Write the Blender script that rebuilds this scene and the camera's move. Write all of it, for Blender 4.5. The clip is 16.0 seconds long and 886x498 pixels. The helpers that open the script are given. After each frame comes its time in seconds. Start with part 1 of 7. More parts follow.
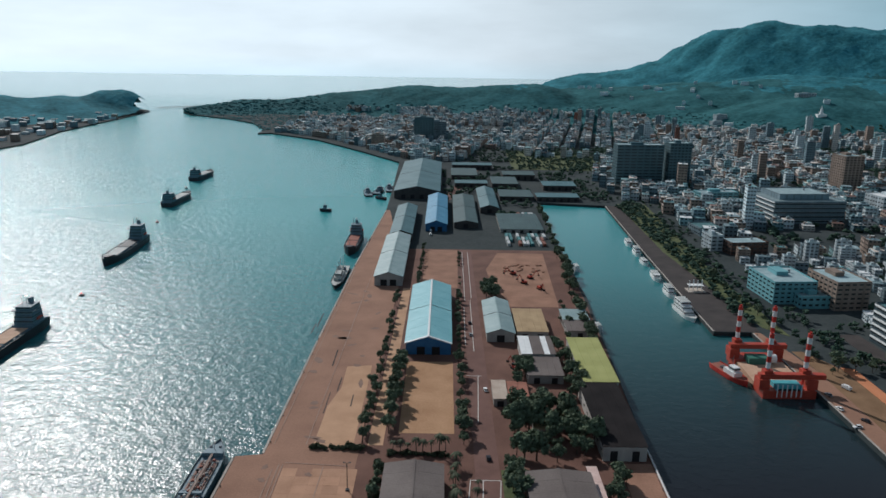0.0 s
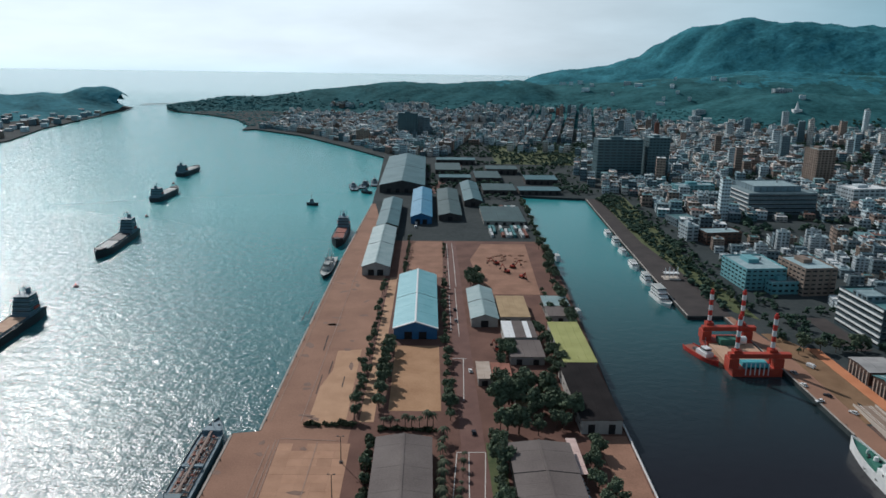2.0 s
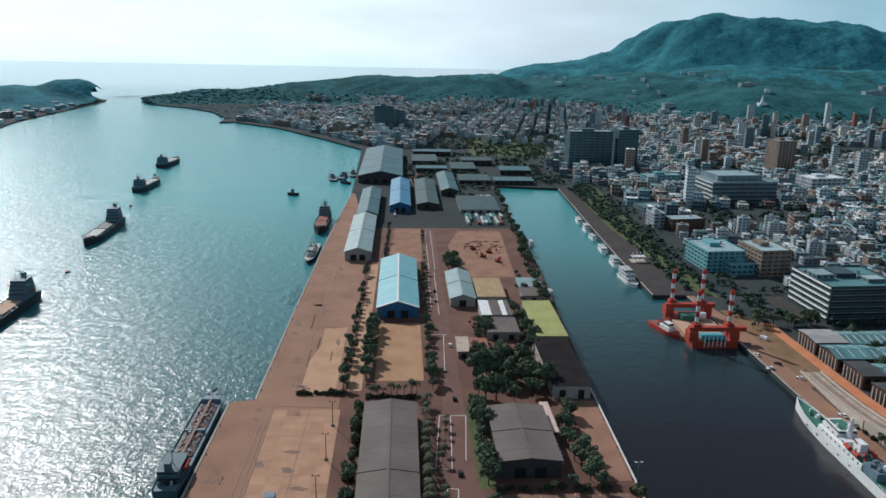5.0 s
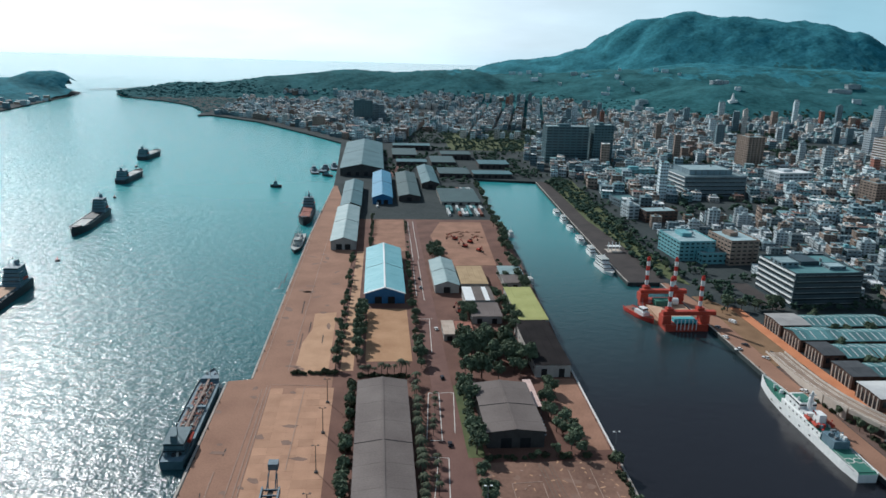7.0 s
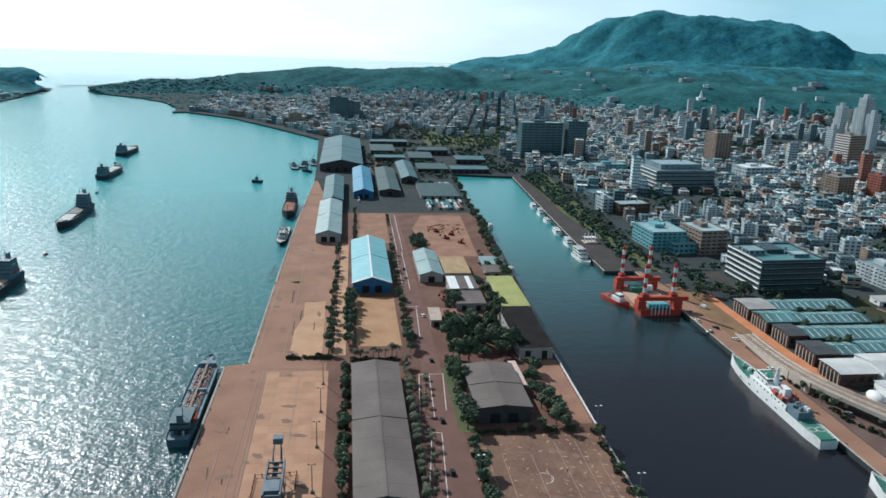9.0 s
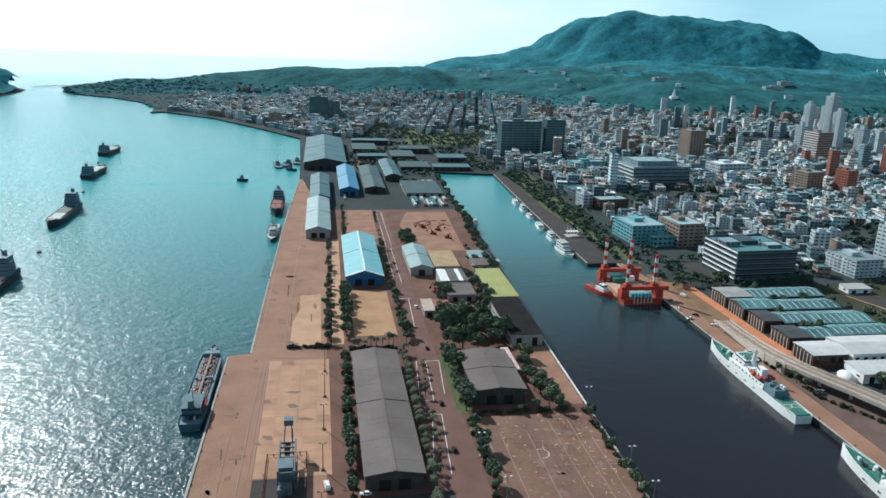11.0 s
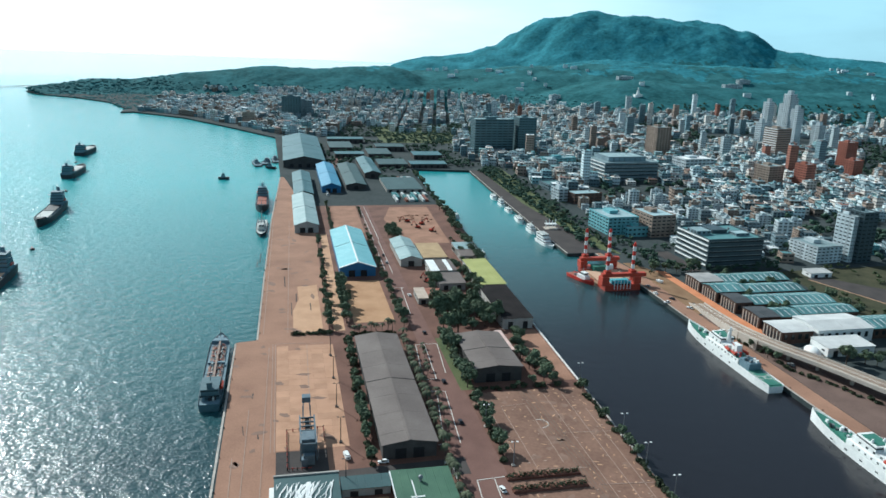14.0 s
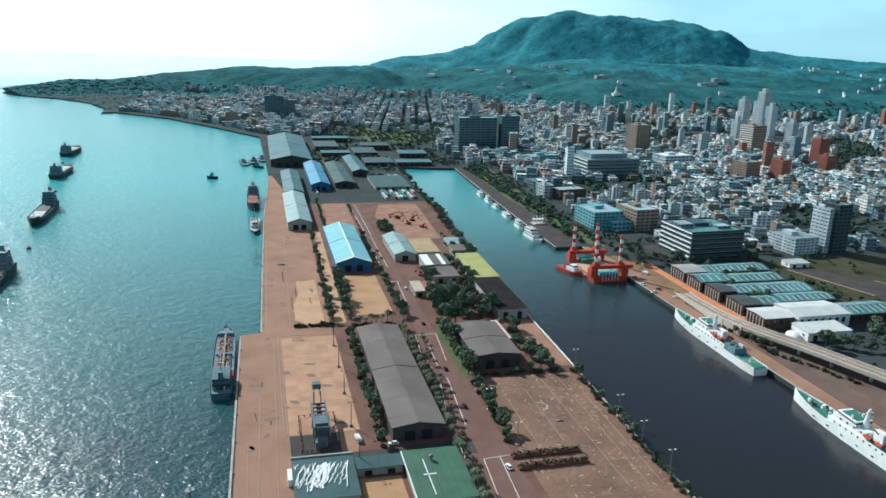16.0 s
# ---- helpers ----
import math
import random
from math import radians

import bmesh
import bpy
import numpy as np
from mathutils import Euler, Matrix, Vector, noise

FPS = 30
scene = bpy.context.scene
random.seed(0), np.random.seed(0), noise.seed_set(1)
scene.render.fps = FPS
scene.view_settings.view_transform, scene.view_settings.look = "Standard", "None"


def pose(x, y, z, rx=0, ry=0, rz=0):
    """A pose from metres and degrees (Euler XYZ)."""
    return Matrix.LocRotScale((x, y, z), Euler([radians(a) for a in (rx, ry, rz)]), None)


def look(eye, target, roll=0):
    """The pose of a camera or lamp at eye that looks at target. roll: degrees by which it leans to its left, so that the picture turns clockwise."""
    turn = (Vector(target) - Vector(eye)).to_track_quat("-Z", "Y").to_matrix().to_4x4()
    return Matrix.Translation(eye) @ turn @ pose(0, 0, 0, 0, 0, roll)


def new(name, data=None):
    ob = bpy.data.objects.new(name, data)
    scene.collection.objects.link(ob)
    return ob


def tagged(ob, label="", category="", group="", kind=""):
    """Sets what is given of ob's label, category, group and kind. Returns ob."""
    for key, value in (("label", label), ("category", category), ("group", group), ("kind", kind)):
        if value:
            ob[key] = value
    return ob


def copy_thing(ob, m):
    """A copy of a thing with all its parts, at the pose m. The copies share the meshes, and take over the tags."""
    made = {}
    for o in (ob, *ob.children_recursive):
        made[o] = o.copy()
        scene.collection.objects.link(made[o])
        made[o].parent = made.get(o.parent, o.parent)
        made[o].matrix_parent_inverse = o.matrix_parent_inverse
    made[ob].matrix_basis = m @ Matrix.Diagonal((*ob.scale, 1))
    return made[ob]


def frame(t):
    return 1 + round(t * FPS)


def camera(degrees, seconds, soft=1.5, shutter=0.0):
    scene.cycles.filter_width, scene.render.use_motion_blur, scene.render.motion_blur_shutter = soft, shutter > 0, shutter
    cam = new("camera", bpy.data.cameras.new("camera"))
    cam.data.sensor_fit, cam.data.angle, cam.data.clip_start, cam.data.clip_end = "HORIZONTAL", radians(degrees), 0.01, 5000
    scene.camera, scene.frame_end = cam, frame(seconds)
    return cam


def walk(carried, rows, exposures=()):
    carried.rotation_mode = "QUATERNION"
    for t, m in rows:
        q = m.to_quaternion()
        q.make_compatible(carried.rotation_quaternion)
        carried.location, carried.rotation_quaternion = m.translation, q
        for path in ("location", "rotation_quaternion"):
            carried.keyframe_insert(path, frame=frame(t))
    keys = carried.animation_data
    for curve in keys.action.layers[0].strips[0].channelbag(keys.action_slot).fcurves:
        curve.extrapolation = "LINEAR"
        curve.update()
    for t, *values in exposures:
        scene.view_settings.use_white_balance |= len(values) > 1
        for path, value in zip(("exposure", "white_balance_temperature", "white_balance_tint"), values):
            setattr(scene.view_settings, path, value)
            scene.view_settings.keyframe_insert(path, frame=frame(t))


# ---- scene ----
# ---------------------------------------------------------------- camera and its flight
cam = camera(61.1, 16.0, soft=1.6)
# seconds, place, yaw to the right, pitch, roll
PATH = [
    (0.0, (7.14, -137.41, 164.66), -0.046, -14.696, 0.836),
    (1.0, (6.52, -146.50, 164.72), 0.652, -14.836, 0.831),
    (2.0, (5.92, -155.83, 164.78), 1.242, -14.929, 0.825),
    (3.0, (5.01, -165.03, 164.89), 1.887, -15.028, 0.859),
    (4.0, (3.97, -173.91, 165.14), 2.535, -15.168, 0.851),
    (6.5, (-3.85, -197.00, 165.67), 4.697, -15.613, 1.539),
    (7.5, (-8.49, -206.19, 165.72), 5.885, -15.681, 1.747),
    (8.5, (-13.47, -214.96, 165.75), 6.999, -15.751, 1.862),
    (9.0, (-16.17, -219.26, 165.78), 7.503, -15.772, 1.883),
    (11.5, (-32.27, -238.54, 166.15), 9.987, -15.719, 1.912),
    (13.0, (-43.10, -248.87, 166.25), 11.416, -15.708, 1.946),
    (14.0, (-50.15, -255.45, 166.33), 12.322, -15.682, 1.932),
    (15.0, (-57.13, -261.74, 166.36), 13.189, -15.654, 1.871),
    (16.0, (-64.55, -267.79, 166.43), 14.077, -15.661, 1.831),
]
walk(cam, [(t, pose(*e, 90 + p, 0, -yaw) @ pose(0, 0, 0, 0, 0, r)) for t, e, yaw, p, r in PATH],
     exposures=[(0.0, -0.52, 5270, 4), (4.0, -0.36, 5240, 4), (9.0, 0.06, 5100, -1), (16.0, 0.34, 5000, -6)])

# ---------------------------------------------------------------- sky and sun
SUN_AZ, SUN_EL = radians(-32.0), radians(34.8)      # azimuth from +y towards +x
world = bpy.data.worlds.new("world")
scene.world = world
world.use_nodes = True
wn, wl = world.node_tree.nodes, world.node_tree.links
wn.clear()


def wnode(kind, **values):
    n = wn.new(kind)
    for key, value in values.items():
        n.inputs[key].default_value = value
    return n


sky = wn.new("ShaderNodeTexSky")
sky.sky_type = "NISHITA"
sky.sun_disc = False
sky.sun_elevation, sky.sun_rotation = SUN_EL, SUN_AZ
sky.air_density, sky.dust_density, sky.ozone_density, sky.altitude = 1.3, 2.0, 1.5, 100
coord = wn.new("ShaderNodeTexCoord")
split = wn.new("ShaderNodeSeparateXYZ")
wl.new(coord.outputs["Generated"], split.inputs[0])
# thin high cloud
stretch = wn.new("ShaderNodeMapping")
stretch.inputs["Scale"].default_value = (1.6, 1.6, 7.0)
cloud = wnode("ShaderNodeTexNoise", Scale=2.3, Detail=6.0, Roughness=0.55)
wl.new(coord.outputs["Generated"], stretch.inputs[0])
wl.new(stretch.outputs[0], cloud.inputs["Vector"])
veil = wn.new("ShaderNodeMapRange")
veil.inputs["From Min"].default_value, veil.inputs["From Max"].default_value = 0.38, 0.66
veil.inputs["To Min"].default_value, veil.inputs["To Max"].default_value = 0.40, 0.95
wl.new(cloud.outputs["Fac"], veil.inputs["Value"])
cloudy = wn.new("ShaderNodeMix")
cloudy.data_type = "RGBA"
cloudy.inputs["B"].default_value = (6.9, 7.5, 8.1, 1)
wl.new(veil.outputs[0], cloudy.inputs["Factor"])
wl.new(sky.outputs[0], cloudy.inputs["A"])
# sea haze along the horizon, bright above it and sea-green below
haze = wn.new("ShaderNodeValToRGB")
haze.color_ramp.elements[0].position, haze.color_ramp.elements[0].color = 0.0, (0.76, 0.81, 0.77, 1)
haze.color_ramp.elements[1].position, haze.color_ramp.elements[1].color = 1.0, (0.885, 0.853, 0.785, 1)
band = wn.new("ShaderNodeMapRange")
band.inputs["From Min"].default_value, band.inputs["From Max"].default_value = -0.036, -0.006
wl.new(split.outputs["Z"], band.inputs["Value"])
wl.new(band.outputs[0], haze.inputs[0])
hazed = wnode("ShaderNodeMix")
hazed.data_type = "RGBA"
# the haze is warm and white towards the sun, bluer away from it
toward = wn.new("ShaderNodeVectorMath")
toward.operation = "DOT_PRODUCT"
toward.inputs[1].default_value = (math.sin(SUN_AZ), math.cos(SUN_AZ), 0)
wl.new(coord.outputs["Generated"], toward.inputs[0])
side = wn.new("ShaderNodeMapRange")
side.inputs["From Min"].default_value, side.inputs["From Max"].default_value = 0.45, 0.80
wl.new(toward.outputs["Value"], side.inputs["Value"])
tinted = wn.new("ShaderNodeMix")
tinted.data_type = "RGBA"
tinted.blend_type = "MULTIPLY"
tinted.inputs["B"].default_value = (0.44, 0.61, 0.67, 1)
away = wn.new("ShaderNodeMath")
away.operation = "SUBTRACT"
away.inputs[0].default_value = 1.0
wl.new(side.outputs[0], away.inputs[1])
wl.new(away.outputs[0], tinted.inputs["Factor"])
wl.new(haze.outputs[0], tinted.inputs["A"])
bright = wnode("ShaderNodeVectorMath")
bright.operation = "SCALE"
glow = wn.new("ShaderNodeMapRange")
glow.inputs["From Min"].default_value, glow.inputs["From Max"].default_value = 0.75, 1.0
glow.inputs["To Min"].default_value, glow.inputs["To Max"].default_value = 29.5, 39.0
wl.new(toward.outputs["Value"], glow.inputs["Value"])
streak = wn.new("ShaderNodeMapRange")
streak.inputs["From Min"].default_value, streak.inputs["From Max"].default_value = 0.36, 0.62
streak.inputs["To Min"].default_value, streak.inputs["To Max"].default_value = 0.92, 1.06
wl.new(cloud.outputs["Fac"], streak.inputs["Value"])
uneven = wn.new("ShaderNodeMath")
uneven.operation = "MULTIPLY"
wl.new(glow.outputs[0], uneven.inputs[0])
wl.new(streak.outputs[0], uneven.inputs[1])
wl.new(uneven.outputs[0], bright.inputs["Scale"])
wl.new(tinted.outputs["Result"], bright.inputs[0])
thick = wn.new("ShaderNodeMapRange")
thick.inputs["From Min"].default_value, thick.inputs["From Max"].default_value = 0.06, 0.15
# the bright veil stands higher towards the sun
reach = wn.new("ShaderNodeMapRange")
reach.inputs["From Min"].default_value, reach.inputs["From Max"].default_value = 0.45, 0.95
reach.inputs["To Min"].default_value, reach.inputs["To Max"].default_value = 0.30, 0.70
wl.new(toward.outputs["Value"], reach.inputs["Value"])
wl.new(reach.outputs[0], thick.inputs["From Max"])
thick.inputs["To Min"].default_value, thick.inputs["To Max"].default_value = 1.0, 0.0
wl.new(split.outputs["Z"], thick.inputs["Value"])
wl.new(thick.outputs[0], hazed.inputs["Factor"])
wl.new(cloudy.outputs["Result"], hazed.inputs["A"])
wl.new(bright.outputs[0], hazed.inputs["B"])
back = wnode("ShaderNodeBackground", Strength=0.04)
wl.new(hazed.outputs["Result"], back.inputs["Color"])
wl.new(back.outputs[0], wn.new("ShaderNodeOutputWorld").inputs[0])

sun = new("sun", bpy.data.lights.new("sun", "SUN"))
sun.data.energy, sun.data.angle, sun.data.color = 5.0, radians(0.6), (1.0, 0.83, 0.68)
sun.matrix_world = look((math.sin(SUN_AZ) * math.cos(SUN_EL) * 900, math.cos(SUN_AZ) * math.cos(SUN_EL) * 900, math.sin(SUN_EL) * 900), (0, 0, 0))

# ---------------------------------------------------------------- materials


def material(name, low, high, rough=0.8, scale=0.5, fine=6.0, bump=0.15, metal=0.0, spread=0.0, stripe=None, island=0.0, spec=0.25, deep=0.08):
    """low and high: the colour's two ends, mixed by noise at two sizes (scale and fine, per metre).
    spread: change from object to object; island: from piece to piece of one mesh; stripe: (axis, spacing, depth) of ribs."""
    m = bpy.data.materials.new(name)
    m.use_nodes = True
    n, l = m.node_tree.nodes, m.node_tree.links
    bsdf = n["Principled BSDF"]
    geo = n.new("ShaderNodeNewGeometry")
    big, small = n.new("ShaderNodeTexNoise"), n.new("ShaderNodeTexNoise")
    big.inputs["Scale"].default_value, big.inputs["Detail"].default_value = scale, 4.0
    small.inputs["Scale"].default_value, small.inputs["Detail"].default_value = fine, 5.0
    for t in (big, small):
        l.new(geo.outputs["Position"], t.inputs["Vector"])
    add = n.new("ShaderNodeMath")
    add.operation = "MULTIPLY_ADD"
    add.inputs[1].default_value = 0.6
    l.new(big.outputs["Fac"], add.inputs[0])
    half = n.new("ShaderNodeMath")
    half.operation = "MULTIPLY"
    half.inputs[1].default_value = 0.4
    l.new(small.outputs["Fac"], half.inputs[0])
    l.new(half.outputs[0], add.inputs[2])
    sharp = n.new("ShaderNodeMapRange")
    sharp.inputs["From Min"].default_value, sharp.inputs["From Max"].default_value = 0.32, 0.68
    l.new(add.outputs[0], sharp.inputs["Value"])
    mix = n.new("ShaderNodeMix")
    mix.data_type = "RGBA"
    mix.inputs["A"].default_value, mix.inputs["B"].default_value = (*low, 1), (*high, 1)
    l.new(sharp.outputs[0], mix.inputs["Factor"])
    colour = mix.outputs["Result"]
    for amount, source in ((spread, None), (island, geo.outputs["Random Per Island"])):
        if amount:
            hsv = n.new("ShaderNodeHueSaturation")
            rng = n.new("ShaderNodeMapRange")
            rng.inputs["To Min"].default_value, rng.inputs["To Max"].default_value = 1 - amount, 1 + amount
            l.new(source or n.new("ShaderNodeObjectInfo").outputs["Random"], rng.inputs["Value"])
            l.new(rng.outputs[0], hsv.inputs["Value"])
            l.new(colour, hsv.inputs["Color"])
            colour = hsv.outputs["Color"]
    l.new(colour, bsdf.inputs["Base Color"])
    bsdf.inputs["Roughness"].default_value, bsdf.inputs["Metallic"].default_value = rough, metal
    bsdf.inputs["Specular IOR Level"].default_value = spec
    height = small.outputs["Fac"]
    if bump:
        relief = n.new("ShaderNodeBump")
        relief.inputs["Strength"].default_value = bump
        relief.inputs["Distance"].default_value = deep
        if stripe:
            axis, spacing, depth = stripe
            pos = n.new("ShaderNodeSeparateXYZ")
            l.new(geo.outputs["Position"], pos.inputs[0])
            wave = n.new("ShaderNodeMath")
            wave.operation = "MULTIPLY"
            wave.inputs[1].default_value = math.tau / spacing
            l.new(pos.outputs["XYZ".index(axis)], wave.inputs[0])
            sine = n.new("ShaderNodeMath")
            sine.operation = "SINE"
            l.new(wave.outputs[0], sine.inputs[0])
            total = n.new("ShaderNodeMath")
            total.operation = "MULTIPLY_ADD"
            total.inputs[1].default_value = depth
            l.new(sine.outputs[0], total.inputs[0])
            l.new(height, total.inputs[2])
            height = total.outputs[0]
        l.new(height, relief.inputs["Height"])
        l.new(relief.outputs[0], bsdf.inputs["Normal"])
    return m


def sea_material():
    m = bpy.data.materials.new("sea_water")
    m.use_nodes = True
    n, l = m.node_tree.nodes, m.node_tree.links
    bsdf = n["Principled BSDF"]
    geo = n.new("ShaderNodeNewGeometry")
    waves = []
    for scale, detail in ((0.035, 2.0), (0.17, 3.0), (0.62, 2.0), (1.7, 1.0)):
        t = n.new("ShaderNodeTexNoise")
        t.inputs["Scale"].default_value, t.inputs["Detail"].default_value = scale, detail
        l.new(geo.outputs["Position"], t.inputs["Vector"])
        waves.append(t)
    drift = n.new("ShaderNodeTexNoise")
    drift.inputs["Scale"].default_value, drift.inputs["Detail"].default_value = 0.006, 4.0
    l.new(geo.outputs["Position"], drift.inputs["Vector"])
    mix = n.new("ShaderNodeMix")
    mix.data_type = "RGBA"
    mix.inputs["A"].default_value, mix.inputs["B"].default_value = (0.016, 0.034, 0.042, 1), (0.028, 0.072, 0.082, 1)
    l.new(drift.outputs["Fac"], mix.inputs["Factor"])
    bsdf.inputs["IOR"].default_value = 1.33
    normal = None
    # the basin between the piers lies sheltered and calm; wind roughens the open harbour
    xyz = n.new("ShaderNodeSeparateXYZ")
    l.new(geo.outputs["Position"], xyz.inputs[0])
    lee = n.new("ShaderNodeMapRange")
    lee.inputs["From Min"].default_value, lee.inputs["From Max"].default_value = -20.0, 80.0
    lee.inputs["To Min"].default_value, lee.inputs["To Max"].default_value = 1.0, 0.22
    l.new(xyz.outputs["X"], lee.inputs["Value"])
    # its water is dark and silty, the fairway's clear and green
    silt = n.new("ShaderNodeMapRange")
    silt.inputs["From Min"].default_value, silt.inputs["From Max"].default_value = 0.0, 80.0
    l.new(xyz.outputs["X"], silt.inputs["Value"])
    # haze over the far water is painted in: colour pales to turquoise along y
    far_haze = n.new("ShaderNodeMapRange")
    far_haze.inputs["From Min"].default_value, far_haze.inputs["From Max"].default_value = 30.0, 620.0
    l.new(xyz.outputs["Y"], far_haze.inputs["Value"])
    hazed_sea = n.new("ShaderNodeMix")
    hazed_sea.data_type = "RGBA"
    hazed_sea.inputs["B"].default_value = (0.066, 0.335, 0.350, 1)
    l.new(far_haze.outputs[0], hazed_sea.inputs["Factor"])
    l.new(mix.outputs["Result"], hazed_sea.inputs["A"])
    murk = n.new("ShaderNodeMix")
    murk.data_type = "RGBA"
    murk.inputs["B"].default_value = (0.014, 0.014, 0.018, 1)
    sheen_fade = n.new("ShaderNodeMapRange")      # sky reflection painted in: the silt colour fades to teal along y
    sheen_fade.inputs["From Min"].default_value, sheen_fade.inputs["From Max"].default_value = 110.0, 420.0
    sheen_fade.inputs["To Min"].default_value, sheen_fade.inputs["To Max"].default_value = 1.0, 0.2
    l.new(xyz.outputs["Y"], sheen_fade.inputs["Value"])
    silt_and_sheen = n.new("ShaderNodeMath")
    silt_and_sheen.operation = "MULTIPLY"
    l.new(silt.outputs[0], silt_and_sheen.inputs[0])
    l.new(sheen_fade.outputs[0], silt_and_sheen.inputs[1])
    l.new(silt_and_sheen.outputs[0], murk.inputs["Factor"])
    l.new(hazed_sea.outputs["Result"], murk.inputs["A"])
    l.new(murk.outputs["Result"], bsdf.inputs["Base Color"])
    # outside the harbour mouth a long smooth swell runs
    swell = n.new("ShaderNodeMapRange")
    swell.inputs["From Min"].default_value, swell.inputs["From Max"].default_value = 1500.0, 2800.0
    swell.inputs["To Min"].default_value, swell.inputs["To Max"].default_value = 1.0, 0.22
    l.new(xyz.outputs["Y"], swell.inputs["Value"])
    gloss = n.new("ShaderNodeMapRange")
    gloss.inputs["From Min"].default_value, gloss.inputs["From Max"].default_value = 1300.0, 2800.0
    gloss.inputs["To Min"].default_value, gloss.inputs["To Max"].default_value = 0.20, 0.11
    l.new(xyz.outputs["Y"], gloss.inputs["Value"])
    l.new(gloss.outputs[0], bsdf.inputs["Roughness"])
    calm = n.new("ShaderNodeMath")
    calm.operation = "MULTIPLY"
    l.new(lee.outputs[0], calm.inputs[0])
    l.new(swell.outputs[0], calm.inputs[1])
    for t, strength, distance in zip(waves, (1.0, 1.0, 1.0, 1.0), (0.5, 0.80, 0.33, 0.14)):
        b = n.new("ShaderNodeBump")
        b.inputs["Distance"].default_value = distance
        s = n.new("ShaderNodeMath")
        s.operation = "MULTIPLY"
        s.inputs[1].default_value = strength
        l.new(calm.outputs[0], s.inputs[0])
        l.new(s.outputs[0], b.inputs["Strength"])
        l.new(t.outputs["Fac"], b.inputs["Height"])
        if normal:
            l.new(normal, b.inputs["Normal"])
        normal = b.outputs[0]
    l.new(normal, bsdf.inputs["Normal"])
    return m


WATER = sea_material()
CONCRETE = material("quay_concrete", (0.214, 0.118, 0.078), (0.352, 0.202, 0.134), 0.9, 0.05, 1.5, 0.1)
ASPHALT = material("worn_asphalt", (0.090, 0.044, 0.033), (0.190, 0.102, 0.074), 0.9, 0.06, 2.0, 0.1)
# cloud shade over the far port is put into this dark, cool ground colour
EARTH = material("city_ground", (0.032, 0.042, 0.044), (0.070, 0.080, 0.080), 0.95, 0.02, 0.3, 0.1, spec=0.08)
SAND = material("sandy_ground", (0.31, 0.175, 0.090), (0.47, 0.29, 0.165), 0.95, 0.08, 1.2, 0.2)
PALE = material("pale_concrete_slab", (0.38, 0.225, 0.13), (0.53, 0.335, 0.205), 0.9, 0.12, 2.0, 0.1)
STONE = material("quay_wall_stone", (0.10, 0.10, 0.09), (0.24, 0.22, 0.19), 0.9, 0.3, 3.0, 0.3)
# distance haze is painted into both canopy colours as teal, weaker in the second
HAZED_FOREST = material("hazed_forest_canopy", (0.020, 0.090, 0.108), (0.078, 0.262, 0.315), 0.95, 0.014, 0.085, 0.6, spec=0.05, deep=4.0)
NEAR_CANOPY = material("thinly_hazed_canopy", (0.016, 0.064, 0.070), (0.060, 0.175, 0.190), 0.95, 0.014, 0.085, 0.6, spec=0.05, deep=4.0)
BLUE_ROOF = material("blue_sheet_roof", (0.16, 0.385, 0.43), (0.25, 0.49, 0.53), 0.42, 0.12, 3.0, 0.25, stripe=("Y", 1.0, 0.8))
BLUE_WALL = material("blue_sheet_wall", (0.03, 0.11, 0.25), (0.06, 0.17, 0.34), 0.5, 0.3, 3.0, 0.2, stripe=("X", 0.6, 0.6))
GREY_ROOF = material("weathered_grey_roof", (0.105, 0.085, 0.078), (0.175, 0.148, 0.135), 0.8, 0.06, 1.5, 0.2, stripe=("Y", 1.2, 0.6))
PALE_ROOF = material("pale_green_grey_roof", (0.20, 0.285, 0.29), (0.32, 0.41, 0.41), 0.5, 0.1, 2.0, 0.2, stripe=("Y", 1.0, 0.8))
WALL = material("rendered_wall", (0.28, 0.27, 0.25), (0.42, 0.40, 0.37), 0.9, 0.3, 4.0, 0.1, spread=0.2)
LIME_ROOF = material("lime_green_roof", (0.29, 0.30, 0.09), (0.42, 0.42, 0.155), 0.6, 0.1, 2.0, 0.2, stripe=("Y", 1.0, 0.8))
BROWN_ROOF = material("tan_roof", (0.30, 0.21, 0.11), (0.44, 0.32, 0.18), 0.8, 0.15, 2.0, 0.2, stripe=("Y", 1.0, 0.6))
DARK_ROOF = material("black_netting_roof", (0.012, 0.011, 0.012), (0.030, 0.026, 0.026), 0.95, 0.1, 2.0, 0.3, spec=0.08)
DARK_STEEL = material("dark_mast_steel", (0.03, 0.03, 0.032), (0.06, 0.058, 0.058), 0.6, 0.5, 5.0, 0.1)
# shade on the sheds' near walls is put into this dark base colour
DARK_SHED_WALL = material("shade_darkened_shed_wall", (0.045, 0.042, 0.042), (0.085, 0.078, 0.075), 0.9, 0.3, 4.0, 0.1)
WHITE = material("white_paint", (0.66, 0.67, 0.66), (0.84, 0.84, 0.82), 0.5, 0.5, 4.0, 0.05)
STEEL = material("grey_steel", (0.16, 0.17, 0.18), (0.28, 0.29, 0.30), 0.5, 0.5, 5.0, 0.1, metal=0.3)
DARK = material("dark_opening", (0.010, 0.011, 0.013), (0.025, 0.026, 0.03), 0.6, 0.5, 5.0, 0.05)
ORANGE = material("orange_red_paint", (0.32, 0.045, 0.028), (0.44, 0.070, 0.040), 0.5, 0.4, 3.0, 0.1)
RED = material("red_paint", (0.40, 0.03, 0.025), (0.55, 0.06, 0.04), 0.5, 0.4, 3.0, 0.1)
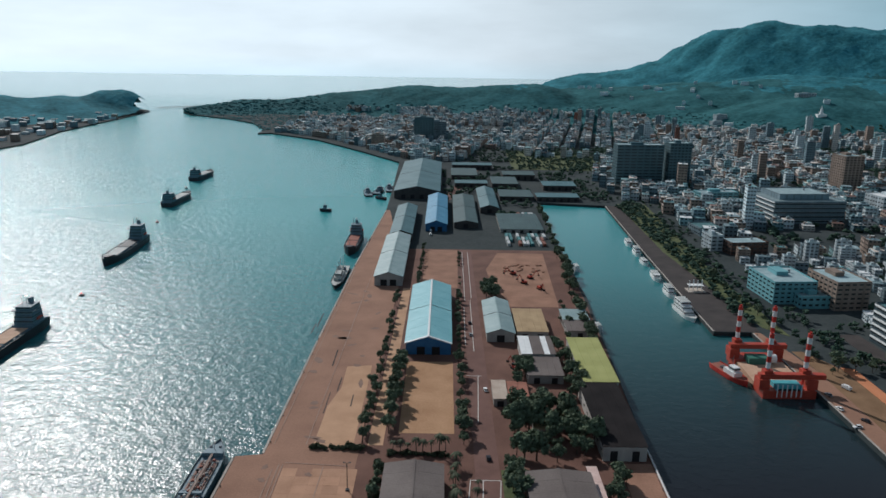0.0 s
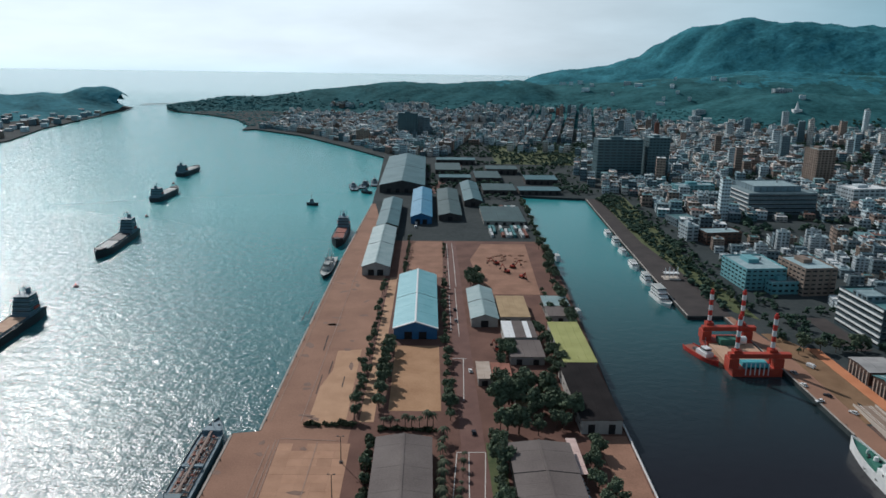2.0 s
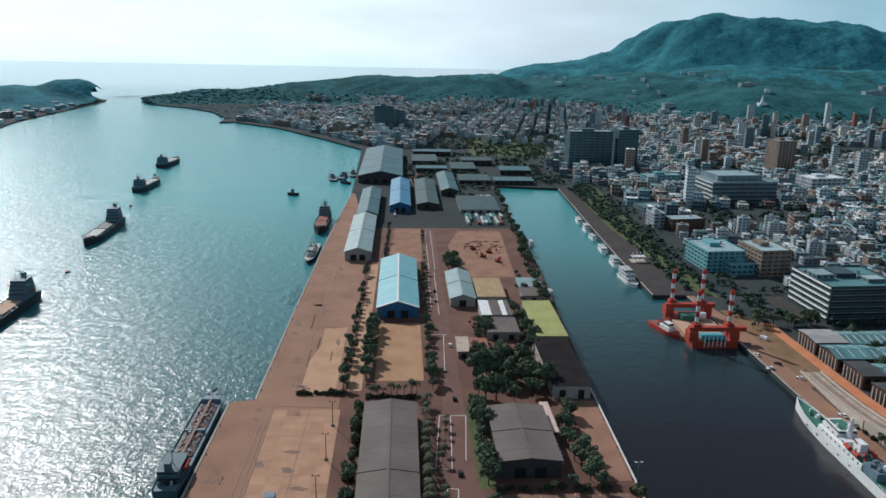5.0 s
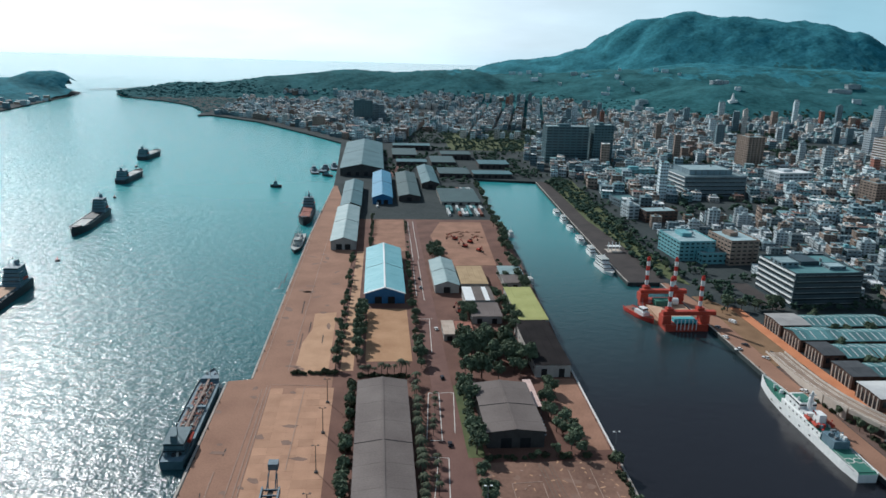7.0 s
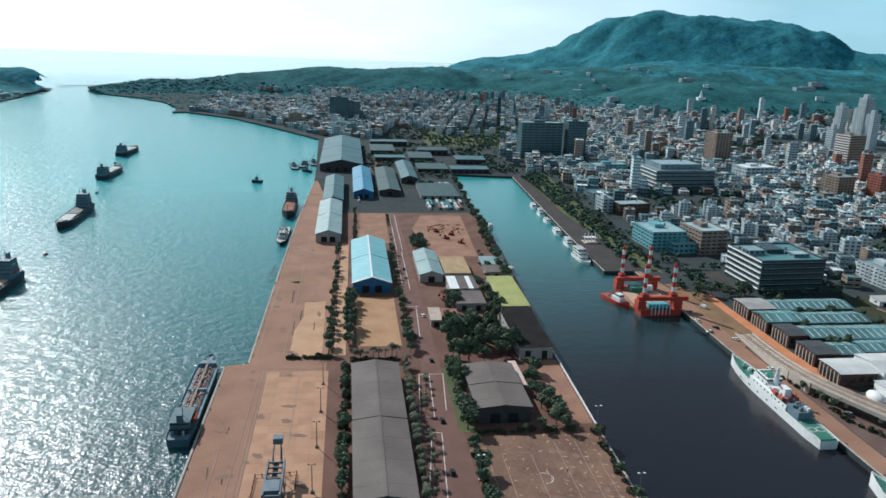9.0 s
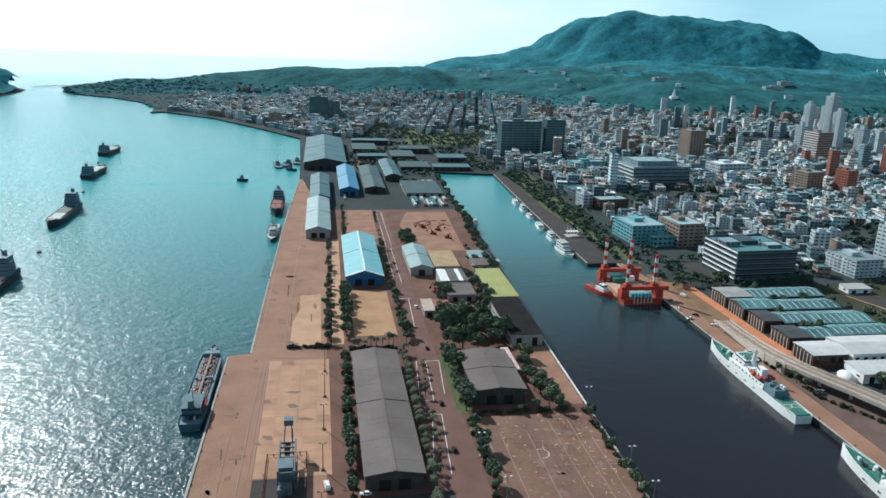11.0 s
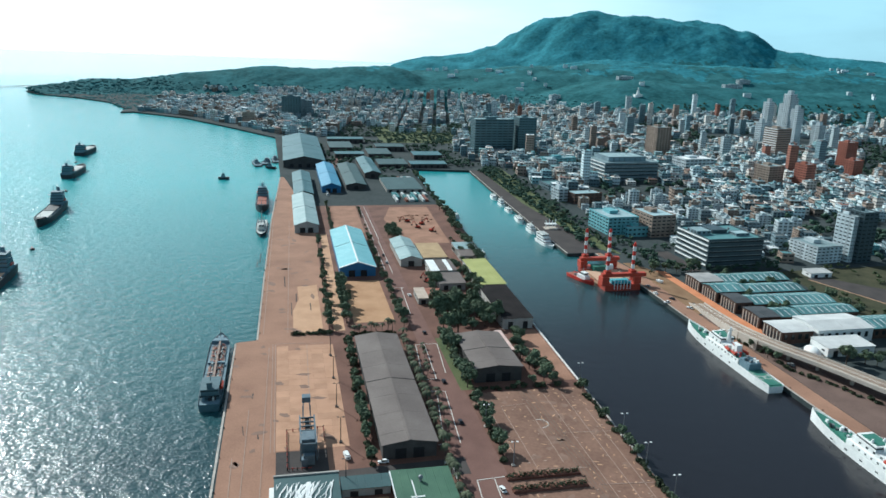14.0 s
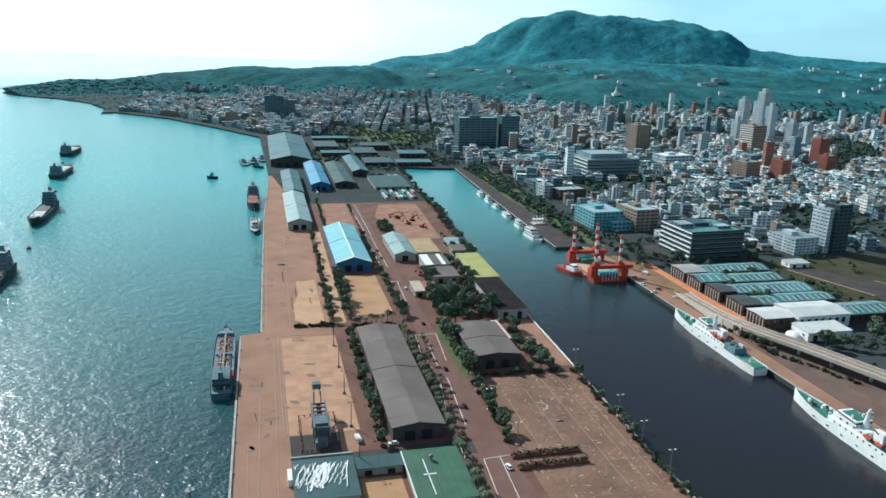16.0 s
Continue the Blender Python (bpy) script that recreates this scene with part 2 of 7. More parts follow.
HULL_DARK = material("dark_ship_hull", (0.020, 0.022, 0.028), (0.05, 0.05, 0.055), 0.5, 0.3, 3.0, 0.1)

# ---------------------------------------------------------------- mesh helpers
G = 2.5     # quay level over the water


def mesh_of(bm, name):
    me = bpy.data.meshes.new(name)
    bm.normal_update()
    bm.to_mesh(me)
    bm.free()
    return me


def part(name, bm, mat, parent=None, label="", smooth=False):
    me = bm if isinstance(bm, bpy.types.Mesh) else mesh_of(bm, name)
    if mat and not me.materials:
        me.materials.append(mat)
    if smooth:
        for p in me.polygons:
            p.use_smooth = True
    ob = new(name, me)
    if parent:
        ob.parent = parent
    if label:
        ob["label"] = label
    return ob


def thing(name, at, label, category, group="", kind="", turn=0):
    ob = new(name)
    ob.matrix_basis = pose(*at, 0, 0, turn)
    ob.empty_display_size = 1
    return tagged(ob, label, category, group, kind)


def quad(bm, *points):
    return bm.faces.new([bm.verts.new(p) for p in points])


def box(bm, x0, x1, y0, y1, z0, z1):
    v = [bm.verts.new((x, y, z)) for z in (z0, z1) for x, y in ((x0, y0), (x1, y0), (x1, y1), (x0, y1))]
    for f in ((3, 2, 1, 0), (4, 5, 6, 7), (0, 1, 5, 4), (1, 2, 6, 5), (2, 3, 7, 6), (3, 0, 4, 7)):
        bm.faces.new([v[i] for i in f])
    return bm


def boxed(*dims):
    return box(bmesh.new(), *dims)


def prism(bm, outline, z0, z1, flat=True):
    """An upright block over an outline that runs anticlockwise."""
    low = [bm.verts.new((x, y, z0)) for x, y in outline]
    top = [bm.verts.new((x, y, z1)) for x, y in outline]
    n = len(outline)
    for i in range(n):
        bm.faces.new((low[i], low[(i + 1) % n], top[(i + 1) % n], top[i]))
    bm.faces.new(top)
    bm.faces.new(low[::-1])
    return bm


def rod(bm, a, b, r, sides=6, r2=None):
    a, b = Vector(a), Vector(b)
    turn = (b - a).to_track_quat("Z", "Y").to_matrix()
    rings = []
    for c, rad in ((a, r), (b, r if r2 is None else r2)):
        rings.append([bm.verts.new(c + turn @ Vector((rad * math.cos(k * math.tau / sides), rad * math.sin(k * math.tau / sides), 0))) for k in range(sides)])
    for k in range(sides):
        bm.faces.new((rings[0][k], rings[0][(k + 1) % sides], rings[1][(k + 1) % sides], rings[1][k]))
    bm.faces.new(rings[1])
    bm.faces.new(rings[0][::-1])
    return bm
# ---------------------------------------------------------------- water and land
bm = bmesh.new()
quad(bm, (-9000, -3000, 0), (9000, -3000, 0), (9000, 9000, 0), (-9000, 9000, 0))
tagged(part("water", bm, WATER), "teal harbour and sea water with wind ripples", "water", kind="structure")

# one sheet of land: the pier in the middle, the basin, the town and the headland
LAND = [(-80, -500), (-78, 139), (-67, 141), (-65, 273), (-62, 426), (-54, 640), (-56, 760), (-62, 1000), (-133, 1121), (-234, 1280),
        (-345, 1385), (-368, 1372), (-372, 1450), (-430, 1590), (-522, 1700), (-640, 1790), (-690, 1880), (-640, 1990), (-400, 2300),
        (200, 2700), (700, 3300), (900, 4400), (4800, 4400), (4800, -500),
        (195, -500), (195, 140), (195.4, 206), (195, 292), (172, 292), (173, 346), (177, 479), (185, 680), (111, 694), (108, 529),
        (106, 353), (99, 223), (95, 147), (93, 60), (91, -13), (93, -500)]
bm = prism(bmesh.new(), LAND[::-1], -3, G)
bmesh.ops.recalc_face_normals(bm, faces=bm.faces[:])
tagged(part("ground", bm, EARTH), "dark town ground and built-up land", "ground", kind="structure")


def slab(name, outline, top, mat, label, category="pavement"):
    bm = prism(bmesh.new(), outline, G - 0.3, top)
    bmesh.ops.recalc_face_normals(bm, faces=bm.faces[:])
    return tagged(part(name, bm, mat), label, category, kind="structure")


slab("quay_apron", [(-79.5, -480), (-32, -480), (-27, 160), (-24, 420), (-50, 640), (-53.6, 640), (-61.6, 426), (-64.6, 273), (-66.5, 141.5), (-77.5, 139.5)], G + 0.02, CONCRETE, "broad reddish brown concrete quay apron")
slab("yard_pavement", [(-32, -480), (92.5, -480), (90.5, -13), (92.5, 60), (94.5, 147), (98.5, 223), (104, 353), (106, 480), (-24, 480), (-27, 160)], G + 0.012, ASPHALT, "worn brown asphalt of the pier yard")

# ---------------------------------------------------------------- hills
RIDGES = [  # crest points: x, y, height, breadth
    [(-640, 1880, 18, 90), (-540, 1960, 32, 110), (-455, 2000, 30, 120), (-300, 2040, 50, 150), (-100, 2082, 72, 180), (60, 2080, 68, 190), (247, 2061, 84, 190), (330, 2100, 66, 200)],
    [(330, 2500, 45, 200), (445, 2900, 40, 300), (609, 2963, 92, 300), (887, 2892, 147, 330), (985, 2861, 215, 240), (1060, 2835, 268, 260), (1189, 2785, 292, 330), (1399, 2690, 280, 360),
     (1597, 2583, 260, 340), (1711, 2514, 228, 260), (1823, 2439, 168, 260), (1957, 2340, 146, 300), (2204, 2129, 130, 320), (2800, 1900, 120, 400)],
    [(480, 2150, 70, 330), (720, 2080, 92, 360), (1000, 2050, 115, 400), (1400, 1950, 110, 420), (1750, 1850, 105, 380), (2300, 1650, 95, 380)],
    [(650, 1600, 30, 260), (860, 1640, 78, 260), (1250, 1600, 60, 300), (1700, 1500, 52, 300)],
]


def hill(x, y):
    best = 0.0
    for ridge in RIDGES:
        for (ax, ay, ah, aw), (bx, by, bh, bw) in zip(ridge, ridge[1:]):
            dx, dy = bx - ax, by - ay
            s = min(1.0, max(0.0, ((x - ax) * dx + (y - ay) * dy) / (dx * dx + dy * dy)))
            d2 = (x - ax - s * dx) ** 2 + (y - ay - s * dy) ** 2
            w = aw + s * (bw - aw)
            best = max(best, (ah + s * (bh - ah)) * math.exp(-d2 / (w * w)))
    rough = noise.fractal(Vector((x * 0.006, y * 0.006, 3.0)), 1.0, 2.0, 4)
    crowns = noise.noise(Vector((x * 0.075, y * 0.06, 7.0))) + 0.9 * noise.noise(Vector((x * 0.03, y * 0.022, 2.0)))
    return best * (1 + 0.06 * rough) - 2.0 + (3.2 * crowns if best > 12 else 0.0)


def inside(x, y, poly):
    hit, j = False, len(poly) - 1
    for i in range(len(poly)):
        (xi, yi), (xj, yj) = poly[i], poly[j]
        if (yi > y) != (yj > y) and x < (xj - xi) * (y - yi) / (yj - yi) + xi:
            hit = not hit
        j = i
    return hit


def height_sheet(name, x0, x1, y0, y1, step, mat, label, fn, shore, category="hill", near=None):
    bm = bmesh.new()
    grid = {}
    nx, ny = int((x1 - x0) / step), int((y1 - y0) / step)
    for i in range(nx + 1):
        for j in range(ny + 1):
            x, y = x0 + i * step, y0 + j * step
            grid[i, j] = bm.verts.new((x, y, fn(x, y)))
    for i in range(nx):
        for j in range(ny):
            four = (grid[i, j], grid[i + 1, j], grid[i + 1, j + 1], grid[i, j + 1])
            if max(v.co.z for v in four) > 0.4 and all(inside(v.co.x, v.co.y, shore) for v in four):
                bm.faces.new(four)
    for v in [v for v in bm.verts if not v.link_faces]:
        bm.verts.remove(v)
    ob = part(name, bm, mat, smooth=True)
    # lower, nearer slopes take the canopy with less haze painted in
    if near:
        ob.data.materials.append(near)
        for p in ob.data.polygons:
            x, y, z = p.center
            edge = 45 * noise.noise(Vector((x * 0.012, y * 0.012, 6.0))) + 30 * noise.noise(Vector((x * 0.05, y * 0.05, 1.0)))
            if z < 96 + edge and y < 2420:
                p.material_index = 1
    return tagged(ob, label, category, kind="structure")


height_sheet("hillside", -780, 3300, 1150, 3500, 10.5, HAZED_FOREST, "steep wooded hills and flat-topped mountain above the town", hill, LAND, near=NEAR_CANOPY)


def island(x, y):
    ridge = 0
    for ax, ay, h, w in ((-832, 1868, 60, 62), (-880, 1830, 57, 90), (-970, 1760, 50, 150), (-1100, 1700, 48, 200), (-1300, 1650, 45, 250)):
        ridge = max(ridge, h * math.exp(-((x - ax) ** 2 + (y - ay) ** 2) / (w * w)))
    return ridge * (1 + 0.12 * noise.fractal(Vector((x * 0.01, y * 0.01, 9.0)), 1.0, 2.0, 4)) - 2 + (3.0 * noise.noise(Vector((x * 0.06, y * 0.06, 7.0))) if ridge > 8 else 0.0)


ISLAND = [(-1700, 600), (-800, 850), (-722, 1090), (-715, 1150), (-755, 1353), (-768, 1761), (-776, 1850), (-786, 1905), (-850, 1965), (-1000, 2000), (-1700, 2000)]
slab("island_shore", ISLAND, 2.0, EARTH, "low built-up shore of the island", "ground")
height_sheet("island_hill", -1500, -650, 1400, 2100, 22, HAZED_FOREST, "wooded island hill with a steep seaward end", island, ISLAND)

# ---------------------------------------------------------------- sheds on the pier


def gable_shed(x0, x1, y0, y1, eave, rise, wall, roof, label, name="warehouse", bays=6, over=0.7, doors=2, trim=None, monitor=False, group="pier sheds"):
    """A long shed with its ridge along y; eave and rise in metres over the yard."""
    cx, cy, w, d = (x0 + x1) / 2, (y0 + y1) / 2, (x1 - x0) / 2, (y1 - y0) / 2
    root = thing(name, (cx, cy, G), label, "warehouse", group)
    bm = bmesh.new()
    low = [(-w, -d), (w, -d), (w, d), (-w, d)]
    v = [bm.verts.new((x, y, z)) for z in (-0.2, eave) for x, y in low]
    apex = [bm.verts.new((0, y, eave + rise)) for y in (-d, d)]
    for f in ((v[0], v[1], v[5], apex[0], v[4]), (v[2], v[3], v[7], apex[1], v[6]), (v[1], v[2], v[6], v[5]), (v[3], v[0], v[4], v[7]), (v[3], v[2], v[1], v[0])):
        bm.faces.new(f)
    part("wall", bm, wall, root)
    slope = rise / w
    for side in (-1, 1):
        for k in range(bays):        # roof sheets, one bay each
            ya, yb = -d - over + k * (2 * d + 2 * over) / bays, -d - over + (k + 1) * (2 * d + 2 * over) / bays - 0.06
            bm = bmesh.new()
            lift = 0.10 + 0.02 * (k % 2)
            a, b = (0, eave + rise + lift), (side * (w + over), eave - slope * over + lift)
            p = [(a[0], ya, a[1]), (b[0], ya, b[1]), (b[0], yb, b[1]), (a[0], yb, a[1])]
            top = [bm.verts.new((x, y, z + 0.14)) for x, y, z in p]
            bot = [bm.verts.new(q) for q in p]
            bm.faces.new(top if side > 0 else top[::-1])
            bm.faces.new(bot[::-1] if side > 0 else bot)
            for i in range(4):
                j = (i + 1) % 4
                bm.faces.new((bot[i], bot[j], top[j], top[i]) if side > 0 else (bot[j], bot[i], top[i], top[j]))
            part("roof_sheet", bm, roof, root)
    bm = bmesh.new()
    box(bm, -0.55, 0.55, -d - over, d + over, eave + rise + 0.22, eave + rise + 0.38)
    part("ridge_cap", bm, trim or roof, root)
    for side in (-1, 1):
        bm = bmesh.new()
        rod(bm, (0, 0, eave + rise + 0.30), (side * (w + over), 0, eave - slope * over + 0.30), 0.16, 4)
        part("joint_flashing", bm, DARK_STEEL, root, "dark flashing over the roof joint")
    if trim:
        for y in (-d - over - 0.12, d + over + 0.02):
            for side in (-1, 1):
                bm = bmesh.new()
                a, b = Vector((0, y, eave + rise + 0.1)), Vector((side * (w + over), y, eave - slope * over + 0.1))
                for z in (0,):
                    q = [a + Vector((0, 0, -0.3)), b + Vector((0, 0, -0.3)), b + Vector((0, 0, 0.25)), a + Vector((0, 0, 0.25))]
                    f1 = [bm.verts.new(c) for c in q]
                    f2 = [bm.verts.new(c + Vector((0, 1.5 if y < 0 else 0.1, 0))) for c in q]
                    bm.faces.new(f1), bm.faces.new(f2[::-1])
                    for i in range(4):
                        j = (i + 1) % 4
                        bm.faces.new((f1[j], f1[i], f2[i], f2[j]))
                bmesh.ops.recalc_face_normals(bm, faces=bm.faces[:])
                part("gable_trim", bm, trim, root, "white metal gable trim")
    for k in range(doors):
        wd = min(4.5, 2 * w / (doors + 1) * 0.7)
        x = -w + (k + 1) * 2 * w / (doors + 1)
        part("door", boxed(x - wd / 2, x + wd / 2, -d - 0.09, -d + 0.05, 0, min(4.6, eave * 0.75)), DARK, root, "dark roller door")
    for k in range(int(2 * d / 9)):
        y = -d + 4.5 + 9 * k
        for side in (-1, 1):
            bm = boxed(*sorted((side * (w - 0.05), side * (w + 0.08))), y - 1.6, y + 1.6, eave * 0.62, eave * 0.62 + 1.1)
            part("window", bm, DARK, root, "dark high window strip")
    return root


# far roofs: the cloud's shade is painted in as a darker teal
FAR_SHEET = material("cloud_darkened_teal_sheet", (0.045, 0.115, 0.135), (0.095, 0.185, 0.208), 0.6, 0.05, 1.5, 0.2, stripe=("Y", 1.2, 0.7))
DEEP_BLUE = material("faded_deep_blue_sheet", (0.045, 0.19, 0.33), (0.09, 0.28, 0.42), 0.5, 0.1, 2.0, 0.2, stripe=("Y", 1.0, 0.8))
gable_shed(-13, 12, 250, 356, 6.8, 4.0, BLUE_WALL, BLUE_ROOF, "long blue metal warehouse with a pale blue gable roof", bays=16, trim=WHITE)
gable_shed(-42, -22, 375, 500, 7, 3.2, WALL, PALE_ROOF, "long pale grey quayside transit shed", bays=14)
gable_shed(-40, -21, 504, 628, 7.5, 3.0, DARK_SHED_WALL, FAR_SHEET, "long pale grey quayside transit shed farther along", bays=14)
gable_shed(33, 49, 270, 328, 5.6, 2.6, WALL, PALE_ROOF, "grey warehouse with a pale gable roof", bays=9, doors=1)
gable_shed(-14, 8, 10, 124, 6.7, 1.7, DARK_SHED_WALL, GREY_ROOF, "long weathered dark grey roofed warehouse", bays=14)
gable_shed(40, 64, 73, 118, 7.6, 1.3, DARK_SHED_WALL, GREY_ROOF, "broad warehouse with a dull grey roof", bays=6)
gable_shed(-10, 10, 545, 690, 7, 3.5, BLUE_WALL, DEEP_BLUE, "far blue roofed transit shed", bays=10)
gable_shed(-50, 2, 705, 940, 9, 5.5, DARK_SHED_WALL, FAR_SHEET, "very large pale blue-grey roofed transit shed", bays=16, doors=4)
gable_shed(45, 64, 630, 745, 6, 3.0, DARK_SHED_WALL, FAR_SHEET, "pale grey roofed shed at the head of the basin", bays=9, doors=1)


def flat_shed(x0, x1, y0, y1, h, roof, label, wall=None, fall=0.6, strips=5, patches=(), name="storage_shed"):
    """A low shed with a single-pitch sheet roof that falls towards the camera's side (-y)."""
    wall = wall or WALL
    cx, cy, w, d = (x0 + x1) / 2, (y0 + y1) / 2, (x1 - x0) / 2, (y1 - y0) / 2
    root = thing(name, (cx, cy, G), label, "shed", "pier sheds")
    bm = bmesh.new()
    low = [(-w, -d), (w, -d), (w, d), (-w, d)]
    v = [bm.verts.new((x, y, -0.2)) for x, y in low] + [bm.verts.new((x, y, h if y < 0 else h + fall)) for x, y in low]
    for f in ((3, 2, 1, 0), (4, 5, 6, 7), (0, 1, 5, 4), (1, 2, 6, 5), (2, 3, 7, 6), (3, 0, 4, 7)):
        bm.faces.new([v[i] for i in f])
    part("wall", bm, wall, root)
    for k in range(strips):
        xa, xb = -w - 0.4 + k * (2 * w + 0.8) / strips, -w - 0.4 + (k + 1) * (2 * w + 0.8) / strips - 0.05
        bm = bmesh.new()
        p = [(xa, -d - 0.5, h + 0.1), (xb, -d - 0.5, h + 0.1), (xb, d + 0.5, h + fall + 0.1), (xa, d + 0.5, h + fall + 0.1)]
        lo = [bm.verts.new(q) for q in p]
        hi = [bm.verts.new((x, y, z + 0.16 + 0.03 * (k % 2))) for x, y, z in p]
        bm.faces.new(hi), bm.faces.new(lo[::-1])
        for i in range(4):
            bm.faces.new((lo[i], lo[(i + 1) % 4], hi[(i + 1) % 4], hi[i]))
        part("roof_sheet", bm, WHITE if k in patches else roof, root, "newer white roof sheet" if k in patches else "")
    n = max(1, int(w / 4))
    for k in range(n):
        x = -w + (k + 0.5) * 2 * w / n
        part("door", boxed(x - 1.5, x + 1.5, -d - 0.08, -d + 0.05, 0, h * 0.7), DARK, root, "dark open doorway")
    for k in range(int(2 * d / 8)):
        y = -d + 4 + 8 * k
        part("window", boxed(-w - 0.07, -w + 0.05, y - 1.2, y + 1.2, h * 0.45, h * 0.45 + 1.0), DARK, root)
    return root


RUST_ROOF = material("rusty_red_roof", (0.22, 0.09, 0.06), (0.36, 0.16, 0.11), 0.8, 0.2, 2.0, 0.2, stripe=("X", 0.8, 0.6))
TEAL_ROOF = material("dark_teal_roof", (0.035, 0.07, 0.075), (0.06, 0.11, 0.115), 0.6, 0.1, 2.0, 0.1)
GREEN_ROOF = material("green_ribbed_roof", (0.045, 0.10, 0.062), (0.08, 0.15, 0.095), 0.5, 0.15, 2.0, 0.3, stripe=("X", 0.7, 0.9))
CREAM_SHEET = material("cream_sheet_roof", (0.36, 0.28, 0.22), (0.52, 0.43, 0.35), 0.7, 0.2, 2.0, 0.15, stripe=("Y", 0.8, 0.5))
flat_shed(51, 69, 274, 312, 5.2, BROWN_ROOF, "low shed with a flat tan roof")
flat_shed(50, 68, 238, 262, 6.2, GREY_ROOF, "grey roofed shed with two white roof sheets", strips=6, patches=(0, 1, 4))
flat_shed(51, 69, 214, 236, 4.6, GREY_ROOF, "low dark grey roofed shed")
flat_shed(77, 94, 202, 258, 7.0, LIME_ROOF, "long shed with a bright lime green roof", fall=0.9, strips=4)
flat_shed(74, 92, 140, 200, 6.6, DARK_ROOF, "long shed roofed with black sheeting", fall=0.7, strips=4)
flat_shed(81, 96, 278, 294, 4.5, GREY_ROOF, "grey roofed shed beside the basin")
flat_shed(81, 97, 296, 313, 5.0, PALE_ROOF, "pale roofed shed beside the basin")
flat_shed(32, 38.4, 188, 207, 4.0, CREAM_SHEET, "small hut with a cream sheet roof", strips=2)
flat_shed(39, 44, 189, 207, 3.4, RUST_ROOF, "small hut with a rusty red roof", strips=2)
flat_shed(44.6, 49, 193, 207, 3.0, RUST_ROOF, "lean-to hut with a dull red roof", strips=2)
flat_shed(48, 57, 160, 168, 3.4, BROWN_ROOF, "small tan roofed hut among trees", strips=3)
flat_shed(60, 100, 545, 612, 3.2, TEAL_ROOF, "low depot with a dark cluttered roof at the basin", strips=8)
gable_shed(17, 39, 560, 700, 5.5, 2.2, DARK_SHED_WALL, TEAL_ROOF, "long dark roofed shed between the blue shed and the basin", bays=9, doors=1)
# far port sheds: dark roof and wall colours stand in for cloud shade
flat_shed(70, 108, 700, 740, 5, TEAL_ROOF, "dark roofed port shed behind the basin head", DARK_SHED_WALL)
flat_shed(112, 160, 700, 722, 5, FAR_SHEET, "cloud-darkened teal roofed port shed behind the basin head", DARK_SHED_WALL)
flat_shed(20, 60, 780, 800, 6, FAR_SHEET, "cloud-darkened teal roofed port hall", DARK_SHED_WALL)
flat_shed(18, 74, 928, 948, 7, FAR_SHEET, "low teal roofed port hall behind the big shed", DARK_SHED_WALL)
flat_shed(84, 126, 845, 872, 7, TEAL_ROOF, "dark teal roofed port hall", strips=7, wall=DARK_SHED_WALL)
flat_shed(16, 50, 842, 900, 6, TEAL_ROOF, "dark roofed port store beside the big shed", strips=6, wall=DARK_SHED_WALL)
flat_shed(66, 98, 780, 830, 6, TEAL_ROOF, "dark roofed port store behind the basin", strips=6, wall=DARK_SHED_WALL)
flat_shed(128, 168, 770, 800, 6, FAR_SHEET, "teal roofed store behind the basin head", strips=6, wall=DARK_SHED_WALL)


def canopy(x0, x1, y0, y1, h, mat, label):
    root = thing("canopy", ((x0 + x1) / 2, (y0 + y1) / 2, G), label, "canopy")
    w, d = (x1 - x0) / 2, (y1 - y0) / 2
    for k in range(5):
        ya = -d + k * 2 * d / 5
        part("roof_sheet", boxed(-w, w, ya, ya + 2 * d / 5 - 0.1, h, h + 0.15 + 0.04 * (k % 2)), mat, root)
    for x in (-w + 0.3, w - 0.3):
        for k in range(4):
            y = -d + 0.4 + k * (2 * d - 0.8) / 3
            part("post", rod(bmesh.new(), (x, y, 0), (x, y, h), 0.09), STEEL, root)
    return root


PINK = material("faded_pink_roof", (0.52, 0.36, 0.32), (0.70, 0.54, 0.48), 0.6, 0.3, 3.0, 0.1)
canopy(64.6, 68.8, 100, 128, 4.6, PINK, "long walkway canopy with a faded pink roof")

# ---------------------------------------------------------------- ground patches, joints and lines
PATCH = G + 0.03


layers = []


def patch(name, outline, mat, label, top=None):
    layers.append(name)
    bm = prism(bmesh.new(), outline, G - 0.1, (top or PATCH) + 0.005 * len(layers))
    bmesh.ops.recalc_face_normals(bm, faces=bm.faces[:])
    return tagged(part(name, bm, mat), label, "pavement", kind="structure")


REDYARD = material("red_brown_yard", (0.126, 0.072, 0.052), (0.250, 0.148, 0.104), 0.9, 0.07, 0.7, 0.12)
ROADTOP = material("road_asphalt", (0.120, 0.064, 0.052), (0.19, 0.107, 0.086), 0.9, 0.1, 2.0, 0.1)
GRASS = material("dry_grass", (0.05, 0.075, 0.03), (0.13, 0.14, 0.06), 0.95, 0.2, 3.0, 0.4)
ORANGE_EARTH = material("orange_earth", (0.20, 0.110, 0.072), (0.36, 0.205, 0.138), 0.95, 0.08, 1.2, 0.2)
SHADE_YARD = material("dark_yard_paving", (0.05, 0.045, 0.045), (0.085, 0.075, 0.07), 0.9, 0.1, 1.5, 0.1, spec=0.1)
patch("sand_lot", [(-11.5, 161), (13, 161), (13, 240), (-11.5, 240)], SAND, "bare lot of pale yellow sand")
patch("earth_lot_back", [(-8, 372), (17.5, 372), (19, 478), (-8, 478)], ORANGE_EARTH, "bare reddish earth lot behind the blue warehouse")
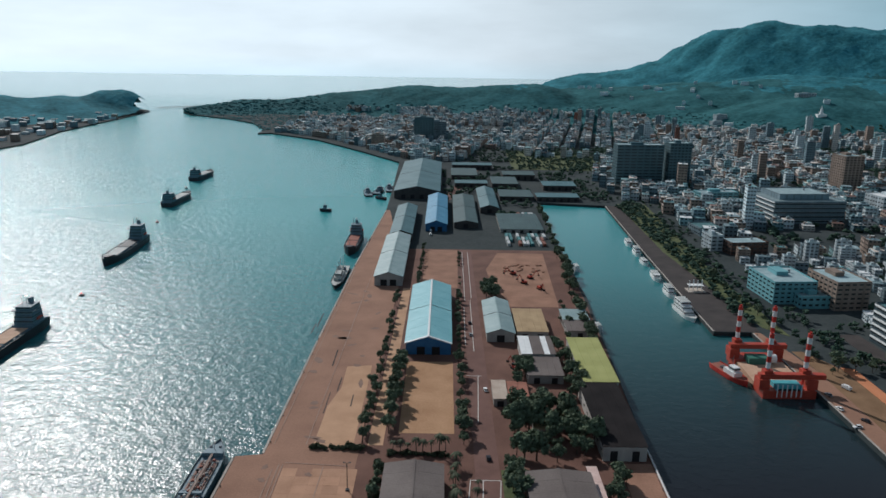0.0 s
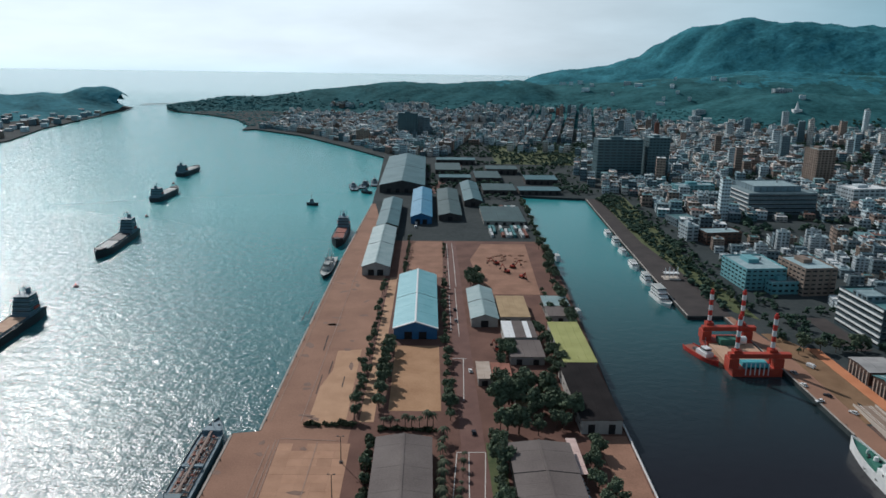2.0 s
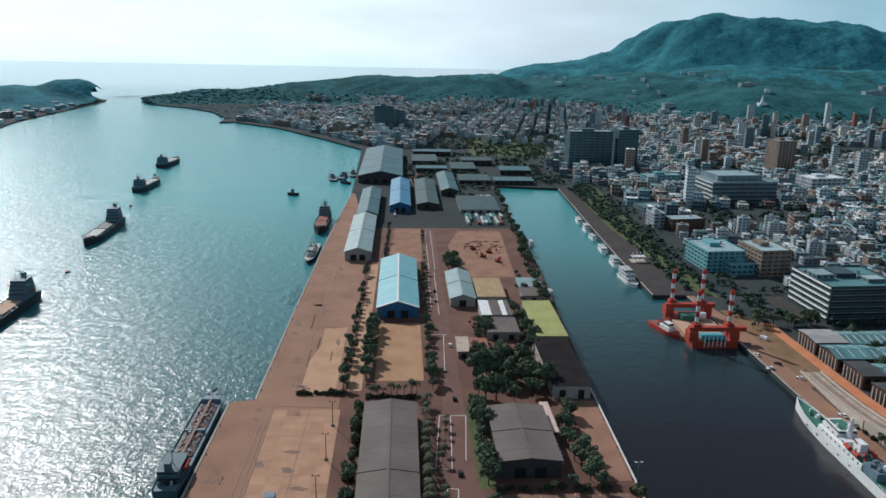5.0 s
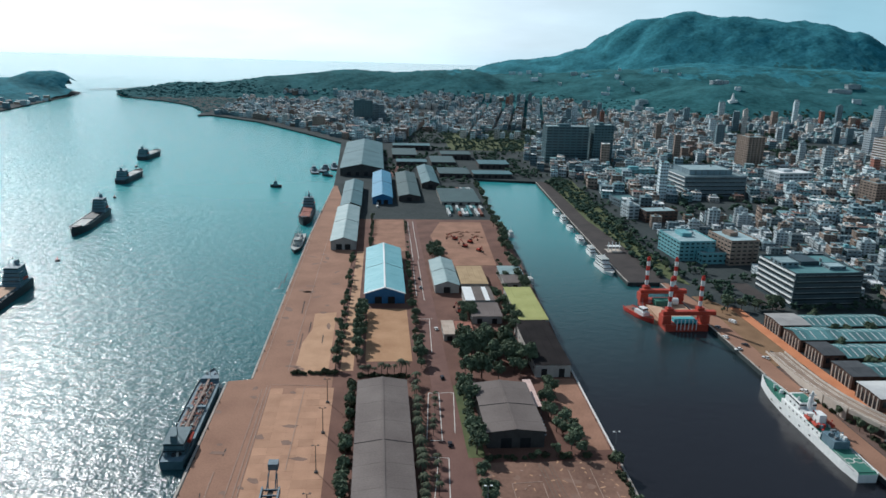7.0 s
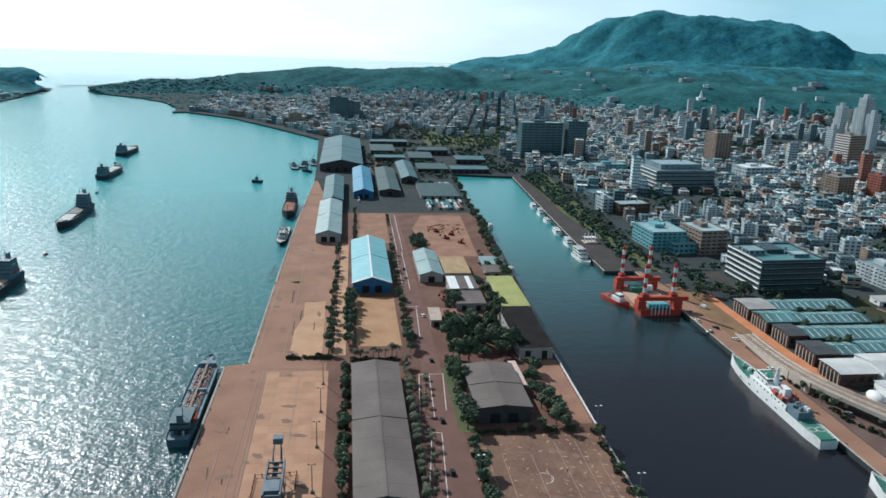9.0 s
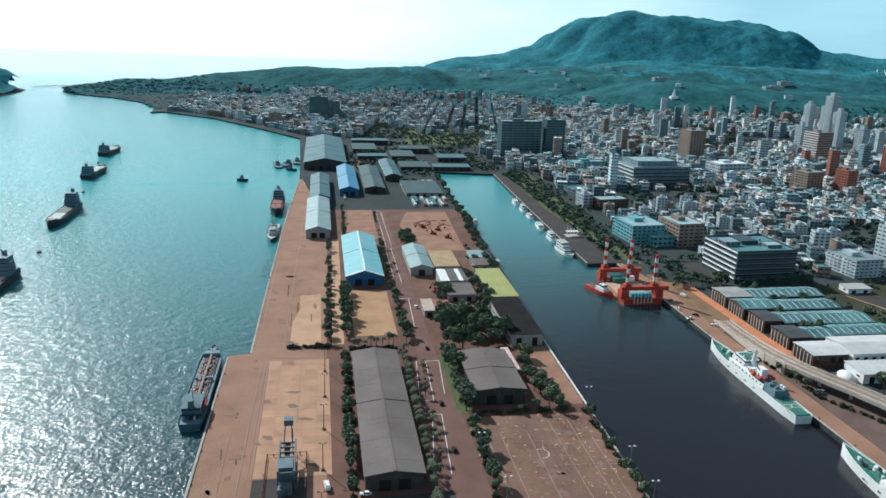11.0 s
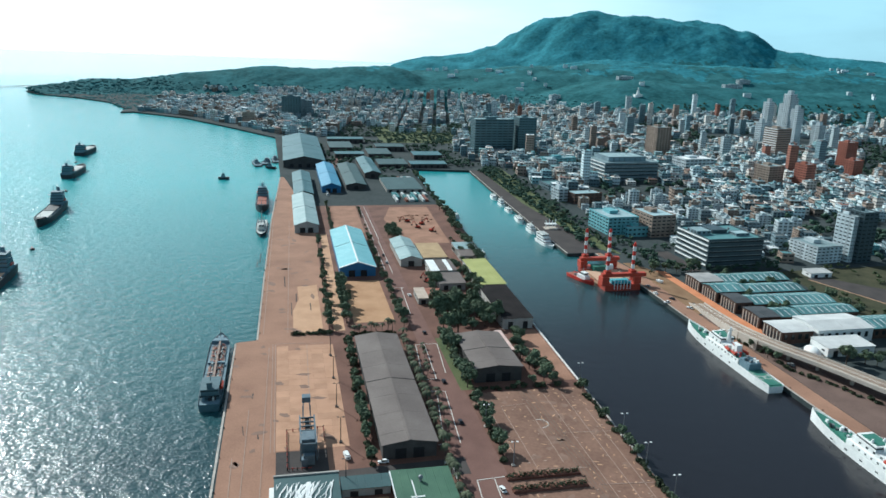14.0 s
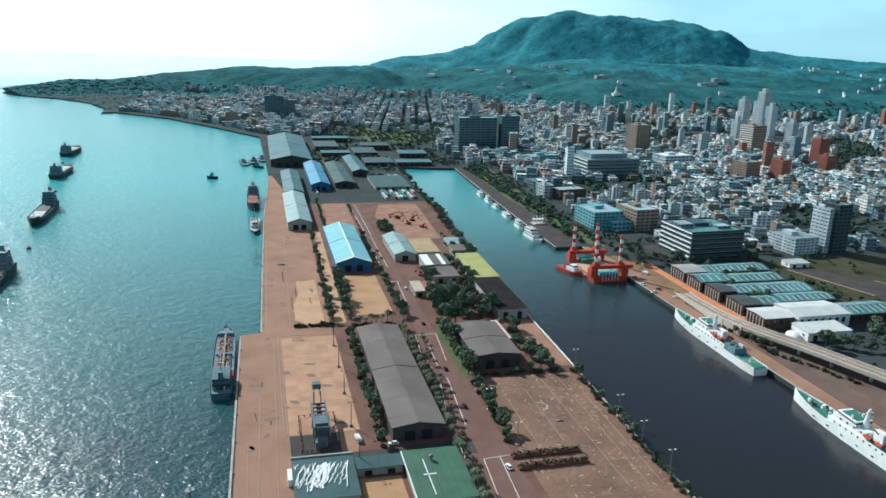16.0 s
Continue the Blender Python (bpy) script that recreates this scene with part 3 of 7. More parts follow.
patch("earth_lot_side", [(46, 333), (84, 333), (90, 470), (52, 470), (40, 420)], ORANGE_EARTH, "bare reddish earth lot with scattered machines")
patch("sand_wedge", [(-47, 148), (-30, 148), (-30, 234), (-43, 232), (-42.6, 206), (-46.4, 186)], PALE, "pale worn sandy patch on the quay apron")
patch("main_road", [(19, -300), (33, -300), (33, 60), (31, 130), (30, 480), (20.5, 480), (21, 130), (16, 70), (14, 20)], ROADTOP, "worn pier road with parking bays")
patch("court_yard", [(36.5, -300), (91, -300), (89.5, -13), (91, 62), (36.5, 62)], REDYARD, "reddish yard with painted court lines")
patch("canal_earth", [(80, 70), (91.5, 70), (93.5, 138), (80, 138)], ORANGE_EARTH, "bare orange earth along the basin", PATCH + 0.01)
patch("grass_verge", [(31.5, 66), (38.5, 66), (38.5, 132), (31.5, 132)], GRASS, "dry grass verge beside the road")
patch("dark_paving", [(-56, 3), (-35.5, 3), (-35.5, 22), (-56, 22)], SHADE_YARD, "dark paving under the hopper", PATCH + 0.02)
patch("cross_road", [(-34, -3), (19, -5), (19, 7), (-34, 5)], SHADE_YARD, "dark cross road in front of the warehouse")
patch("walk_strip", [(-24, 150), (-17.5, 150), (-15.5, 370), (-21, 370)], PALE, "pale footway along the tree row")

apron = bpy.data.objects["quay_apron"]
SLAB = material("apron_slab", (0.34, 0.195, 0.120), (0.46, 0.275, 0.175), 0.9, 0.15, 2.0, 0.1, spread=0.10)
slab_mesh = mesh_of(boxed(-2.97, 2.97, -2.97, 2.97, 0, 0.02), "slab")
slab_mesh.materials.append(SLAB)
for i in range(5):
    for j in range(18):
        if (i, j) != (1, 17):
            ob = part("slab", slab_mesh, None, apron)
            ob.location = (-53 + 6 * i, 26 + 6 * j, G + 0.02)

PAINT = material("road_paint", (0.55, 0.53, 0.49), (0.75, 0.73, 0.68), 0.7, 0.8, 5.0, 0.05)
FADED = material("faded_paint", (0.27, 0.19, 0.15), (0.38, 0.28, 0.22), 0.8, 0.8, 5.0, 0.05)
RAIL = material("rail_steel", (0.10, 0.075, 0.06), (0.18, 0.14, 0.11), 0.6, 0.5, 5.0, 0.1)


def line(x0, y0, x1, y1, wide=0.25, mat=PAINT, z=0.13, name="road_marking"):
    d = Vector((x1 - x0, y1 - y0, 0))
    ob = part(name, boxed(0, d.length, -wide / 2, wide / 2, 0, 0.03), mat)
    ob.matrix_basis = pose(x0, y0, G + z, 0, 0, math.degrees(math.atan2(d.y, d.x)))
    return tagged(ob, "white painted line on the pier paving", "marking", kind="structure")


for points in ([(13, 18), (19.5, 67)], [(10.5, 18), (13.2, 18)], [(20, 18), (23.5, 66)], [(16, 67), (23.5, 66)], [(17, 80), (22, 80)], [(15.5, 80), (19, 124)],
               [(22, 80), (24, 124)], [(19, 124), (31, 124)], [(28, 86), (31, 124)], [(24, 172), (26, 222)], [(20, 222), (28, 222)], [(20.5, 264), (21, 330)], [(25, 255), (25.5, 345)],
               [(22, 345), (22.5, 470)], [(26.5, 350), (27, 470)], [(11, -40), (13, 0)], [(16, -60), (20, -10)], [(20, -10), (32, -9)], [(24, -60), (27, -10)]):
    line(*points[0], *points[1], 0.32)
for points in ([(-62, -40), (-60, 130)], [(-56.6, 22), (-56.6, 134)], [(-58.2, 22), (-58, 134)], [(-56, 135), (-30, 133)], [(-69, -40), (-68, 60)], [(-41, 60), (-40, 132)],
               [(-63.5, 150), (-60, 420)], [(-50, 150), (-46, 420)], [(46, -6), (46, 47)], [(58, -3), (58, 47)], [(46, -6), (66, -8)], [(46, 47), (58, 48)], [(40, 2), (40, 40)],
               [(70, -40), (70, 56)], [(78, -40), (79, 56)], [(84, -40), (85, 40)], [(66, 20), (90, 18)], [(66, -20), (88, -22)], [(-73, -60), (-73, 20)]):
    line(*points[0], *points[1], 0.28, FADED)
for x in (60.5, 62.0, 64.2, 65.7):
    line(x + 5, -60, x - 1.5, 60, 0.24, RAIL, 0.135, "rail_track")["label"] = "old rusty rail set flush in paving"
bm = bmesh.new()
for k in range(28):      # painted arc of the court
    a = math.radians(-95 + k * 7)
    b = a + math.radians(6.9)
    p = [(59 + r * math.cos(c), 29 + r * math.sin(c)) for r, c in ((3.4, a), (3.75, a), (3.75, b), (3.4, b))]
    f = quad(bm, *[(x, y, G + 0.16) for x, y in p])
tagged(part("court_circle", bm, PAINT), "white painted half circle on the court yard", "marking", kind="structure")
random.seed(4)
for k in range(46):      # short worn stall marks in the yard
    x, y = random.uniform(40, 88), random.uniform(-40, 56)
    line(x, y, x + random.uniform(-1.4, 1.4), y + random.uniform(-0.6, 0.6), 0.5, FADED, 0.15)

# quay edges: coping stones with mooring bollards and tyre fenders
COPING = material("coping_stone", (0.30, 0.27, 0.24), (0.46, 0.42, 0.37), 0.85, 0.4, 3.0, 0.2, spread=0.12)
TYRE = material("black_rubber", (0.012, 0.012, 0.012), (0.03, 0.03, 0.03), 0.8, 1.0, 8.0, 0.2)
bm = bmesh.new()
rod(bm, (0, 0, 0), (0, 0, 0.42), 0.22, 8, 0.17)
rod(bm, (0, 0, 0.42), (0, 0, 0.6), 0.32, 8, 0.26)
bollard = tagged(part("bollard", bm, TYRE), "black cast iron mooring bollard on the quay", "bollard", "quay bollards")
bollard.matrix_basis = pose(-78.6, -20, G + 0.04)
bm = bmesh.new()
bmesh.ops.create_cone(bm, cap_ends=False, segments=10, radius1=0.62, radius2=0.62, depth=0.34, matrix=Matrix.Rotation(math.pi / 2, 4, "Y"))
bmesh.ops.solidify(bm, geom=bm.faces[:], thickness=0.2)
tyre = tagged(part("tyre_fender", bm, TYRE), "black rubber tyre fender hung on the quay wall", "fender", "quay fenders")
tyre.matrix_basis = pose(-80.2, -20, 1.5)
EDGES = [((-79.7, -60), (-77.9, 138)), ((-66.6, 142), (-64.8, 273)), ((-64.7, 273), (-61.8, 426)), ((-61.8, 426), (-53.8, 640)), ((92.8, 62), (94.8, 147)), ((90.7, -60), (90.7, -13)), ((90.7, -13), (92.7, 60)),
         ((195.4, -60), (195.4, 140)), ((195.4, 140), (195.8, 206)), ((195.8, 206), (195.4, 291)), ((172.4, 293), (173.4, 346)), ((173.4, 346), (177.4, 479)), ((177.4, 479), (185.3, 679))]
coping_mesh = mesh_of(boxed(-1.46, 1.46, -0.45, 0.45, 0, 0.22), "coping")
coping_mesh.materials.append(COPING)
kerb = thing("quay_coping", (0, 0, G), "pale stone coping along the quay edges", "kerb", kind="structure")
count = 0
for (ax, ay), (bx, by) in EDGES:
    d = math.hypot(bx - ax, by - ay)
    turn = math.degrees(math.atan2(by - ay, bx - ax))
    for k in range(int(d / 6)):
        s = (k + 0.5) * 6 / d
        x, y = ax + s * (bx - ax), ay + s * (by - ay)
        if count < 300:
            ob = part("coping_stone", coping_mesh, None, kerb)
            ob.matrix_basis = pose(x, y, 0.0, 0, 0, turn) @ Matrix.Diagonal((2.0, 1, 1, 1))
            count += 1
        if k % 4 == 1 and ay < 500:
            copy_thing(bollard, pose(x + (1.1 if ax < 0 or ax > 150 else -1.1), y, G + 0.04))
        if k % 2 == 0 and ax < 0:
            copy_thing(tyre, pose(x - 0.75, y, 1.5))

# ---------------------------------------------------------------- lamp masts, hopper crane, small buildings at the near end


def lamp_mast(x, y, h, arms, label, pole=None):
    pole = pole or STEEL
    root = thing("lamp_mast", (x, y, G + 0.03), label, "lamp", "lamp masts")
    part("footing", boxed(-0.7, 0.7, -0.7, 0.7, 0, 0.5), COPING if pole is STEEL else DARK_STEEL, root)
    part("pole", rod(bmesh.new(), (0, 0, 0.4), (0, 0, h), 0.2, 8, 0.13), pole, root)
    for k in range(arms):
        s = (-1) ** k
        arm = part("arm", rod(bmesh.new(), (0, 0, h - 0.1), (s * 0.9, 0, h + 0.15), 0.06), pole, root)
        part("lamp_head", boxed(*sorted((s * 0.7, s * 1.5)), -0.28, 0.28, h + 0.1, h + 0.34), pole if pole is DARK_STEEL else WHITE, arm)
    return root


for x, y in ((-28.2, 116), (-28.4, 88.1), (-29, 57.9), (-29.5, 26.2), (-30, -6)):
    lamp_mast(x, y, 11.6, 2, "tall dark steel lamp mast on the quay apron", DARK_STEEL)
for x, y in ((91.2, 13.6), (90.2, -10.5), (92, 66), (90, -34), (37, -2), (34, 30)):
    lamp_mast(x, y, 10.5, 2, "grey lamp post with a double head")

HOPPER = material("blue_grey_steel", (0.085, 0.115, 0.14), (0.16, 0.20, 0.23), 0.55, 0.4, 4.0, 0.15, metal=0.3)
root = thing("hopper_crane", (-43, 24, G + 0.04), "blue-grey steel cargo hopper with a raised conveyor", "machine")
for x in (-3.2, 3.2):
    for y in (-10, -3, 4):
        part("leg", rod(bmesh.new(), (x, y, 0), (x * 0.9, y, 6.2), 0.3, 6), HOPPER, root)
for x in (-3.0, 3.0):
    part("side_girder", boxed(x - 0.3, x + 0.3, -11, 12, 6.0, 8.6), HOPPER, root, "long painted side girder")
for k in range(7):
    y = -10.5 + k * 3.6
    part("cross_beam", boxed(-2.7, 2.7, y - 0.2, y + 0.2, 7.4, 8.0), HOPPER, root)
part("bin", prism(bmesh.new(), [(-2.6, -9), (2.6, -9), (2.6, -2), (-2.6, -2)], 3.0, 8.9), HOPPER, root)
part("belt", boxed(-1.0, 1.0, -2, 12, 7.0, 7.3), TYRE, root, "black conveyor belt")
for x in (-1.6, 1.6):
    part("boom_rail", rod(bmesh.new(), (x, 11, 7), (x * 0.7, 20, 12.5), 0.22), HOPPER, root)
    part("boom_leg", rod(bmesh.new(), (x, 15, 0), (x, 17, 10.5), 0.18), HOPPER, root)
part("head_house", boxed(-1.8, 1.8, 18, 21.5, 11.2, 13.6), HOPPER, root)
part("cabin", boxed(-3.0, -0.6, -14.5, -11.5, 0, 3.2), HOPPER, root)
for s in (-1, 1):
    part("stair_rail", rod(bmesh.new(), (3.9, -8 + s, 0.2), (3.9, 3 + s, 6.5), 0.08), STEEL, root)
part("power_box", boxed(-2.2, 2.2, -13.6, -11.2, 0.2, 4.4), HOPPER, root)

BARRIER = material("red_barrier", (0.18, 0.03, 0.025), (0.32, 0.06, 0.045), 0.6, 0.6, 4.0, 0.1)
root = thing("safety_fence", (-43, 24, G + 0.04), "low red and black barrier around the hopper", "fence")
for a, b, n in (((-8.5, -16), (-8.5, 14), 14), ((-8.5, 14), (7, 15), 6), ((7, 15), (7, 3), 5), ((-8.5, -16), (1, -16.5), 5)):
    for k in range(n):
        x, y = a[0] + (b[0] - a[0]) * k / n, a[1] + (b[1] - a[1]) * k / n
        part("post", rod(bmesh.new(), (x, y, 0), (x, y, 1.3), 0.22, 6), BARRIER if k % 2 else TYRE, root)
    part("rail", rod(bmesh.new(), (*a, 0.9), (*b, 0.9), 0.10), BARRIER, root)

# near-end buildings
root = flat_shed(-56, -33, -31, -3, 4.0, TEAL_ROOF, "flat dark teal roof painted with white line art", fall=0.2, strips=1, name="dock_office")
part("parapet", boxed(-12.1, 12.1, 13.7, 14.6, 3.8, 5.0), WALL, root, "pale rendered parapet")
part("annex", boxed(-13.6, -11.9, 2, 10, 0, 2.8), WHITE, root, "small white annex")
random.seed(11)
for k in range(40):      # free brush strokes fanning over the roof
    s = random.uniform(-0.2, 1.0)
    x, y = -9 + 19 * s, 9.5 - abs(random.gauss(0, 2))
    bm = bmesh.new()
    high = 4.50 + 0.008 * k
    wide = random.uniform(0.09, 0.22) * (2.0 if 0.35 < s < 0.7 else 1)
    pts = []
    for j in range(9):
        pts.append((x, y))
        x += random.uniform(-0.8, 0.35) - 0.35
        y -= random.uniform(1.0, 2.4)
        if y < -12.5 or not -11.2 < x < 11.2:
            break
    for (ax, ay), (bx, by) in zip(pts, pts[1:]):
        quad(bm, (ax - wide, ay, high), (bx - wide, by, high), (bx + wide, by, high), (ax + wide, ay, high))
    if pts[1:]:
        part("painted_stroke", bm, WHITE, root, "white painted brush stroke")
root = flat_shed(-13, 9, -40, -6, 4.2, GREEN_ROOF, "ribbed green metal roof with a round vent", fall=0.4, strips=7, name="workshop")
part("gutter", boxed(-11.7, -11.35, -17.4, 17.4, 4.2, 4.9), WHITE, root, "white edge gutter")
vent = part("vent", rod(bmesh.new(), (-1, 9, 4.4), (-1, 9, 6.0), 0.55, 10), STEEL, root)
bm = bmesh.new()
bmesh.ops.create_uvsphere(bm, u_segments=12, v_segments=7, radius=0.95, matrix=Matrix.Translation((-1, 9, 6.4)))
part("vent_ball", bm, STEEL, vent, "round metal turbine ventilator", smooth=True)
part("skylight", boxed(-6, -1, -1, -0.3, 4.7, 4.85), WHITE, root, "white painted roof line")
part("roof_walk", boxed(-4.4, -4.0, -14, 10, 4.7, 4.85), WHITE, root, "white painted roof line")
flat_shed(-32, -14, -13, -6, 3.2, TEAL_ROOF, "dark lean-to shed between two buildings", strips=6)
patch("sand_court", [(-31, -45), (-15, -45), (-15, -15), (-31, -15)], SAND, "small sandy court between two roofs")

HEDGE = material("dark_hedge_leaf", (0.034, 0.044, 0.028), (0.085, 0.098, 0.054), 0.9, 1.2, 9.0, 0.6, island=0.3, spec=0.15)
LEAF = material("tree_leaf", (0.063, 0.090, 0.059), (0.147, 0.182, 0.106), 0.85, 0.5, 5.0, 0.3, island=0.35, spread=0.2, spec=0.2)
PALM_LEAF = material("palm_leaf", (0.048, 0.059, 0.036), (0.112, 0.126, 0.073), 0.8, 0.5, 5.0, 0.2, island=0.3, spread=0.15, spec=0.2)
BARK = material("bark", (0.06, 0.045, 0.035), (0.13, 0.10, 0.08), 0.95, 2.0, 12.0, 0.5)


def leaf_mesh(name, lobes, per_lobe, size, rng, mat):
    """Loose leaf clumps strewn over the outside of some lobes (centre, radii)."""
    verts, faces = [], []
    for (cx, cy, cz), (rx, ry, rz) in lobes:
        for _ in range(per_lobe):
            d = Vector((rng.gauss(0, 1), rng.gauss(0, 1), rng.gauss(0.25, 1))).normalized()
            r = rng.uniform(0.55, 1.08)
            c = Vector((cx + d.x * rx * r, cy + d.y * ry * r, cz + d.z * rz * r))
            n = (d + Vector((rng.uniform(-0.7, 0.7), rng.uniform(-0.7, 0.7), rng.uniform(-0.3, 0.9)))).normalized()
            t = n.orthogonal().normalized()
            b = n.cross(t)
            s = size * rng.uniform(0.6, 1.3)
            k = len(verts)
            for a in (0.3, 1.7, 2.9, 4.0, 5.2):
                rr = s * rng.uniform(0.6, 1.1)
                verts.append(c + t * (rr * math.cos(a)) + b * (rr * math.sin(a)) - n * (0.25 * s * (a % 2)))
            faces.append((k, k + 1, k + 2, k + 3, k + 4))
    me = bpy.data.meshes.new(name)
    me.from_pydata(verts, [], faces)
    me.materials.append(mat)
    return me


def tree_template(seed, h, spread, label, group, mat=None, dense=85):
    rng = random.Random(seed)
    root = thing("tree", (0, 0, G), label, "tree", group)
    bm = bmesh.new()
    fork = h * 0.38
    rod(bm, (0, 0, -0.1), (0.1, 0.05, fork), 0.035 * h, 7, 0.022 * h)
    lobes = []
    for k in range(rng.randint(6, 8)):
        a = k * 2.4 + rng.uniform(-0.4, 0.4)
        r = spread * rng.uniform(0.25, 0.68)
        tip = (r * math.cos(a), r * math.sin(a), h * rng.uniform(0.55, 0.84))
        rod(bm, (0.1, 0.05, fork * rng.uniform(0.75, 1)), tip, 0.014 * h, 5, 0.005 * h)
        lobes.append((tip, (spread * rng.uniform(0.3, 0.48), spread * rng.uniform(0.3, 0.48), h * rng.uniform(0.13, 0.22))))
    lobes.append(((0, 0, h * 0.8), (spread * 0.4, spread * 0.4, h * 0.2)))
    part("trunk", bm, BARK, root)
    part("crown", leaf_mesh("crown", lobes, dense, 0.062 * h, rng, mat or LEAF), None, root)
    return root


def palm_template(seed, h, label, group):
    rng = random.Random(seed)
    root = thing("palm_tree", (0, 0, G), label, "palm", group)
    part("trunk", rod(bmesh.new(), (0, 0, -0.1), (0.15, 0.1, h), 0.2, 7, 0.13), BARK, root)
    bm = bmesh.new()
    for k in range(15):
        a = k * 2.4 + rng.uniform(-0.2, 0.2)
        tilt = rng.uniform(0.1, 0.9)
        last = None
        for j in range(6):
            s = j / 5
            r = 2.6 * s
            z = h + 1.6 * tilt * s - 2.6 * s * s
            w = 0.42 * math.sin(math.pi * min(0.98, 0.15 + 0.85 * s))
            mid = Vector((0.15 + r * math.cos(a), 0.1 + r * math.sin(a), z))
            side = Vector((-math.sin(a), math.cos(a), 0)) * w
            row = [bm.verts.new(mid - side - Vector((0, 0, 0.15))), bm.verts.new(mid), bm.verts.new(mid + side - Vector((0, 0, 0.15)))]
            if last:
                bm.faces.new((last[0], last[1], row[1], row[0]))
                bm.faces.new((last[1], last[2], row[2], row[1]))
            last = row
    part("crown", bm, PALM_LEAF, root)
    return root


def shrub_template(seed, w, h, label, group, mat=None):
    rng = random.Random(seed)
    lobes = [((rng.uniform(-0.5, 0.5) * w, rng.uniform(-0.5, 0.5) * w, h * rng.uniform(0.3, 0.55)), (w * 0.5, w * 0.5, h * 0.45)) for _ in range(5)]
    root = thing("shrub", (0, 0, G), label, "shrub", group)
    bm = bmesh.new()
    for k in range(3):
        rod(bm, (0.2 * k - 0.2, 0, -0.1), (0.5 * k - 0.5, 0.3 * (k - 1), h * 0.5), 0.06, 5, 0.03)
    part("stem", bm, BARK, root)
    part("crown", leaf_mesh("crown", lobes, 40, 0.42, rng, mat or HEDGE), None, root)
    return root


TREES = [tree_template(1, 9, 4.2, "broad dark green shade tree", "pier trees"), tree_template(2, 7.5, 3.6, "rounded dark green street tree", "pier trees"),
         tree_template(3, 11, 5.4, "large spreading dark green tree", "pier trees", dense=110), tree_template(4, 6, 2.6, "small dark green roadside tree", "pier trees")]
PALMS = [palm_template(5, 6.5, "slim palm tree with drooping fronds", "pier palms"), palm_template(6, 5.2, "short palm tree with drooping fronds", "pier palms")]
SHRUBS = [shrub_template(7, 2.2, 2.2, "dark clipped hedge shrub", "pier shrubs"), shrub_template(8, 1.8, 1.6, "low dark leafy shrub by paving", "pier shrubs")]
parked = [(-22, 152), (-25, 160), (-25, 170)]
used = set()
rng = random.Random(21)


def plant(kinds, x, y, z=G, grow=1.0):
    ob = kinds[rng.randrange(len(kinds))]
    m = pose(x, y, z, 0, 0, rng.uniform(0, 360))
    s = grow * rng.uniform(0.68, 1.28)
    if ob.name not in used:
        used.add(ob.name)
        ob.matrix_basis = m
        ob.scale = (s, s, s)
        return ob
    made = copy_thing(ob, m)
    made.scale = (s, s, s)
    return made


def row(kinds, x0, y0, x1, y1, step, jitter=0.8, grow=1.0, gaps=0.0):
    d = math.hypot(x1 - x0, y1 - y0)
    for k in range(int(d / step) + 1):
        if rng.random() < gaps:
            continue
        s = k * step / d
        plant(kinds, x0 + s * (x1 - x0) + rng.uniform(-jitter, jitter), y0 + s * (y1 - y0) + rng.uniform(-jitter, jitter), grow=grow)


row(TREES[1:2] + TREES[3:], -27, 152, -25, 200, 6.5, 1.5)
row(TREES[3:], -26, 205, -23, 355, 7, 1.2, gaps=0.15)
row(TREES[:2], -16, 160, -15, 243, 6.5, 1.2, 1.05)
row(TREES[1:2] + TREES[3:], 16.5, 152, 17, 243, 7, 1.0, gaps=0.1)
row(TREES[3:], 16.5, 250, 17.5, 360, 7.5, 0.6, 0.9)
row(TREES[3:], -10.5, 375, -9.5, 480, 7, 0.6, 0.8)
row(TREES[3:], 19, 375, 20, 470, 8, 0.6, 0.7, 0.2)
row(PALMS, -13, 146, 11, 145.5, 3.2, 0.4)
row(SHRUBS, -14, 143, 12, 142.5, 2.4, 0.3)
row(SHRUBS, -47, 147, -26, 146.5, 2.6, 0.4, 1.1)
row(SHRUBS + TREES[3:], -19, 6, -17.5, 137, 3.1, 0.5, 1.15)
row(PALMS, 11.5, -42, 13, 136, 4.3, 0.7)
row(PALMS, 16, 20, 19, 66, 7, 0.5, 0.7)
row(PALMS, 19, 84, 22, 122, 7, 0.5, 0.7)
row(TREES[:2], 35.5, 70, 36, 134, 5.6, 1.3)
row(TREES[1:2] + SHRUBS, 35, 2, 35.5, 62, 3.4, 0.9)
for k in range(40):
    plant(TREES[:3], rng.uniform(37, 73), rng.uniform(138, 186))
for k in range(14):
    plant(TREES[:2], rng.uniform(70, 76), rng.uniform(186, 262), grow=0.9)
for k in range(10):
    plant(TREES[:2], rng.uniform(43, 53), rng.uniform(209, 234), grow=0.9)
for k in range(20):
    plant(TREES[:2], rng.uniform(71.5, 80), rng.uniform(68, 126), grow=0.8)
row(SHRUBS + TREES[3:], 40, 65, 84, 65.5, 3.4, 0.8)
row(SHRUBS + TREES[3:], 88.5, -58, 90.2, 63, 3.0, 0.7, 0.9)
row(TREES[:2], 92, 266, 103, 470, 7, 2.5, gaps=0.1)
row(TREES[3:], 82, 262, 84, 340, 8, 2.5)
for k in range(9):
    plant(TREES[:2], rng.uniform(35, 44), rng.uniform(335, 375))
row(TREES[:2], 104, 490, 109, 660, 10, 2.0, 0.8)

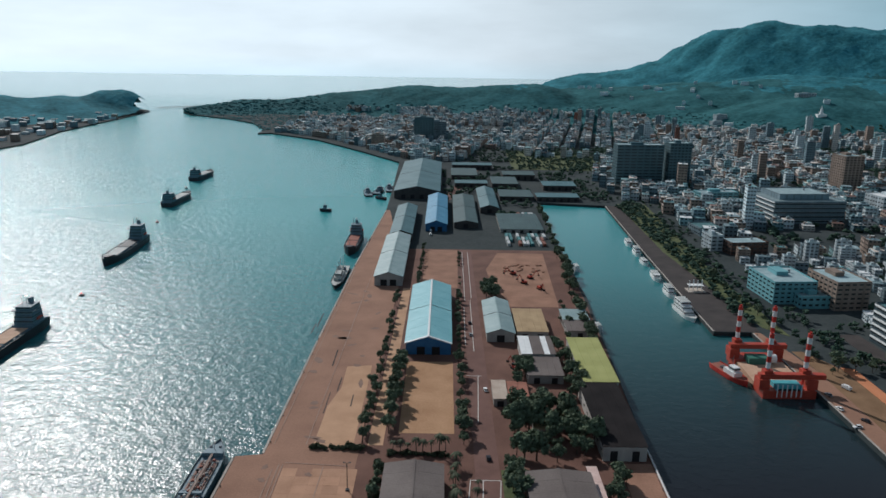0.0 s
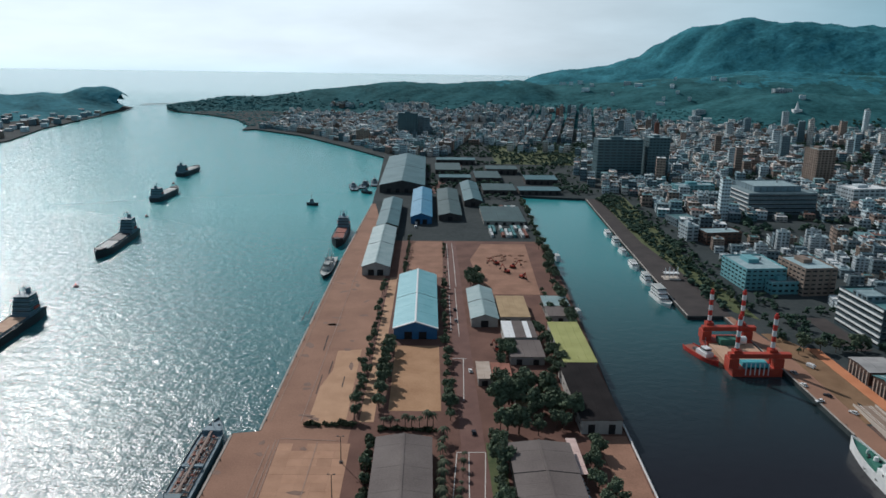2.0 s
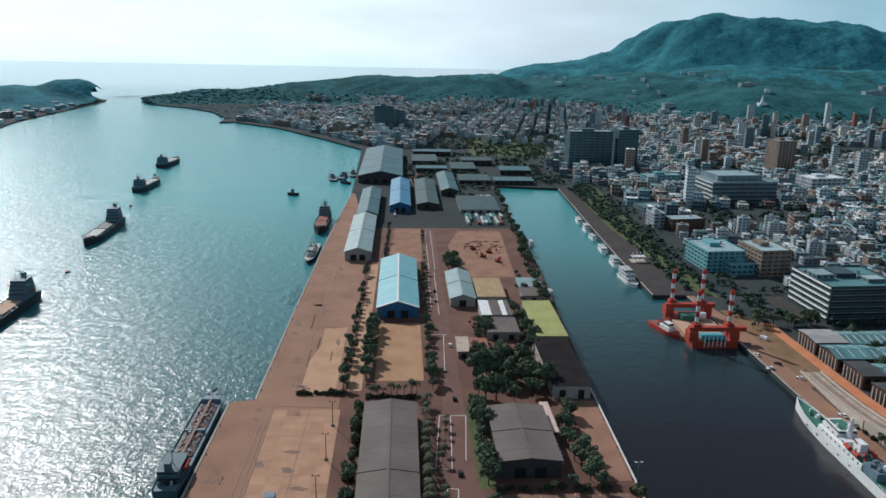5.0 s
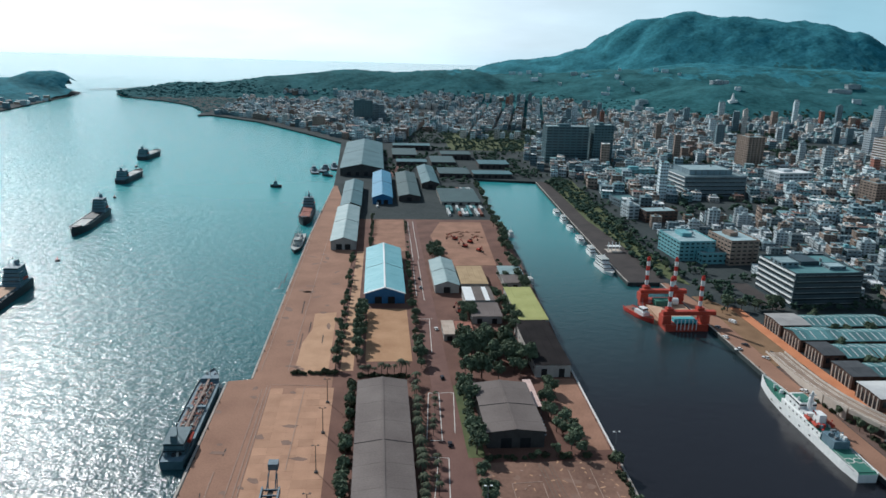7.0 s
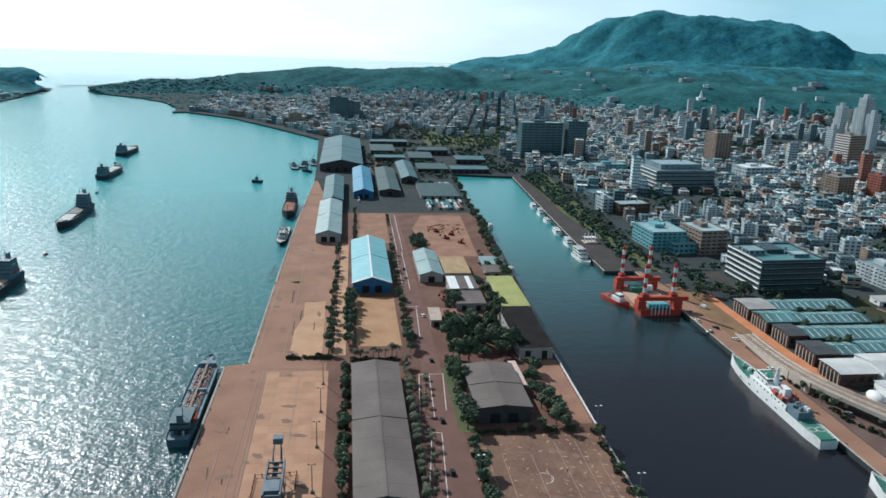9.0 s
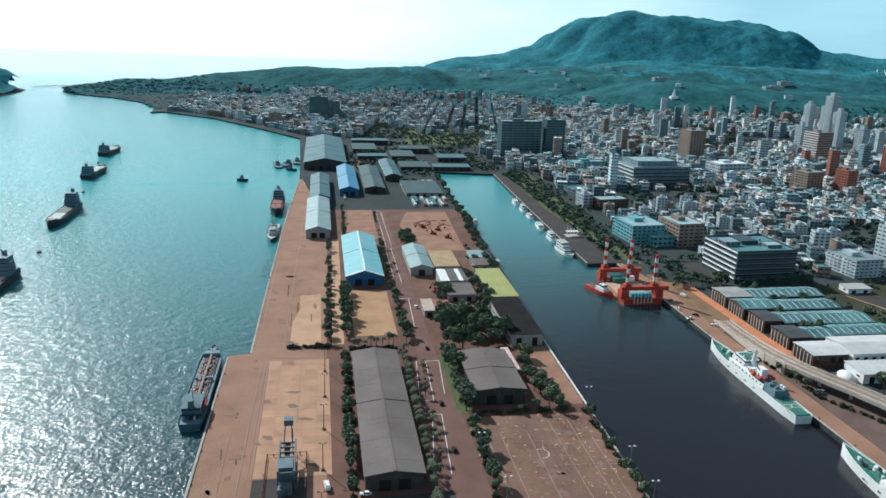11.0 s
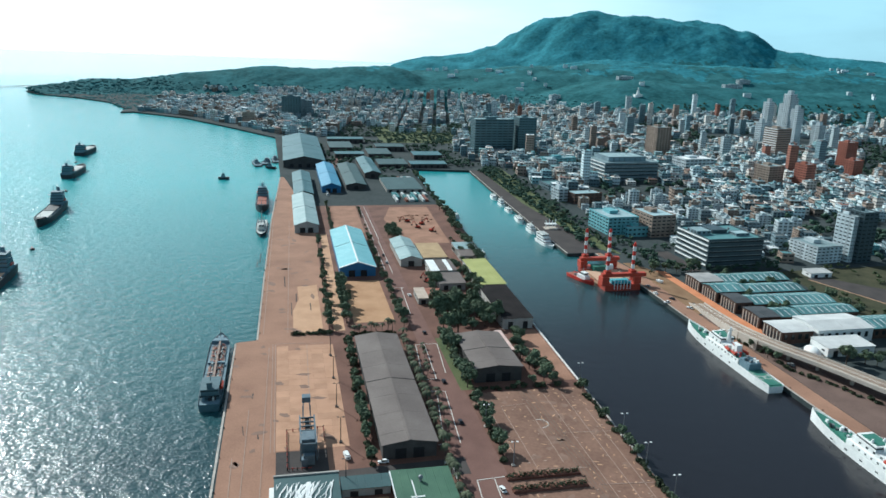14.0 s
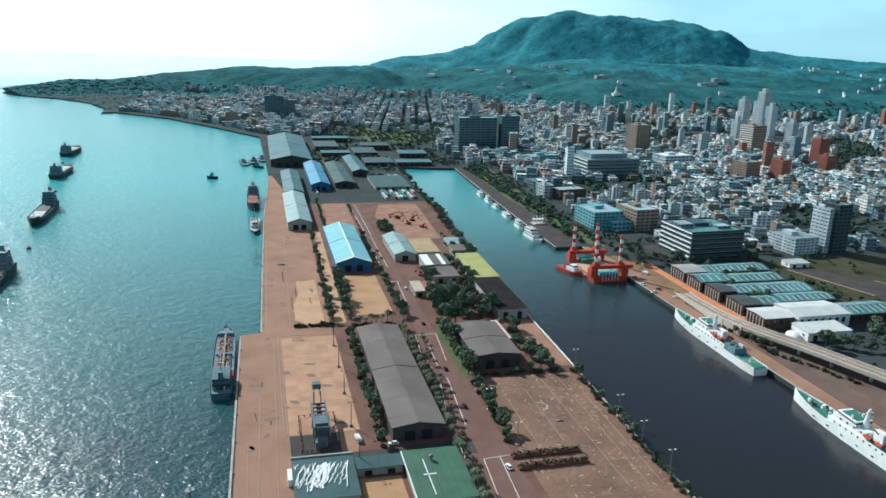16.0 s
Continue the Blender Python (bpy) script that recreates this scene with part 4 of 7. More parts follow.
# long planter beds at the end of the yard
root = thing("planter_bed", (46.5, -15, G), "pair of long brick planter beds with hedges", "planter")
BRICK_RED = material("red_brick", (0.10, 0.045, 0.032), (0.19, 0.085, 0.06), 0.9, 0.6, 6.0, 0.2)
for y in (-4.2, 4.2):
    part("border", boxed(-15, 15, y - 1.6, y + 1.6, 0, 0.9), BRICK_RED, root)
    lobes = [((-14 + 2.0 * k, y, 1.5), (1.4, 1.2, 0.9 + 0.3 * (k % 3))) for k in range(15)]
    part("hedge", leaf_mesh("hedge", lobes, 30, 0.42, random.Random(31), HEDGE), None, root, "dark clipped hedge")
part("floor", boxed(-14.5, 14.5, -2.5, 2.5, 0, 0.08), REDYARD, root)

# heap and machines on the earth lot


def excavator(x, y, turn):
    root = thing("excavator", (x, y, PATCH), "orange-red tracked excavator with its arm raised", "excavator", "lot machines", turn=turn)
    for s in (-1, 1):
        part("track", boxed(s * 1.25 - 0.35, s * 1.25 + 0.35, -2.1, 2.1, 0, 0.95), TYRE, root)
    part("body", prism(bmesh.new(), [(-1.4, -1.9), (1.4, -1.9), (1.4, 1.2), (-1.4, 1.2)], 1.0, 2.3), ORANGE, root)
    part("cab", boxed(-1.3, -0.2, 0, 1.5, 2.2, 3.3), DARK, root, "dark glazed driver's cab")
    part("boom", rod(bmesh.new(), (0.4, 1.2, 1.8), (0.4, 5.2, 5.6), 0.3, 5), ORANGE, root)
    part("stick", rod(bmesh.new(), (0.4, 5.2, 5.6), (0.4, 7.4, 2.0), 0.22, 5), ORANGE, root)
    part("bucket", boxed(-0.2, 1.0, 6.9, 7.9, 1.0, 2.1), TYRE, root)


for x, y, a in ((66, 385, 40), (72, 398, -60), (60, 408, 110), (76, 372, 200), (46, 232, 30)):
    excavator(x, y, a)
bm = bmesh.new()
for k in range(30):
    bmesh.ops.create_icosphere(bm, subdivisions=1, radius=rng.uniform(0.8, 2.4), matrix=Matrix.Translation((rng.uniform(-16, 14), rng.uniform(-10, 10), 0.2)) @ Matrix.Diagonal((1, 1, 0.45, 1)))
ob = tagged(part("earth_heap", bm, ORANGE_EARTH), "scattered low heaps of reddish spoil", "earth heap", kind="stuff")
ob.matrix_basis = pose(70, 425, PATCH)


def car_template(name, mat, label, l=4.4, w=1.8, h=1.45, van=False):
    root = thing(name, (0, 0, G), label, "car", "parked cars")
    bm = box(bmesh.new(), -w / 2, w / 2, -l / 2, l / 2, 0.35, h * (0.9 if van else 0.6))
    bmesh.ops.bevel(bm, geom=bm.edges[:], offset=0.12, segments=1, affect="EDGES")
    part("body", bm, mat, root)
    bm = bmesh.new()
    a, b = (-l * 0.42, l * 0.40) if van else (-l * 0.36, l * 0.2)
    low = [bm.verts.new(p) for p in ((-w * 0.45, a, h * 0.55), (w * 0.45, a, h * 0.55), (w * 0.45, b, h * 0.55), (-w * 0.45, b, h * 0.55))]
    top = [bm.verts.new(p) for p in ((-w * 0.36, a + 0.3, h), (w * 0.36, a + 0.3, h), (w * 0.36, b - 0.5, h), (-w * 0.36, b - 0.5, h))]
    for i in range(4):
        bm.faces.new((low[i], low[(i + 1) % 4], top[(i + 1) % 4], top[i]))
    part("cabin_glass", bm, DARK, root, "dark tinted windows")
    part("roof", boxed(-w * 0.36, w * 0.36, a + 0.3, b - 0.5, h - 0.02, h + 0.05), mat, root)
    for x in (-w / 2, w / 2):
        for y in (-l * 0.3, l * 0.3):
            part("wheel", rod(bmesh.new(), (x - 0.1, y, 0.32), (x + 0.1, y, 0.32), 0.32, 10), TYRE, root)
    return root


CAR_GREY = material("silver_car_paint", (0.30, 0.31, 0.32), (0.38, 0.39, 0.40), 0.3, 1.0, 8.0, 0.0, metal=0.4)
CAR_DARK = material("dark_car_paint", (0.02, 0.022, 0.028), (0.04, 0.04, 0.05), 0.3, 1.0, 8.0, 0.0)
cars = [car_template("car", WHITE, "white parked car"), car_template("car", CAR_GREY, "silver parked hatchback car"), car_template("car", CAR_DARK, "dark parked saloon car"), car_template("van", WHITE, "white parked delivery van", 5.0, 1.95, 2.1, True)]
for c, lab in zip(cars, ("white car parked on the paving", "silver hatchback car parked on the paving", "dark saloon car parked on the paving", "white delivery van parked on the apron")):
    c["label"] = lab
SPOTS = [(3, -28, 14, 10), (1, 66, 84, 5), (0, 67, 90, 4), (1, 67.2, 96, 8), (0, 66.8, 102, 3), (2, 27, 140, 2), (0, 29, 205, 5), (3, -5, 545, 4), (3, -5, 530, 4), (2, 25, 76, 1), (1, 12, 3, 80), (0, -14, 8, 90), (0, 197, 190, 15), (1, 199, 205, 20),
         (2, 203, 178, 30), (0, 206, 160, 30), (3, 212, 213, 25), (0, 196, 172, 100), (2, 24, 35, 0), (0, 28, -18, 5), (1, 24, 280, 2), (2, 24, 300, 2), (0, 205, 120, 20), (1, 215, 70, 20)]
first = set()
for k, x, y, a in SPOTS:
    z = G + 0.04
    if k in first:
        copy_thing(cars[k], pose(x, y, z, 0, 0, a))
    else:
        cars[k].matrix_basis = pose(x, y, z, 0, 0, a)
        first.add(k)

# low white wall along the basin and old tyre streaks on the apron
wall = thing("basin_wall", (0, 0, G), "low white painted wall along the basin edge", "wall")
for k in range(14):
    ya, yb = 66 + 6 * k, 66 + 6 * k + 5.9
    xa, xb = 92.2 + (ya - 60) * 0.0235, 92.2 + (yb - 60) * 0.0235
    bm = prism(bmesh.new(), [(xa, ya), (xa + 0.35, ya), (xb + 0.35, yb), (xb, yb)], 0, 1.0)
    part("wall_panel", bm, WHITE, wall)
for k in range(16):
    x, y = rng.uniform(-75, -34), rng.uniform(-40, 330)
    if not (-57 < x < -25 and 20 < y < 136):
        line(x, y, x + rng.uniform(-1, 1), y + rng.uniform(5, 26), rng.uniform(0.3, 0.7), SHADE_YARD, 0.03 + 0.002 * k, "tyre_streak")["label"] = "dark rubber streak on the apron"
# ---------------------------------------------------------------- ships
DECK_RED = material("red_oxide_deck", (0.20, 0.07, 0.05), (0.34, 0.14, 0.10), 0.8, 0.3, 3.0, 0.15)
DECK_PALE = material("pale_hatch_cover", (0.34, 0.36, 0.35), (0.52, 0.53, 0.50), 0.7, 0.3, 3.0, 0.1)
DECK_GREEN = material("green_ship_deck", (0.04, 0.135, 0.10), (0.08, 0.21, 0.16), 0.6, 0.3, 3.0, 0.1)
SHIP_BLUE = material("ship_blue_grey", (0.10, 0.16, 0.20), (0.18, 0.25, 0.29), 0.6, 0.3, 3.0, 0.1)
GLASS = material("dark_window_glass", (0.012, 0.018, 0.022), (0.03, 0.04, 0.045), 0.15, 0.5, 4.0, 0.0, spec=0.6)
TAN_DECK = material("tan_barge_deck", (0.40, 0.25, 0.16), (0.58, 0.40, 0.28), 0.8, 0.2, 2.0, 0.1)


def hull_rows(l, b, depth, draft, bluff=0.35, flare=1.0):
    """Stations from stern (-l/2) to bow (l/2): y, half beam at water, half beam at deck, deck height."""
    rows = []
    for k in range(17):
        s = k / 16
        fore = max(0.0, (s - (1 - bluff)) / bluff)
        aft = max(0.0, (0.12 - s) / 0.12)
        half = b / 2 * (1 - fore ** 2.2) * (1 - 0.22 * aft)
        deck = b / 2 * (1 - fore ** 3.6) * (1 - 0.12 * aft)
        rows.append((l * (s - 0.5) + fore * 0.03 * l, max(0.12, half), max(0.25, deck * flare), depth * (1 + 0.45 * fore ** 2 + 0.06 * aft)))
    return rows


def hull_part(root, l, b, depth, mat, label, deckmat, bluff=0.35, bulwark=1.0, draft=1.5):
    rows = hull_rows(l, b, depth, draft, bluff)
    bm = bmesh.new()
    rings = []
    for y, low, top, z in rows:
        rings.append([bm.verts.new(p) for p in ((-low * 0.9, y, -draft), (-low, y, 0.3), (-top, y, z + bulwark), (-top + 0.2, y, z + bulwark), (-top + 0.2, y, z),
                                                (top - 0.2, y, z), (top - 0.2, y, z + bulwark), (top, y, z + bulwark), (low, y, 0.3), (low * 0.9, y, -draft))])
    for a, c in zip(rings, rings[1:]):
        for i in (0, 1, 2, 3, 5, 6, 7, 8):
            bm.faces.new((a[i], c[i], c[i + 1], a[i + 1]))
        bm.faces.new((a[9], c[9], c[0], a[0]))
    bm.faces.new(rings[0]), bm.faces.new(rings[-1][::-1])
    bmesh.ops.recalc_face_normals(bm, faces=bm.faces[:])
    part("hull", bm, mat, root, label)
    bm = bmesh.new()
    last = None
    for y, low, top, z in rows:
        rowv = [bm.verts.new((-top + 0.25, y, z + 0.02)), bm.verts.new((top - 0.25, y, z + 0.02))]
        if last:
            bm.faces.new((last[0], last[1], rowv[1], rowv[0]))
        last = rowv
    part("deck", bm, deckmat, root)
    return rows


def bridge_house(root, y0, y1, w, z, levels, mat, face=1, step=0.5):
    for k in range(levels):
        ya, yb = (y0, y1 - k * step) if face > 0 else (y0 + k * step, y1)
        ww = w / 2 * (1 - 0.07 * k)
        house = part("deckhouse", boxed(-ww, ww, ya, yb, z + 2.6 * k, z + 2.6 * k + 2.45), mat, root)
        part("deck_edge", boxed(-ww - 0.3, ww + 0.3, ya - 0.3, yb + 0.3, z + 2.6 * k + 2.45, z + 2.6 * k + 2.6), mat, house)
        part("window_strip", boxed(-ww - 0.03, ww + 0.03, ya - 0.03, yb + 0.03, z + 2.6 * k + 1.4, z + 2.6 * k + 2.0), GLASS, house, "row of dark windows")
    top = z + 2.6 * levels
    part("bridge_wing", boxed(-w / 2 - 1.2, w / 2 + 1.2, *sorted((y1 - face * 3.0, y1 - face * 0.6)) if face > 0 else sorted((y0 + 0.6, y0 + 3.0)), top - 2.7, top - 2.3), mat, root)
    ym = (y0 + y1) / 2
    mast = part("mast", rod(bmesh.new(), (0, ym, top), (0, ym, top + 6.5), 0.22, 6, 0.1), mat, root)
    part("yard", rod(bmesh.new(), (-1.8, ym, top + 4), (1.8, ym, top + 4), 0.08), mat, mast)
    part("radar", boxed(-1.0, 1.0, ym - 0.15, ym + 0.15, top + 5.1, top + 5.4), WHITE, mast)
    yf = y0 + 1.4 if face > 0 else y1 - 1.4
    part("funnel", prism(bmesh.new(), [(-1.1, yf - 1.2), (1.1, yf - 1.2), (1.1, yf + 1.2), (-1.1, yf + 1.2)], top - 0.3, top + 3.0), mat, root)
    return top


def cargo_ship(x, y, turn, l, b, label, deckmat, house_mat, hull_mat=None, group="anchored ships", levels=4, open_hold=False, boom=False):
    root = thing("cargo_ship", (x, y, 0), label, "ship", group, turn=turn)
    rows = hull_part(root, l, b, 4.2, hull_mat or HULL_DARK, "", SHIP_BLUE)
    for k in range(2):
        ya = -l * 0.24 + k * l * 0.31
        coam = part("hatch_coaming", boxed(-b * 0.36, b * 0.36, ya, ya + l * 0.29, 4.2, 5.6), SHIP_BLUE, root)
        m = DARK if open_hold and k == 0 else deckmat
        for j in range(5):
            part("hatch_cover", boxed(-b * 0.35, b * 0.35, ya + 0.3 + j * l * 0.056, ya + 0.2 + (j + 1) * l * 0.056, 5.6, 5.95), m, coam)
    part("poop", boxed(-b * 0.44, b * 0.44, -l * 0.47, -l * 0.27, 4.2, 6.4), house_mat, root)
    bridge_house(root, -l * 0.43, -l * 0.29, b * 0.8, 6.4, levels, house_mat)
    part("forecastle", prism(bmesh.new(), [(-b * 0.30, l * 0.38), (b * 0.30, l * 0.38), (b * 0.12, l * 0.46), (-b * 0.12, l * 0.46)], 4.4, 7.0), hull_mat or HULL_DARK, root)
    part("foremast", rod(bmesh.new(), (0, l * 0.40, 6.5), (0, l * 0.40, 13), 0.2, 6, 0.1), SHIP_BLUE, root)
    top = 6.4 + levels * 2.6
    for s in (-1, 1):
        part("signal_mast", rod(bmesh.new(), (s * b * 0.2, -l * 0.36, top), (s * b * 0.2, -l * 0.36, top + 6), 0.22, 6, 0.1), SHIP_BLUE, root)
        part("lifeboat", rod(bmesh.new(), (s * b * 0.42, -l * 0.40, 8.6), (s * b * 0.42, -l * 0.34, 8.6), 0.8, 8), ORANGE, root, "orange lifeboat")
    chance = random.Random(int(l * 10 + abs(x)))
    for k in range(18):
        px, py = chance.choice((-1, 1)) * b * 0.41, chance.uniform(-l * 0.24, l * 0.36)
        part("deck_fitting", boxed(px - 0.35, px + 0.35, py, py + chance.uniform(0.5, 1.6), 4.2, 4.8 + chance.uniform(0.3, 1.3)), chance.choice((SHIP_BLUE, STEEL, DECK_PALE)), root)
    if boom:
        for s in (-1, 1):
            part("derrick_boom", rod(bmesh.new(), (s * 2, l * 0.1, 6), (s * 4, -l * 0.12, 14), 0.25, 6), house_mat, root)
            part("derrick_post", rod(bmesh.new(), (s * 2, l * 0.1, 5), (s * 2, l * 0.1, 14), 0.35, 6), house_mat, root)
    return root


# four ships lie one behind the other in the fairway
cargo_ship(-257, 464, 182, 84, 14, "dark hulled coaster with pale hatch covers at anchor", DECK_PALE, SHIP_BLUE, open_hold=True)
cargo_ship(-239, 252, 180, 86, 14, "dark hulled coaster with pinkish hatch covers at anchor", TAN_DECK, SHIP_BLUE)
cargo_ship(-288, 680, -3, 64, 14, "dark barge carrier with a pale hold at anchor", DECK_PALE, SHIP_BLUE, levels=3)
cargo_ship(-312, 843, -6, 58, 15, "dark work ship with a raised ramp at anchor", DECK_PALE, SHIP_BLUE, levels=3)
cargo_ship(-71.5, 497, 180, 66, 12.5, "moored coaster with a red oxide deck", DECK_RED, SHIP_BLUE, group="moored ships", levels=3)


TANKER_HOUSE = material("dull_teal_ship_paint", (0.05, 0.095, 0.115), (0.10, 0.16, 0.185), 0.6, 0.4, 3.0, 0.1)
TANKER_DECK = material("stained_tanker_deck", (0.19, 0.135, 0.11), (0.34, 0.26, 0.22), 0.8, 0.4, 4.0, 0.2)


def tanker(x, y, turn, l, b):
    root = thing("tanker_ship", (x, y, 0), "small tanker with pipework along its pinkish deck", "ship", "moored ships", turn=turn)
    hull_part(root, l, b, 3.4, TANKER_HOUSE, "", SHIP_BLUE, 0.28, 0.7)
    for x in (-2.6, -1.5, -0.4, 0.6, 1.7, 2.8):
        part("deck_pipe", rod(bmesh.new(), (x, -l * 0.2, 4.3), (x, l * 0.34, 4.3), 0.17, 6), DECK_PALE if int(x * 10) % 2 else DECK_RED, root)
    part("trunk_deck", boxed(-3.6, 3.6, -l * 0.2, l * 0.34, 3.4, 4.05), TANKER_DECK, root)
    for k in range(9):
        y = -l * 0.18 + k * l * 0.062
        part("cross_pipe", rod(bmesh.new(), (-4.4, y, 4.5), (4.4, y, 4.5), 0.13, 6), SHIP_BLUE, root)
        part("tank_hatch", rod(bmesh.new(), (1.8 * (-1) ** k, y + 1.4, 4.0), (1.8 * (-1) ** k, y + 1.4, 5.0), 0.6, 8), DECK_PALE if k % 3 == 0 else DECK_RED, root)
    chance = random.Random(5)
    for k in range(44):
        px, py = chance.uniform(-3.4, 3.2), chance.uniform(-l * 0.19, l * 0.32)
        sx, sy = chance.uniform(0.2, 0.8), chance.uniform(0.2, 1.4)
        part("deck_fitting", boxed(px, px + sx, py, py + sy, 4.0, 4.0 + chance.uniform(0.3, 1.5)), chance.choice((SHIP_BLUE, DECK_PALE, HULL_DARK, DECK_RED, TANKER_DECK)), root)
    for k in range(12):
        px, py = chance.uniform(-4.2, 3.2), chance.uniform(-l * 0.46, -l * 0.43)
        part("deck_gear", boxed(px, px + chance.uniform(0.5, 1.3), py, py + 1.2, 3.4, 3.4 + chance.uniform(0.8, 2.2)), chance.choice((SHIP_BLUE, HULL_DARK, DECK_PALE)), root)
    part("catwalk", boxed(-0.5, 0.5, -l * 0.2, l * 0.38, 5.3, 5.45), TANKER_DECK, root)
    part("manifold", boxed(-4.2, 4.2, 2.5, 4.0, 4.2, 5.2), SHIP_BLUE, root)
    bridge_house(root, -l * 0.44, -l * 0.27, b * 0.78, 3.6, 2, TANKER_HOUSE)
    part("lifeboat", rod(bmesh.new(), (b * 0.46, -l * 0.38, 7), (b * 0.46, -l * 0.30, 7), 0.8, 8), ORANGE, root, "orange lifeboat")
    part("forecastle", prism(bmesh.new(), [(-b * 0.40, l * 0.38), (b * 0.40, l * 0.38), (b * 0.16, l * 0.47), (-b * 0.16, l * 0.47)], 3.6, 5.6), SHIP_BLUE, root)
    part("foremast", rod(bmesh.new(), (0, l * 0.42, 5.5), (0, l * 0.42, 11.5), 0.2, 6, 0.1), DECK_PALE, root)
    for s in (-1, 1):
        part("windlass", rod(bmesh.new(), (s * 1.4, l * 0.44, 5.8), (s * 2.4, l * 0.44, 5.8), 0.5, 8), STEEL, root)


tanker(-85.7, 106, 0, 80, 10.8)


def tug(x, y, turn, label, hull=None, house=None, l=22, b=7, group="tugs", deck=None):
    root = thing("tugboat", (x, y, 0), label, "tugboat", group, turn=turn)
    hull_part(root, l, b, 1.9, hull or HULL_DARK, "", deck or DECK_RED, 0.45, 0.6, 1.0)
    part("deckhouse", boxed(-b * 0.3, b * 0.3, -l * 0.1, l * 0.25, 2.0, 4.4), house or WHITE, root)
    wheel = part("wheelhouse", boxed(-b * 0.22, b * 0.22, l * 0.02, l * 0.2, 4.4, 6.8), house or WHITE, root)
    part("window_strip", boxed(-b * 0.23, b * 0.23, l * 0.01, l * 0.21, 5.5, 6.2), GLASS, wheel)
    part("funnel", rod(bmesh.new(), (0, -l * 0.05, 4.4), (0, -l * 0.05, 7), 0.7, 8), ORANGE if hull else SHIP_BLUE, root)
    part("mast", rod(bmesh.new(), (0, l * 0.06, 6.8), (0, l * 0.06, 12), 0.15, 6), STEEL, root)
    part("winch", rod(bmesh.new(), (-1.2, -l * 0.25, 2.6), (1.2, -l * 0.25, 2.6), 0.7, 8), STEEL, root)
    return root


boat = tug(-70, 400, 180, "old work ship with a pale cluttered deck", l=54, b=9.5, house=DECK_PALE, deck=DECK_PALE)
chance = random.Random(9)
for k in range(26):
    px, py = chance.uniform(-3.4, 2.4), chance.uniform(-24, 16)
    part("deck_gear", boxed(px, px + chance.uniform(0.5, 1.6), py, py + chance.uniform(0.6, 2.4), 1.9, 2.8 + chance.uniform(0.3, 2.2)), chance.choice((SHIP_BLUE, DECK_PALE, DECK_RED, HULL_DARK)), boat)
for y, h in ((-18, 13), (-4, 15), (15, 12)):
    part("derrick_post", rod(bmesh.new(), (0, y, 1.9), (0, y, h), 0.3, 6, 0.16), DECK_PALE, boat)
    for q in (-1, 1):
        part("derrick_boom", rod(bmesh.new(), (0, y, 3.4), (q * 3.0, y + 7, h * 0.72), 0.18, 6), DECK_PALE, boat)
tug(-84, 742, 10, "dark harbour tug by the far quay", l=36, b=9.5, house=SHIP_BLUE, deck=SHIP_BLUE)
tug(-72, 755, -8, "dark harbour tug by the far quay", l=36, b=9.5, house=SHIP_BLUE, deck=SHIP_BLUE)
tug(-60.5, 772, 5, "dark harbour tug by the far quay", l=36, b=9.5, house=SHIP_BLUE, deck=SHIP_BLUE)
tug(-66, 712, 60, "small pale launch by the far quay", l=14, b=4.5, house=SHIP_BLUE)
tug(160.5, 233, 196, "red and white tug beside the barge", RED, WHITE, 27, 8)
tug(-118, 640, 90, "small dark work launch in the fairway", l=12, b=4, house=SHIP_BLUE)


